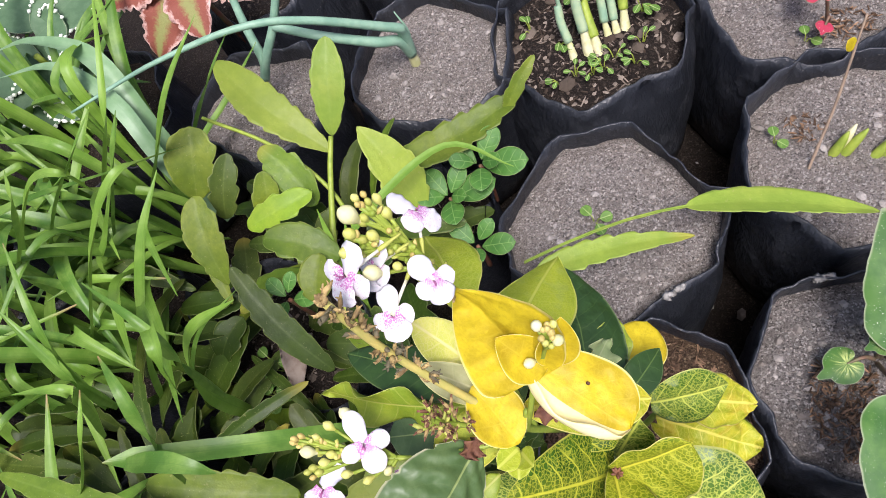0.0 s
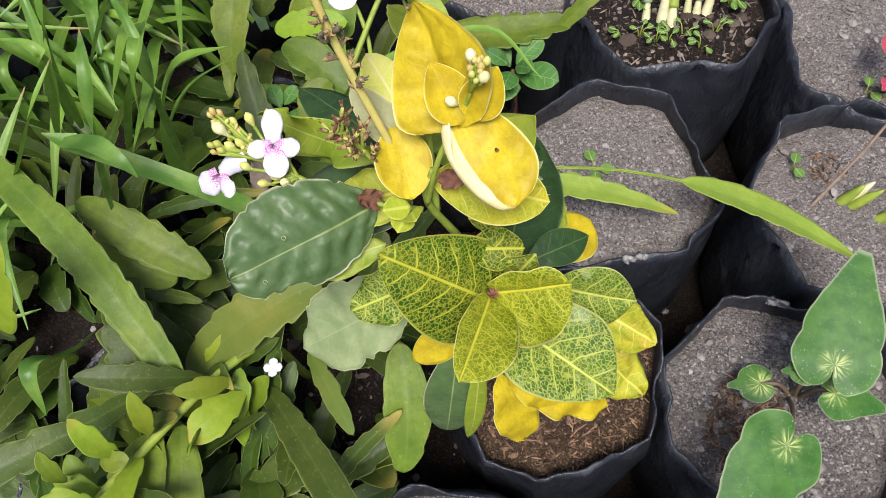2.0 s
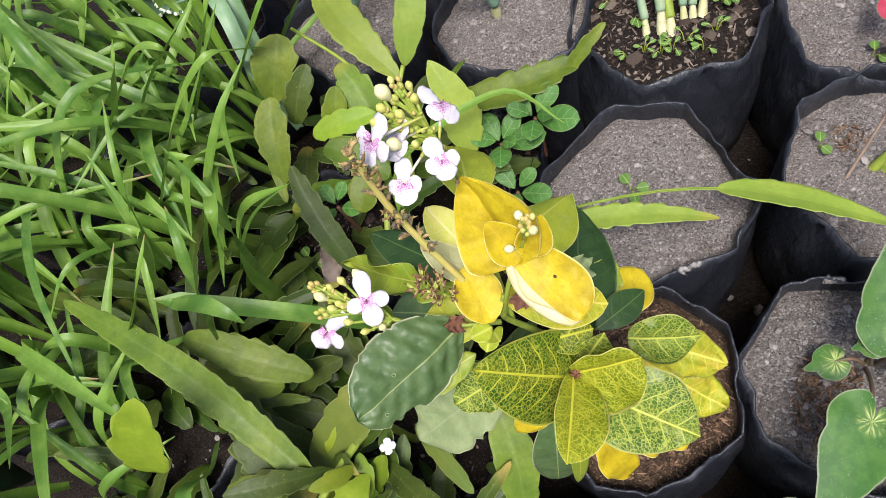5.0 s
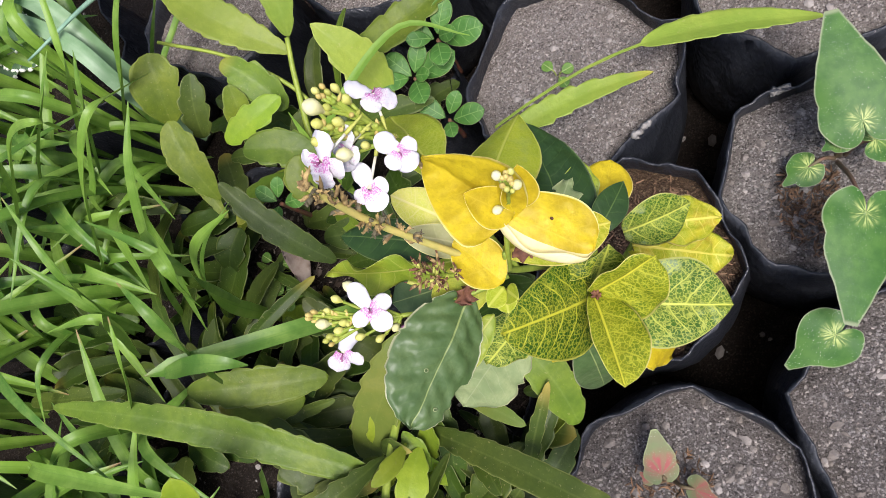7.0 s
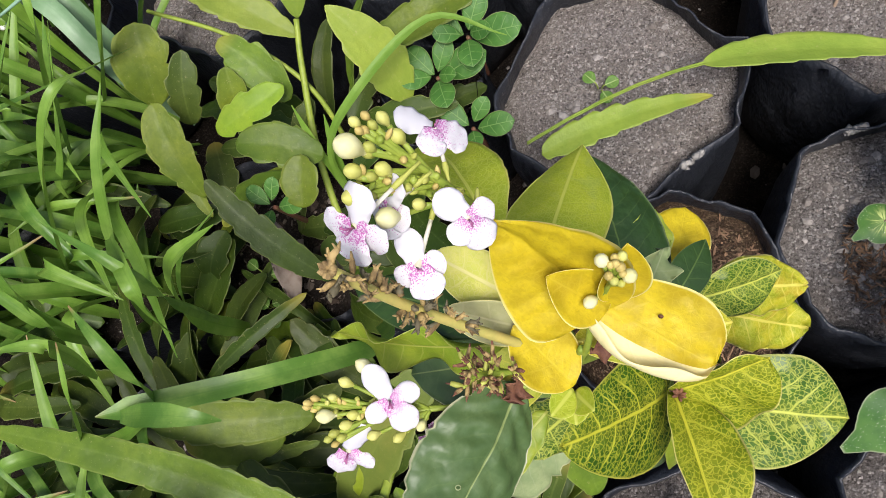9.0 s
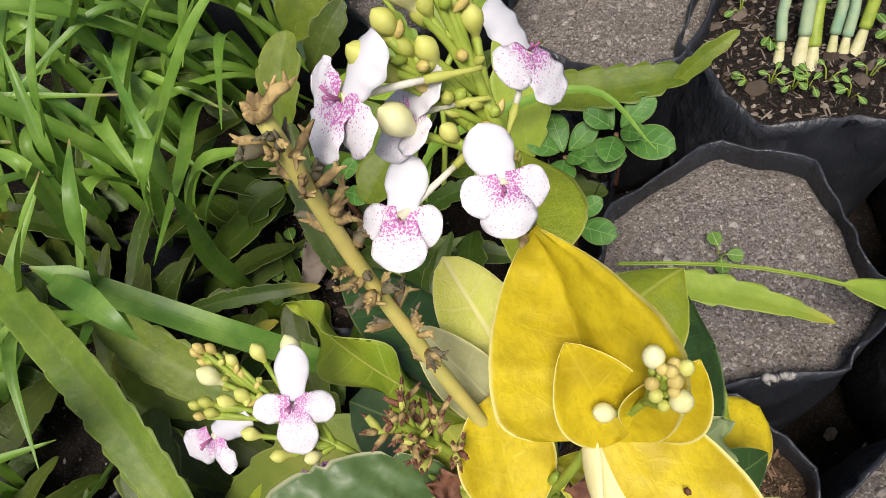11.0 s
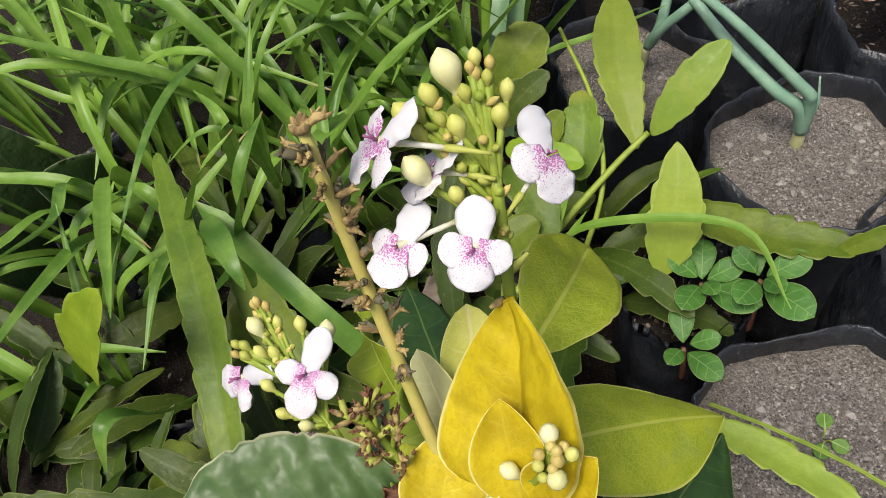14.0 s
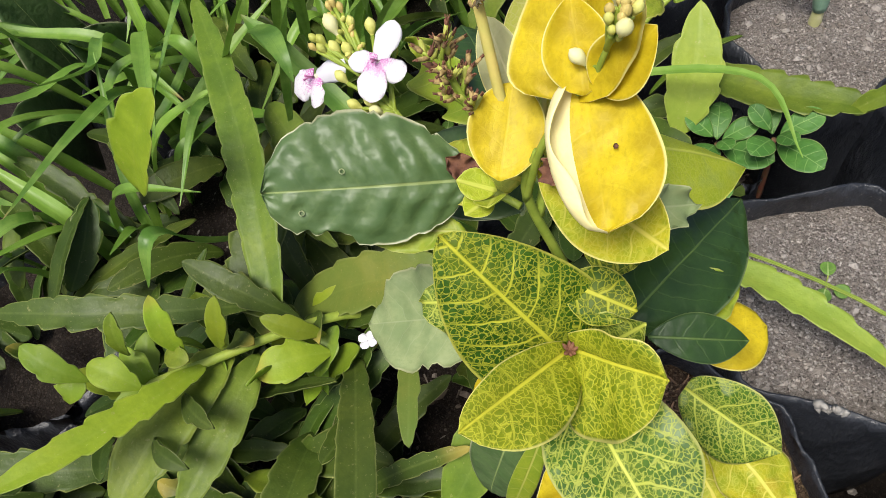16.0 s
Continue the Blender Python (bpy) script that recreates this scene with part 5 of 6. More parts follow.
pad(c3, ((-0.217, 0.113, 0.300), (-0.331, 0.124, 0.340)), 0.036, (0.1, -0.2, 0.95), M_PAD, 21, crenate=0.12)
pad(c3, ((-0.247, 0.100, 0.290), (-0.312, 0.106, 0.325)), 0.034, (0.1, -0.2, 0.95), M_PAD, 22, crenate=0.12)
pad(c3, ((-0.120, 0.130, 0.325), (-0.208, 0.036, 0.268)), 0.044, (0, -0.3, 0.9), M_PAD_YELLOW, 23, wide=0.45, power=0.3, crenate=0.10)
pad(c3, ((-0.188, 0.036, 0.286), (-0.272, 0.004, 0.300)), 0.026, (0, -0.2, 0.95), M_PAD, 24)
pad(c3, ((-0.228, 0.016, 0.290), (-0.274, 0.086, 0.312)), 0.046, (0.2, -0.3, 0.9), M_PAD_DEEP, 25)
pad(c3, ((-0.022, 0.030, 0.250), (-0.052, 0.112, 0.300)), 0.036, (0.2, -0.3, 0.9), M_PAD, 26, crenate=0.08)
pad(c3, ((-0.120, 0.086, 0.285), (-0.057, 0.037, 0.299)), 0.016, (0.2, -0.2, 0.95), M_PAD_YELLOW, 27)
stem(c3, [(-0.15, 0.085, 0.18), (-0.163, 0.072, 0.285), (-0.191, -0.045, 0.325), (-0.195, -0.07, 0.33)], 0.004, 0.003, M_STALK, "cactus_stem")
pad(c3, ((-0.185, -0.030, 0.322), (-0.168, -0.155, 0.380)), 0.022, (0.2, 0.1, 0.95), M_PAD_LIME, 28)
pad(c3, ((-0.192, -0.012, 0.310), (-0.156, -0.128, 0.300)), 0.044, (0.3, 0.1, 0.95), M_PAD, 29, crenate=0.06)
pad(c3, ((-0.180, 0.000, 0.300), (-0.132, -0.098, 0.288)), 0.032, (0.3, 0.1, 0.95), M_PAD, 30, crenate=0.08)
for k, (p, q, w) in enumerate((((-0.215, -0.090, 0.345), (-0.250, -0.108, 0.372), 0.020), ((-0.184, -0.066, 0.345), (-0.214, -0.082, 0.362), 0.022), ((-0.212, -0.062, 0.345), (-0.217, -0.050, 0.384), 0.013),
                               ((-0.192, -0.034, 0.335), (-0.210, -0.026, 0.384), 0.017), ((-0.184, -0.016, 0.328), (-0.188, 0.004, 0.372), 0.015), ((-0.202, -0.044, 0.338), (-0.180, -0.034, 0.345), 0.016),
                               ((-0.158, 0.044, 0.300), (-0.182, 0.016, 0.332), 0.016), ((-0.150, 0.040, 0.288), (-0.166, -0.010, 0.304), 0.030), ((-0.176, 0.038, 0.305), (-0.244, 0.000, 0.352), 0.022),
                               ((-0.200, 0.032, 0.305), (-0.308, -0.120, 0.352), 0.026), ((-0.222, -0.112, 0.330), (-0.232, -0.096, 0.342), 0.022))):
    pad(c3, (p, q), w, (0.3, -0.1, 0.9), M_PAD_DEEP if k in (8, 9) else (M_PAD_LIME, M_PAD_LIME, M_PAD)[k % 3], 40 + k, power=0.6, wide=0.6, bend=0.12, crenate=0.32)
b, t = (-0.284, 0.008, 0.388), (-0.264, 0.052, 0.464)
pad(c3, (b, t), 0.042, (0.3, -0.4, 0.85), M_PAD_LIME, 55, wide=0.45, crenate=0.2, power=0.5, teeth=3.2)

pad(c3, ((-0.145, 0.050, 0.272), (0.060, -0.085, 0.330)), 0.026, (0.2, 0.0, 0.95), M_PAD_DEEP, 57, crenate=0.05, wide=0.4)

RS = random.Random(71)
for k in range(34):
    f = RS.random()
    o = Vector((-0.160, 0.075, 0.275)).lerp(Vector((-0.198, -0.085, 0.330)), f)
    o += Vector((RS.uniform(-0.035, 0.03), RS.uniform(-0.02, 0.02), RS.uniform(-0.05, 0.0)))
    a = RS.uniform(0, 6.28)
    d = Vector((math.cos(a), math.sin(a), RS.uniform(0.2, 1.1))).normalized()
    pad(c3, (o, o + d * RS.uniform(0.028, 0.055)), RS.uniform(0.013, 0.024), (RS.uniform(-0.3, 0.7), RS.uniform(-0.5, 0.3), 0.9), (M_PAD_LIME, M_PAD_LIME, M_PAD, M_PAD_DEEP)[k % 4], 60 + k, wide=RS.uniform(0.45, 0.7), power=RS.uniform(0.45, 0.9), bend=RS.uniform(-0.05, 0.22), twist=RS.uniform(-0.6, 0.6), crenate=0.34)

# fill of darker pads lower down, on the hidden bags; shade painted into their greens
RP = random.Random(21)
M_PAD_SHADE = pad_material("cactus_pad_low_shaded", (0.040, 0.072, 0.006), (0.024, 0.046, 0.005), (0.06, 0.09, 0.01), 0.05)
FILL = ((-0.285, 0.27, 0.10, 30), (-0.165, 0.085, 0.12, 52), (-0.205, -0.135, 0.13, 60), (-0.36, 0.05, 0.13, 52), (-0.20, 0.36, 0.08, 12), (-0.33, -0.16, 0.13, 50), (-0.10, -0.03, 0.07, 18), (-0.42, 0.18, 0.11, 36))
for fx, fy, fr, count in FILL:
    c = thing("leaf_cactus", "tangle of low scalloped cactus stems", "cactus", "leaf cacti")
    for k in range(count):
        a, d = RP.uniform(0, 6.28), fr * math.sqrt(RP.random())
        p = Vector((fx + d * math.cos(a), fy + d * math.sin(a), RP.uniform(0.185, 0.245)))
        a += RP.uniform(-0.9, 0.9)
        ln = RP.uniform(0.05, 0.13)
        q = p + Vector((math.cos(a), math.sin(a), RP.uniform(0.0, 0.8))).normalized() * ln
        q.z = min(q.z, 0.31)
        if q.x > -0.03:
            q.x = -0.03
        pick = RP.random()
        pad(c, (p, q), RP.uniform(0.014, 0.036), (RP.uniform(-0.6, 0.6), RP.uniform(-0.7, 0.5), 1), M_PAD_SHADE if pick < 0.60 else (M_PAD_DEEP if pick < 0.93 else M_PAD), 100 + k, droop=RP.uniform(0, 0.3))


# ---- strap-leaved grass ----
def strap(parent, pts, width, material=M_GRASS, fold=0.55, seed=0, n=6, name="strap_leaf", taper=0.35):
    """A long arching leaf along a curve, with a shallow keel."""
    c = curve(pts, n)
    bm = bmesh.new()
    uv1, uv2 = bm.loops.layers.uv.new("leaf"), bm.loops.layers.uv.new("form")
    rows, data, run = [], {}, 0.0
    m = len(c)
    for i, p in enumerate(c):
        d = (c[min(i + 1, m - 1)] - c[max(i - 1, 0)]).normalized()
        sidev = d.cross(Vector((0.02, 0.01, 1)))
        sidev = sidev.normalized() if sidev.length > 1e-4 else Vector((1, 0, 0))
        tw = 0.5 * noise.noise(Vector((seed * 1.7, i * 0.09, 0)))
        sidev = Matrix.Rotation(tw, 3, d) @ sidev
        up = sidev.cross(d)
        s = i / (m - 1)
        run += (p - c[i - 1]).length if i else 0
        w = width / 2 * min(1.0, 0.55 + s * 3) * max(0.0, 1 - max(0, s - (1 - taper)) / taper) ** 0.75
        w = max(w, 0.0004)
        row = []
        for e in (-1, -0.5, 0, 0.5, 1):
            v = bm.verts.new(p + sidev * w * e + up * fold * w * abs(e))
            data[v] = (run * 100, w * e * 100, s, e)
            row.append(v)
        rows.append(row)
    for r0, r1 in zip(rows, rows[1:]):
        for j in range(4):
            f = bm.faces.new((r0[j], r1[j], r1[j + 1], r0[j + 1]))
            for lp in f.loops:
                lp[uv1].uv, lp[uv2].uv = data[lp.vert][:2], data[lp.vert][2:]
    return part(name, bm, material, parent)


RG = random.Random(33)


def clump(x, y, z, count, length, spread=0.05, width=0.0138, label="clump of bright green arching strap leaves", droop=1.0):
    g = thing("grass_clump", label, "grass", "strap-leaved grass")
    for k in range(count):
        a = RG.uniform(0, 6.28)
        d = spread * math.sqrt(RG.random())
        p = Vector((x + d * math.cos(a), y + d * math.sin(a), z))
        a += RG.uniform(-1.0, 1.0)
        out = Vector((math.cos(a), math.sin(a), 0))
        ln = length * RG.uniform(0.55, 1.15)
        lean = RG.uniform(0.1, 0.8)
        if p.x + out.x * ln * (lean + 0.3) > -0.33 and RG.random() < 0.65:
            out.x = -abs(out.x)
        if p.x + out.x * ln * (lean + 0.3) > -0.25:
            out.x = -abs(out.x)
        m1 = p + out * ln * lean * 0.35 + Vector((0, 0, ln * 0.42))
        m2 = p + out * ln * lean * 0.85 + Vector((0, 0, ln * RG.uniform(0.5, 0.72)))
        q = p + out * ln * (lean + 0.30) + Vector((0, 0, ln * RG.uniform(0.35, 0.9) * droop))
        strap(g, [p, m1, m2, q], width * RG.uniform(0.7, 1.2), seed=k + 50 * x)
    return g


clump(-0.49, 0.30, 0.18, 26, 0.30, 0.08)
clump(-0.455, 0.19, 0.18, 9, 0.22, 0.08)
clump(-0.42, 0.42, 0.18, 22, 0.28, 0.06)
clump(-0.60, 0.12, 0.18, 32, 0.30, 0.10)
clump(-0.55, 0.50, 0.18, 30, 0.28, 0.08)
clump(-0.47, -0.03, 0.18, 20, 0.20, 0.08)
clump(-0.72, 0.34, 0.18, 36, 0.30, 0.10)
clump(-0.85, 0.10, 0.10, 36, 0.34, 0.12)
clump(-0.95, 0.36, 0.10, 36, 0.34, 0.14)
clump(-1.15, 0.20, 0.05, 40, 0.36, 0.16)
clump(-0.75, 0.62, 0.10, 30, 0.32, 0.12)
strap_c = thing("broad_leaf_clump", "broad grey-green strap leaves folding over", "grass")
strap(strap_c, [(-0.372, 0.44, 0.19), (-0.384, 0.468, 0.30), (-0.43, 0.535, 0.362), (-0.51, 0.575, 0.365), (-0.60, 0.61, 0.33)], 0.021, M_LEEK, 0.5, 301, taper=0.5)
strap(strap_c, [(-0.368, 0.43, 0.19), (-0.378, 0.442, 0.30), (-0.41, 0.49, 0.348), (-0.49, 0.55, 0.35), (-0.60, 0.58, 0.32)], 0.018, M_LEEK, 0.4, 302, taper=0.5)
slim = thing("grass_clump", "slim green blades by the rosette plant", "grass", "strap-leaved grass")
strap(slim, [(-0.20, 0.30, 0.19), (-0.193, 0.326, 0.27), (-0.158, 0.352, 0.308), (-0.085, 0.400, 0.316), (-0.03, 0.389, 0.28)], 0.009, M_GRASS, 0.3, 303)
strap(slim, [(-0.20, 0.30, 0.19), (-0.205, 0.335, 0.27), (-0.208, 0.36, 0.31)], 0.006, M_GRASS, 0.3, 304)
strap(slim, [(-0.20, 0.30, 0.19), (-0.19, 0.33, 0.27), (-0.185, 0.35, 0.30)], 0.006, M_GRASS, 0.3, 305)
cut = thing("grass_clump", "grass blades with cut and flipped tips", "grass", "strap-leaved grass")
strap(cut, [(-0.20, 0.20, 0.19), (-0.14, 0.155, 0.34), (-0.18, 0.135, 0.42), (-0.278, 0.123, 0.461)], 0.014, M_GRASS, 0.3, 306, taper=0.05)
strap(cut, [(-0.26, 0.121, 0.462), (-0.221, 0.117, 0.484), (-0.20, 0.113, 0.485), (-0.190, 0.110, 0.474)], 0.013, M_GRASS, 0.2, 307, taper=0.6)
strap(cut, [(-0.31, 0.20, 0.19), (-0.285, 0.195, 0.34), (-0.245, 0.21, 0.43), (-0.197, 0.222, 0.458)], 0.016, M_GRASS, 0.35, 308)
strap(cut, [(-0.36, 0.05, 0.19), (-0.29, 0.02, 0.30), (-0.272, -0.005, 0.36), (-0.262, -0.03, 0.33)], 0.014, M_GRASS, 0.35, 309)

# tall blades that arch over the cactus pads
long_blades = thing("grass_clump", "long bright strap leaves arching over the bags", "grass", "strap-leaved grass")
strap(long_blades, [(-0.456, 0.267, 0.270), (-0.375, 0.275, 0.380), (-0.321, 0.289, 0.450), (-0.279, 0.310, 0.490), (-0.270, 0.334, 0.470), (-0.274, 0.375, 0.420)], 0.0098, M_GRASS, 0.5, 400, taper=0.5)
strap(long_blades, [(-0.413, 0.218, 0.200), (-0.313, 0.220, 0.380), (-0.263, 0.263, 0.470), (-0.237, 0.304, 0.500)], 0.0125, M_GRASS, 0.5, 401, taper=0.5)
strap(long_blades, [(-0.279, 0.194, 0.320), (-0.251, 0.193, 0.430), (-0.261, 0.211, 0.470), (-0.308, 0.244, 0.470)], 0.009, M_GRASS, 0.5, 402, taper=0.5)
strap(long_blades, [(-0.282, 0.123, 0.360), (-0.244, 0.135, 0.460), (-0.239, 0.154, 0.500), (-0.261, 0.180, 0.500)], 0.012, M_GRASS, 0.5, 404, taper=0.5)
strap(long_blades, [(-0.281, 0.234, 0.440), (-0.246, 0.196, 0.470), (-0.247, 0.180, 0.450), (-0.253, 0.170, 0.420)], 0.0105, M_GRASS, 0.5, 405, taper=0.5)
strap(long_blades, [(-0.384, 0.191, 0.330), (-0.343, 0.198, 0.430), (-0.333, 0.220, 0.480), (-0.350, 0.267, 0.500)], 0.0105, M_GRASS, 0.5, 406, taper=0.5)
strap(long_blades, [(-0.373, 0.190, 0.330), (-0.339, 0.187, 0.420), (-0.347, 0.207, 0.460), (-0.367, 0.230, 0.480)], 0.0095, M_GRASS, 0.5, 407, taper=0.5)
strap(long_blades, [(-0.549, 0.318, 0.280), (-0.416, 0.315, 0.420), (-0.357, 0.322, 0.480), (-0.317, 0.315, 0.500), (-0.320, 0.322, 0.460)], 0.0095, M_GRASS, 0.5, 411, taper=0.5)
strap(long_blades, [(-0.357, 0.161, 0.360), (-0.302, 0.162, 0.450), (-0.291, 0.164, 0.490), (-0.338, 0.167, 0.480)], 0.01, M_GRASS, 0.5, 415, taper=0.5)
strap(long_blades, [(-0.422, 0.113, 0.300), (-0.339, 0.122, 0.400), (-0.296, 0.138, 0.460), (-0.287, 0.166, 0.480)], 0.008, M_GRASS, 0.5, 416, taper=0.5)
back_blades = thing("grass_clump", "upright strap leaves under the coleus", "grass", "strap-leaved grass")
strap(back_blades, [(-0.545, 0.373, 0.250), (-0.408, 0.349, 0.400), (-0.344, 0.359, 0.460), (-0.328, 0.391, 0.470)], 0.0085, M_GRASS, 0.5, 408, taper=0.5)
strap(back_blades, [(-0.515, 0.458, 0.220), (-0.385, 0.424, 0.380), (-0.360, 0.464, 0.430), (-0.369, 0.543, 0.450)], 0.0105, M_GRASS, 0.5, 409, taper=0.5)
strap(back_blades, [(-0.443, 0.379, 0.280), (-0.339, 0.365, 0.420), (-0.312, 0.391, 0.460)], 0.01, M_GRASS, 0.5, 410, taper=0.5)
strap(back_blades, [(-0.540, 0.354, 0.280), (-0.427, 0.337, 0.420), (-0.407, 0.355, 0.460)], 0.01, M_GRASS, 0.5, 412, taper=0.5)
strap(back_blades, [(-0.466, 0.460, 0.200), (-0.360, 0.430, 0.340), (-0.305, 0.448, 0.410), (-0.266, 0.490, 0.440)], 0.012, M_GRASS, 0.5, 413, taper=0.5)
strap(back_blades, [(-0.424, 0.482, 0.200), (-0.350, 0.471, 0.300), (-0.274, 0.448, 0.400), (-0.235, 0.462, 0.440)], 0.0095, M_GRASS, 0.5, 414, taper=0.5)
low_blades = thing("grass_clump", "single curled strap leaf with dry tip", "grass", "strap-leaved grass")
strap(low_blades, [(-0.382, 0.227, 0.200), (-0.324, 0.232, 0.300), (-0.280, 0.241, 0.360), (-0.230, 0.253, 0.400)], 0.0085, M_GRASS, 0.5, 403, taper=0.5)

# ---- leeks ----
M_LEEK_TUBE = plain("leek_tube", (0.25, 0.40, 0.28), (0.18, 0.32, 0.22), 60.0, 0.42, 0.2, trans=0.1)
M_LEEK_CUT = plain("leek_cut", (0.20, 0.34, 0.22), (0.34, 0.42, 0.24), 45.0, 0.5, 0.2, trans=0.1)
M_LEEK_WHITE = plain("leek_shank", (0.62, 0.58, 0.36), (0.48, 0.48, 0.22), 90.0, 0.5, 0.2, trans=0.1)


def leek(label, shank, leaves, r=0.006, leaf_mat=M_LEEK_TUBE):
    k = thing("leek", label, "leek", "leeks")
    part("shank", tube(bmesh.new(), curve(shank, 5), [r * 1.1 - 0.0003 * i for i in range((len(shank) - 1) * 5 + 1)], 10), M_LEEK_WHITE, k, "pale shank")
    for pts, r0, r1 in leaves:
        c = curve(pts, 7)
        part("leaf", tube(bmesh.new(), c, [r0 + (r1 - r0) * (i / (len(c) - 1)) ** 1.5 for i in range(len(c))], 10), leaf_mat, k, "hollow green leaf")
    return k


leek("single leek whose hollow leaves bend far over", [(-0.142, 0.584, 0.200), (-0.141, 0.583, 0.225)],
     [([(-0.141, 0.583, 0.222), (-0.139, 0.580, 0.262), (-0.150, 0.572, 0.285), (-0.245, 0.541, 0.360), (-0.35, 0.515, 0.368), (-0.455, 0.484, 0.355)], 0.0062, 0.0012),
      ([(-0.141, 0.583, 0.222), (-0.146, 0.576, 0.255), (-0.165, 0.566, 0.272), (-0.21, 0.562, 0.300), (-0.256, 0.564, 0.328)], 0.0062, 0.0045),
      ([(-0.141, 0.583, 0.222), (-0.135, 0.586, 0.255), (-0.142, 0.592, 0.282)], 0.002, 0.0008)])
leek("forked leek beside the cactus pads", [(-0.318, 0.570, 0.205), (-0.308, 0.572, 0.245)],
     [([(-0.308, 0.572, 0.242), (-0.296, 0.573, 0.27), (-0.300, 0.592, 0.305), (-0.303, 0.612, 0.335)], 0.0055, 0.004),
      ([(-0.308, 0.572, 0.242), (-0.292, 0.572, 0.272), (-0.268, 0.586, 0.305), (-0.248, 0.60, 0.34)], 0.0055, 0.004)])
RK = random.Random(12)
for k, (p, q) in enumerate((((0.035, 0.546, 0.19), (0.024, 0.592, 0.240)), ((0.050, 0.552, 0.19), (0.040, 0.600, 0.252)), ((0.062, 0.548, 0.19), (0.055, 0.596, 0.238)), ((0.074, 0.561, 0.19), (0.068, 0.604, 0.250)), ((0.082, 0.568, 0.19), (0.080, 0.612, 0.236)), ((0.090, 0.574, 0.19), (0.092, 0.622, 0.246)))):
    p, q = Vector(p), Vector(q) + Vector((RK.uniform(-0.006, 0.006), RK.uniform(-0.006, 0.004), RK.uniform(-0.006, 0.004)))
    w = RK.uniform(0.68, 0.95)
    m = p.lerp(q, 0.45)
    leek("cut leek stub with pale shank in dark soil", [p, p.lerp(q, 0.25), m], [([m - (q - p) * 0.02, p.lerp(q, 0.75) + Vector((RK.uniform(-0.002, 0.002), 0, 0)), q], 0.0066 * w, 0.0058 * w), ([p.lerp(q, 0.8), q + Vector((0.001, 0.001, 0.004)), q + Vector((RK.uniform(-0.008, 0.008), RK.uniform(0, 0.008), RK.uniform(0.008, 0.020)))], 0.0030, 0.0008)], 0.0074 * w, (M_LEEK_CUT, M_LEEK_CUT, M_STALK)[k % 3])
for k, (p, q) in enumerate((((0.255, 0.392, 0.195), (0.272, 0.402, 0.226)), ((0.286, 0.384, 0.195), (0.308, 0.392, 0.222)))):
    bulb = thing("bulb_sprout", "short green bulb sprout in grey soil", "sprout", "bulb sprouts")
    p, q = Vector(p), Vector(q)
    for j in range(3):
        o = Vector((0.005 * (j - 1), 0.004 * (j % 2), 0))
        bm = tube(bmesh.new(), curve([p + o, p.lerp(q, 0.5) + o * 1.2, q + o * 1.6], 5), [0.004, 0.0045, 0.0048, 0.0048, 0.0047, 0.0045, 0.0042, 0.0038, 0.0032, 0.0022, 0.0008], 9)
        part("shoot", bm, M_STALK if j != 1 else M_LEEK_WHITE, bulb)

# ---- rosette plant with ribbed leaves ----
M_RIB = leaf_material("leaf_ribbed", (0.075, 0.19, 0.030), (0.05, 0.145, 0.022), (0.19, 0.32, 0.09), 0.0, 0.55, (0.24, 0.31, 0.11), 0.44, 0.35, 0.9, mid=0.7, trans=0.1)
M_REDSTEM = plain("red_stem", (0.20, 0.06, 0.04), (0.14, 0.09, 0.04), 100.0, 0.6, 0.3)


def rosette(x, y, z, ground_z, count, size, seed, label):
    rng = random.Random(seed)
    k = thing("rosette_plant", label, "seedling", "ribbed rosette plants")
    stem(k, [(x, y + 0.004, ground_z - 0.006), (x + 0.002, y, (z + ground_z) / 2), (x, y, z - 0.004)], 0.0028, 0.002, M_REDSTEM, "stem")
    for i in range(count):
        a = i * 2.4 + rng.uniform(-0.2, 0.2)
        f = i / count
        d = Vector((math.cos(a), math.sin(a), 0.25 + 0.5 * f))
        ln = size * rng.uniform(0.85, 1.1) * (1.05 - 0.45 * f)
        p = Vector((x, y, z - 0.006 + 0.01 * f)) + d * 0.004
        leaf(k, p, p + d.normalized() * ln, ln * 0.62, (0.1, -0.3, 1), M_RIB, wide=0.6, power=0.55, bend=0.08, cup=0.04, nl=12, nw=8, seed=seed + i)
    return k


rosette(-0.066, 0.412, 0.255, 0.17, 6, 0.041, 1, "ribbed rosette plant with pale-veined green leaves")
rosette(-0.100, 0.388, 0.242, 0.17, 6, 0.040, 2, "ribbed rosette plant with pale-veined green leaves")
rosette(-0.078, 0.340, 0.228, 0.17, 4, 0.034, 3, "small ribbed rosette plant in the gap")
rosette(-0.256, 0.296, 0.262, 0.185, 4, 0.030, 4, "ribbed seedling among cactus pads")

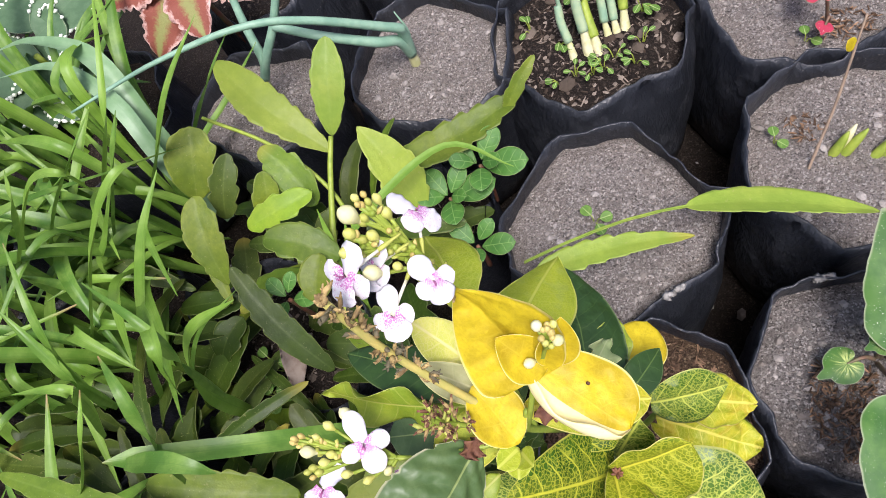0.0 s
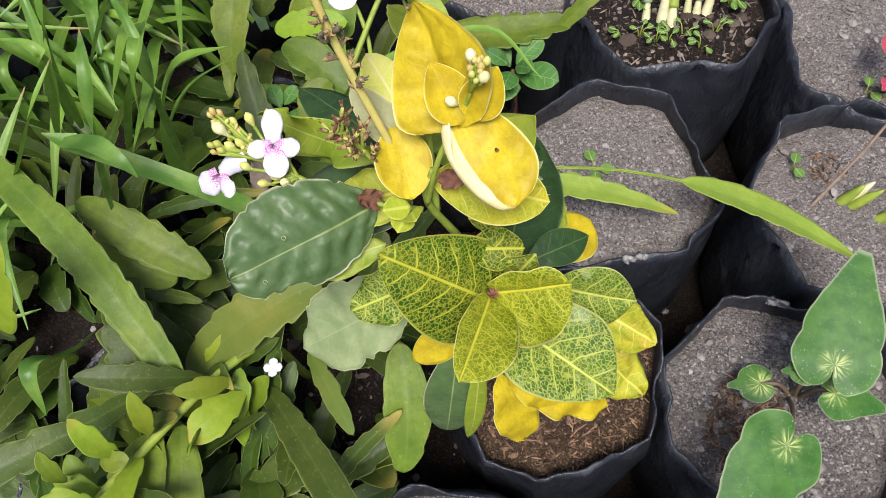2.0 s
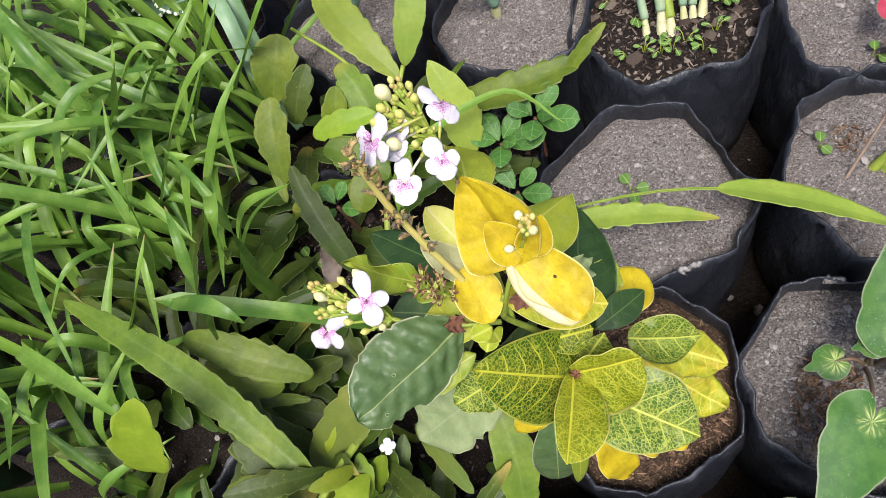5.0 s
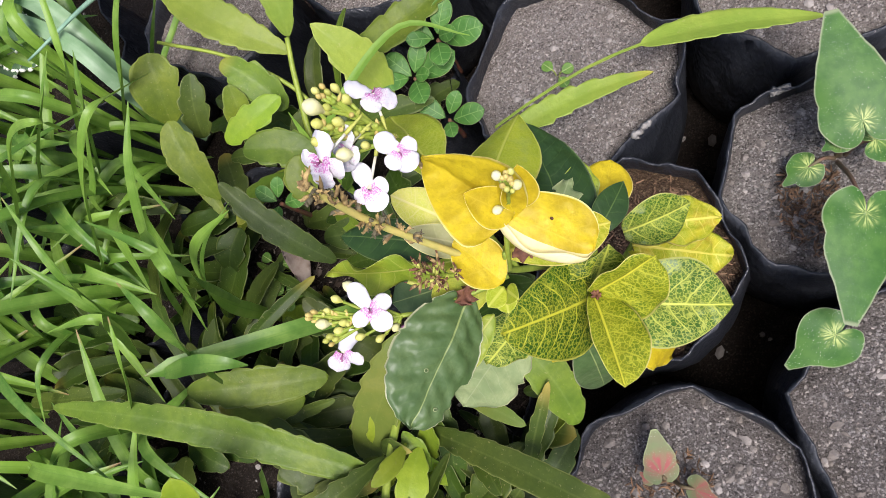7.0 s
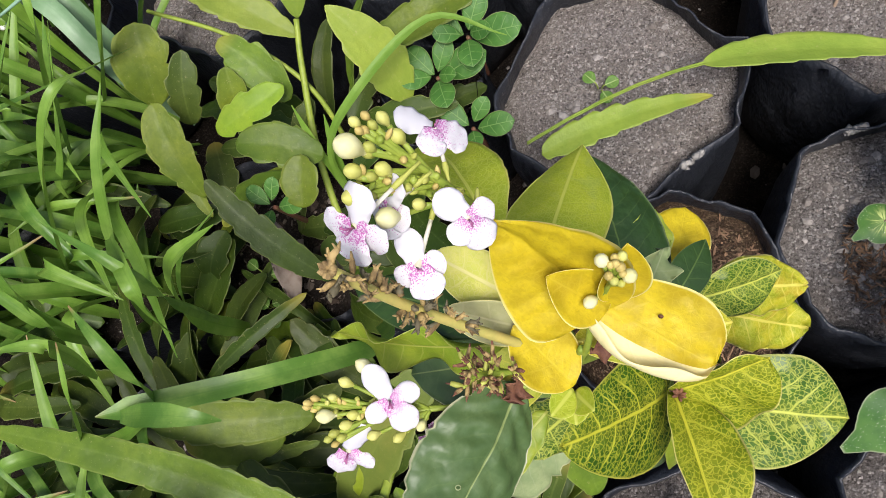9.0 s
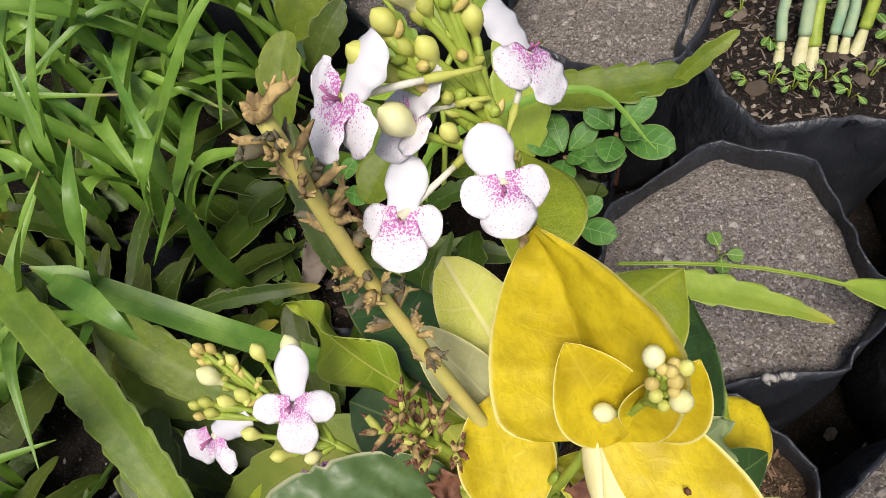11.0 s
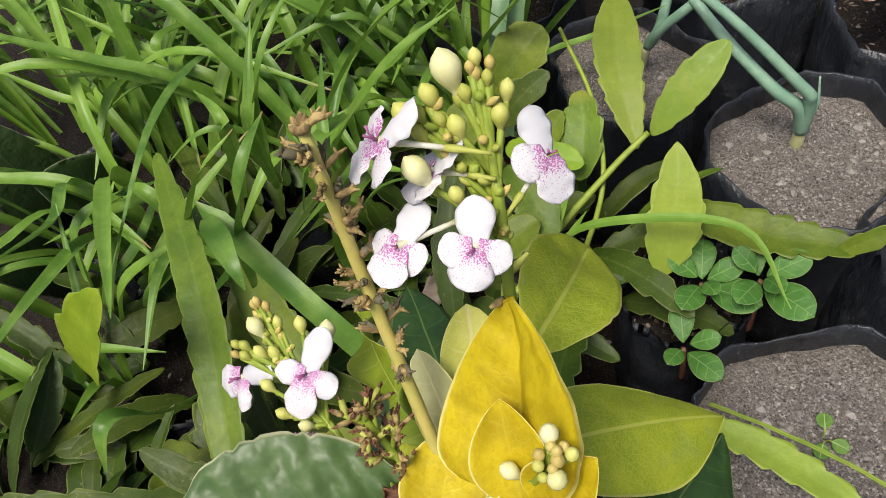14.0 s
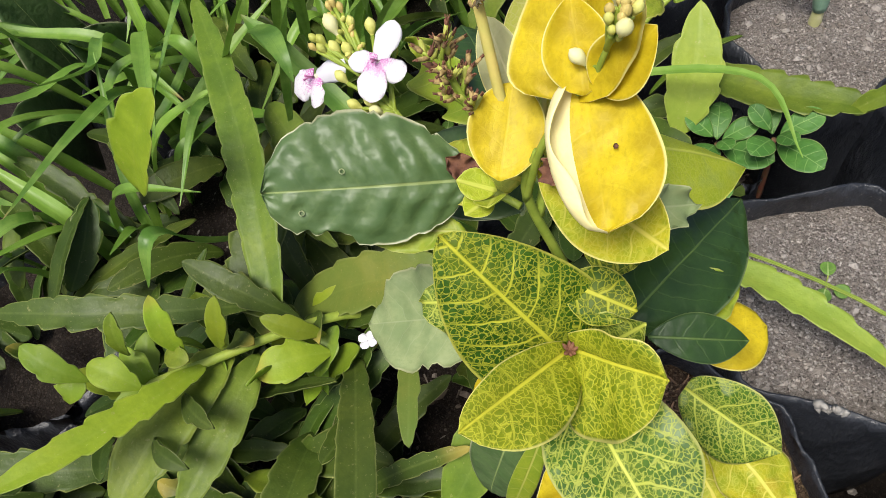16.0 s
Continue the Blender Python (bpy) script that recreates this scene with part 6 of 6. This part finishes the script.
# ---- caladiums ----
def caladium_material(name, green, dark, centre, reach, edge, vein_amt=0.9, shift=0.0):
    k = Nodes(name)
    u, v, _ = k.split(k.uv("leaf"))
    th, rr, _ = k.split(k.uv("form"))
    vec = k.join(u, v, k.math('MULTIPLY', k.random(), 13.0))
    r = k.math('SQRT', k.math('ADD', k.math('POWER', k.math('ABSOLUTE', k.math('SUBTRACT', u, shift)), 2.0), k.math('MULTIPLY', v, v)))
    col = k.mix(k.ramp(k.noise(vec, 0.7, 4.0), 0.35, 0.65), green, dark)
    rays = k.noise(k.join(k.math('MULTIPLY', th, 9.0), k.math('MULTIPLY', r, 0.5), k.math('MULTIPLY', k.random(), 13.0)), 1.6, 3.0, 0.6)
    near = k.math('SUBTRACT', 1.0, k.ramp(r, reach * 0.2, reach))
    f = k.math('MULTIPLY', near, k.math('ADD', 1.0 - vein_amt, k.math('MULTIPLY', k.ramp(rays, 0.46, 0.6), vein_amt)))
    col = k.mix(f, col, centre)
    specks = k.math('MULTIPLY', k.ramp(k.noise(vec, 9.0, 1.0), 0.69, 0.75), k.ramp(k.noise(vec, 0.6, 2.0), 0.38, 0.55))
    col = k.mix(specks, col, (0.65, 0.72, 0.55))
    col = k.mix(k.math('MULTIPLY', k.ramp(rr, 0.95, 0.99), 0.7), col, edge)
    k.bump(k.math('ADD', k.noise(vec, 1.5, 3.0), k.math('MULTIPLY', rays, 0.15)), 0.3, 0.001)
    return k.done(col, 0.48, spec=0.28, translucent=0.2)


M_CAL = caladium_material("caladium_green", (0.070, 0.170, 0.028), (0.040, 0.122, 0.020), (0.48, 0.56, 0.18), 1.4, (0.3, 0.33, 0.2))
M_CAL_PINK = caladium_material("caladium_pink", (0.17, 0.22, 0.10), (0.2, 0.2, 0.11), (0.36, 0.10, 0.10), 1.9, (0.3, 0.36, 0.18), 0.55, 1.1)
M_CAL_RED = caladium_material("caladium_magenta", (0.40, 0.03, 0.06), (0.30, 0.02, 0.05), (0.46, 0.05, 0.09), 3.0, (0.12, 0.25, 0.08), 0.3)
M_PETIOLE = plain("petiole_brown", (0.16, 0.09, 0.06), (0.12, 0.10, 0.05), 100.0, 0.6, 0.2)


def heart(parent, attach, tip, width, face, material, label="", bend=0.08, cup=0.0, seed=0):
    """A heart-shaped leaf that hangs on its stalk near the notch."""
    attach, tip = Vector(attach), Vector(tip)
    L = (tip - attach).length
    x, y, z = axes(tip - attach, face)
    bm = bmesh.new()
    uv1, uv2 = bm.loops.layers.uv.new("leaf"), bm.loops.layers.uv.new("form")
    seg, rings = 56, 9
    W = width / 2

    def outline(a):
        a = abs(a)
        keys = ((0, L), (0.06, L * 0.86), (0.14, max(W, L * 0.74)), (0.28, max(W * 1.08, L * 0.60)), (0.50, max(W * 1.10, L * 0.48)), (0.95, W * 1.05), (1.5, W * 0.98), (2.1, W * 0.84), (2.6, W * 0.74), (2.9, W * 0.5), (3.15, W * 0.20))
        for (a0, r0), (a1, r1) in zip(keys, keys[1:]):
            if a <= a1:
                t = (a - a0) / (a1 - a0)
                return r0 + (r1 - r0) * t
        return keys[-1][1]

    data, rows = {}, []
    for i in range(rings + 1):
        f = i / rings
        row = []
        for k in range(seg):
            a = -math.pi + (k + 0.5) / seg * 2 * math.pi
            r = outline(a) * f * (1 + 0.008 * math.sin(9 * a + seed) * f)
            px, py = r * math.cos(a), r * math.sin(a)
            pz = -bend * L * (px / L) ** 2 + cup * abs(py) + 0.03 * W * math.sin(5 * a + seed) * f * f - 0.10 * py * py / W
            v = bm.verts.new(attach + x * px + y * py + z * pz)
            data[v] = (px * 100, py * 100, a / math.pi, f)
            row.append(v)
        rows.append(row)
    for i in range(rings):
        for k in range(seg - 1):
            fc = bm.faces.new((rows[i][k], rows[i + 1][k], rows[i + 1][k + 1], rows[i][k + 1]))
            for lp in fc.loops:
                lp[uv1].uv, lp[uv2].uv = data[lp.vert][:2], data[lp.vert][2:]
    bmesh.ops.remove_doubles(bm, verts=rows[0], dist=1e-6)
    return part("leaf", bm, material, parent, label)


def caladium(label, root, leaves, material, group="caladiums"):
    k = thing("caladium", label, "caladium", group)
    root = Vector(root)
    for i, (at, tip, w, face) in enumerate(leaves):
        at = Vector(at)
        stem(k, [root + Vector((0.002 * i, 0, -0.008)), root.lerp(at, 0.5) + Vector((0, 0, 0.012)), at - Vector((0, 0, 0.001))], 0.0022, 0.0012, M_PETIOLE, "petiole")
        heart(k, at, tip, w, face, material, seed=i)
    return k


caladium("green caladium with pale-rayed heart-shaped leaves in sandy soil", (0.243, 0.203, 0.203),
         [((0.2500, 0.2065, 0.2830), (0.2500, 0.3040, 0.3120), 0.062, (-0.1, -0.3, 1)), ((0.2270, 0.1345, 0.2930), (0.1900, 0.0460, 0.2900), 0.062, (0.2, -0.2, 1)),
          ((0.2150, 0.1950, 0.2290), (0.1885, 0.1845, 0.2260), 0.032, (0, 0, 1)), ((0.2360, 0.2010, 0.2720), (0.2170, 0.1950, 0.2660), 0.024, (0, 0, 1)), ((0.2620, 0.1960, 0.255), (0.3120, 0.2030, 0.240), 0.040, (0.1, -0.1, 1))], M_CAL)
caladium("green caladium seedling with one worn leaf", (0.215, 0.045, 0.203), [((0.1900, 0.0550, 0.2420), (0.1430, 0.0350, 0.2280), 0.052, (0.1, -0.2, 1))], M_CAL)
caladium("young caladium with pink-centred leaves in sandy soil", (0.035, -0.032, 0.203),
         [((0.032, -0.024, 0.236), (0.037, 0.017, 0.266), 0.030, (0.1, -0.5, 1)), ((0.054, -0.040, 0.232), (0.072, -0.052, 0.246), 0.026, (0.1, -0.4, 1)), ((0.022, -0.028, 0.225), (0.014, -0.018, 0.236), 0.014, (0, -0.5, 1))], M_CAL_PINK)
caladium("magenta caladium in sandy soil", (0.280, 0.535, 0.203), [((0.262, 0.532, 0.262), (0.266, 0.570, 0.278), 0.034, (-0.2, -0.4, 1)), ((0.270, 0.520, 0.225), (0.262, 0.505, 0.230), 0.018, (0, -0.3, 1))], M_CAL_RED)


# ---- seedlings, weeds and litter ----
M_WEED = leaf_material("weed_leaf", (0.13, 0.24, 0.04), (0.08, 0.17, 0.025), (0.3, 0.4, 0.14), 0.0, 0.3, None, 0.5, 0.3, trans=0.2)


def seedling(label, x, y, z, offs, size, material=M_WEED, ratio=0.92):
    k = thing("seedling", label, "seedling", "seedlings")
    for i, (dx, dy, dz) in enumerate(offs):
        p = Vector((x, y, z))
        q = p + Vector((dx, dy, dz))
        stem(k, [p - Vector((0, 0, 0.006)), p.lerp(q, 0.6) + Vector((0, 0, 0.002)), q], 0.0007, 0.0005, M_STALK, "stalk", n=3)
        d = Vector((dx, dy, 0.0)).normalized()
        leaf(k, q, q + d * size, size * ratio, (0.1, -0.2, 1), material, wide=0.55, power=0.5, cup=0.06, nl=9, nw=8, seed=i)
    return k


seedling("small round-leaved seedling in sandy soil", 0.034, 0.356, 0.204, ((-0.003, 0.004, 0.012), (0.002, -0.005, 0.010), (0.005, 0.001, 0.008)), 0.0125)
seedling("small green seedling near the bag's rim", 0.206, 0.414, 0.203, ((0.0, 0.002, 0.010), (0.002, -0.002, 0.008)), 0.011)
seedling("small red and green seedling", 0.255, 0.520, 0.203, ((0.0, 0.002, 0.010), (0.004, -0.003, 0.008)), 0.011)
for i, (x, y, n, s) in enumerate(((0.032, 0.532, 4, 0.008), (0.062, 0.535, 5, 0.009), (0.075, 0.545, 3, 0.007), (0.110, 0.668, 3, 0.013), (0.138, 0.655, 3, 0.013), (0.105, 0.557, 4, 0.008), (0.05, 0.53, 5, 0.008), (0.015, 0.525, 3, 0.008), (0.04, 0.63, 5, 0.014), (0.02, 0.575, 4, 0.011), (0.11, 0.60, 5, 0.012), (0.07, 0.63, 5, 0.013), (-0.01, 0.60, 3, 0.010), (0.095, 0.535, 4, 0.009))):
    r = random.Random(i)
    seedling("tiny green weed in dark soil", x, y, 0.198, [(r.uniform(-0.008, 0.008), r.uniform(-0.008, 0.008), r.uniform(0.006, 0.016)) for _ in range(n)], s, M_WEED, 0.62)
r = random.Random(77)
for i, (x, y, z) in enumerate(((-0.307, 0.237, 0.215), (-0.290, 0.246, 0.215), (-0.279, 0.221, 0.21), (-0.30, 0.222, 0.21))):
    seedling("low green weed in shaded dark soil", x, y, z - 0.02, [(r.uniform(-0.012, 0.012), r.uniform(-0.012, 0.012), r.uniform(0.012, 0.03)) for _ in range(4)], 0.013, M_WEED)

M_DRYLEAF = plain("dry_leaf", (0.22, 0.18, 0.145), (0.14, 0.10, 0.075), 60.0, 0.85, 0.5)
dl = thing("dry_leaf", "curled grey-brown dead leaf lying among pads", "dead leaf")
leaf(dl, (-0.266, 0.290, 0.245), (-0.262, 0.218, 0.215), 0.024, (0.4, -0.1, 0.9), M_DRYLEAF, wide=0.5, power=0.6, cup=0.3, wave=0.2, seed=3)
twig = thing("dry_twig", "dry seedling stem with one yellow leaf", "twig")
stem(twig, [(0.228, 0.379, 0.200), (0.240, 0.398, 0.232), (0.250, 0.415, 0.262), (0.262, 0.440, 0.305), (0.268, 0.452, 0.325)], 0.0016, 0.0009, plain("twig_tan", (0.30, 0.22, 0.15), (0.22, 0.16, 0.11), 120.0, 0.8, 0.3), "stem", knots=0.15)
leaf(twig, (0.261, 0.438, 0.300), (0.252, 0.436, 0.316), 0.012, (0.1, -0.6, 0.7), M_GOLD, "yellow leaf", wide=0.5, power=0.6, nl=8, nw=6)
wf = thing("fallen_flower", "small white flower dropped on the cactus pads", "flower")
for i in range(4):
    a = i * 1.57 + 0.4
    c = Vector((-0.138, 0.063, 0.292))
    leaf(wf, c, c + Vector((math.cos(a) * 0.0075, math.sin(a) * 0.0075, 0.001)), 0.007, (0, 0, 1), M_PETAL_PLAIN, name="petal", wide=0.6, power=0.5, nl=6, nw=4)

# ---- back row: coleus, succulent, dark leaves ----
def coleus_material():
    k = Nodes("coleus_leaf")
    u, v, _ = k.split(k.uv("leaf"))
    s, e, _ = k.split(k.uv("form"))
    vec = k.join(u, v, k.math('MULTIPLY', k.random(), 9.0))
    w = k.math('ADD', k.math('ABSOLUTE', e), k.math('MULTIPLY', k.math('SUBTRACT', k.noise(vec, 3.0, 3.0), 0.5), 0.5))
    col = k.mix(k.ramp(w, 0.10, 0.45), (0.26, 0.27, 0.09), (0.25, 0.075, 0.05))
    col = k.mix(k.ramp(w, 0.72, 0.98), col, (0.70, 0.46, 0.40))
    k.bump(k.noise(vec, 4.0, 3.0), 0.6, 0.002)
    return k.done(col, 0.6, spec=0.3, translucent=0.2)


M_COLEUS = coleus_material()
col = thing("coleus", "red coleus with toothed cream-edged leaves", "coleus")
stem(col, [(-0.36, 0.70, 0.0), (-0.37, 0.68, 0.2), (-0.375, 0.665, 0.33)], 0.004, 0.003, M_REDSTEM, "stem")
for i, (p, q, w) in enumerate((((-0.375, 0.665, 0.325), (-0.425, 0.600, 0.275), 0.060), ((-0.370, 0.66, 0.335), (-0.345, 0.585, 0.305), 0.055), ((-0.36, 0.67, 0.33), (-0.285, 0.625, 0.31), 0.050), ((-0.38, 0.67, 0.335), (-0.47, 0.65, 0.32), 0.055),
                               ((-0.375, 0.67, 0.35), (-0.40, 0.63, 0.36), 0.04), ((-0.37, 0.68, 0.34), (-0.33, 0.74, 0.32), 0.05))):
    leaf(col, p, q, w, (0.1, -0.5, 0.9), M_COLEUS, wide=0.42, power=0.75, crenate=0.28, teeth=9, nl=40, nw=10, bend=0.12, wave=0.05, seed=i)
col2 = thing("coleus", "coleus with pale toothed leaf tips", "coleus")
stem(col2, [(-0.13, 0.78, 0.0), (-0.13, 0.77, 0.2), (-0.135, 0.76, 0.32)], 0.004, 0.003, M_REDSTEM, "stem")
for i, (p, q) in enumerate((((-0.135, 0.76, 0.32), (-0.165, 0.690, 0.285)), ((-0.13, 0.76, 0.32), (-0.118, 0.705, 0.285)), ((-0.13, 0.77, 0.32), (-0.06, 0.77, 0.30)), ((-0.14, 0.77, 0.33), (-0.21, 0.77, 0.31)))):
    leaf(col2, p, q, 0.05, (0.1, -0.5, 0.9), M_COLEUS, wide=0.42, power=0.75, crenate=0.28, teeth=9, nl=40, nw=10, bend=0.12, seed=i + 9)
M_SUCC = leaf_material("succulent_leaf", (0.085, 0.150, 0.075), (0.060, 0.118, 0.055), (0.14, 0.2, 0.11), 0.0, 0.1, (0.2, 0.24, 0.15), 0.5, 0.4, mid=0.2, trans=0.05)
M_BEAD = plain("white_plantlet", (0.8, 0.82, 0.74), (0.7, 0.74, 0.6), 200.0, 0.6)
su = thing("succulent", "grey-green succulent with white beaded leaf edges", "succulent")
stem(su, [(-0.60, 0.66, 0.0), (-0.60, 0.65, 0.18), (-0.595, 0.64, 0.28)], 0.006, 0.004, M_STALK, "stem")
for i, (p, q, w) in enumerate((((-0.762, 0.698, 0.240), (-0.536, 0.600, 0.260), 0.085), ((-0.753, 0.774, 0.260), (-0.584, 0.706, 0.280), 0.075), ((-0.60, 0.65, 0.25), (-0.535, 0.575, 0.24), 0.085), ((-0.60, 0.65, 0.26), (-0.60, 0.56, 0.24), 0.08), ((-0.59, 0.66, 0.28), (-0.55, 0.665, 0.29), 0.07), ((-0.60, 0.67, 0.29), (-0.62, 0.74, 0.29), 0.09), ((-0.59, 0.66, 0.29), (-0.53, 0.73, 0.29), 0.075), ((-0.60, 0.65, 0.27), (-0.69, 0.63, 0.27), 0.08))):
    ob = leaf(su, p, q, w, (0.1, -0.3, 0.9), M_SUCC, wide=0.55, power=0.45, thick=0.003, cup=0.08, nl=18, nw=10, seed=i)
    p, q = Vector(p), Vector(q)
    xx, yy, zz = axes(q - p, (0.1, -0.3, 0.9))
    bm, rng = bmesh.new(), random.Random(i)
    for k in range(26):
        s = 0.2 + 0.8 * (k % 13) / 12.5
        f = max(0.02, math.sin(math.pi * min(1, s) ** (math.log(0.5) / math.log(0.55)))) ** 0.45
        sg = 1 if k < 13 else -1
        pebble(bm, p + (q - p) * s + yy * sg * f * w / 2 + zz * (0.08 * w * f + rng.uniform(-0.002, 0.002)), rng.uniform(0.002, 0.0042), rng, 0.9)
    tagged(part("plantlet_fringe", bm, M_BEAD, ob, "white beads along the edge"), kind="stuff")
big = thing("dark_leaf_plant", "broad dark blue-green leaves behind the grass", "plant")
for i, (p, q, w) in enumerate((((-0.74, 0.10, 0.06), (-0.60, 0.035, 0.30), 0.10), ((-0.76, 0.02, 0.06), (-0.70, 0.02, 0.34), 0.09), ((-0.74, -0.02, 0.06), (-0.58, -0.05, 0.28), 0.09))):
    leaf(big, p, q, w, (0.6, 0.1, 0.7), M_DARK, wide=0.5, power=0.6, bend=0.1, pucker=0.02, nl=18, nw=10, seed=i)

# stones and litter on the open ground
litter = bmesh.new()
rng = random.Random(4)
for _ in range(1500):
    x, y = rng.uniform(-0.5, 0.6), rng.uniform(-0.3, 1.3)
    pebble(litter, (x, y, 0.006), 0.0015 + 0.006 * rng.random() ** 3, rng)
tagged(part("gravel", litter, M_PEBBLE, smooth=False), "scattered grey pebbles on dark ground", "gravel", kind="stuff")

grow_bag(-0.135, 0.800, 0.105, 31, M_SOIL, "black plastic grow bag of dark soil in the back row", crumbs=200, crumb_mat=M_CHIP)
grow_bag(-0.350, 0.775, 0.105, 32, M_SOIL, "black plastic grow bag of dark soil in the back row", crumbs=200, crumb_mat=M_CHIP)
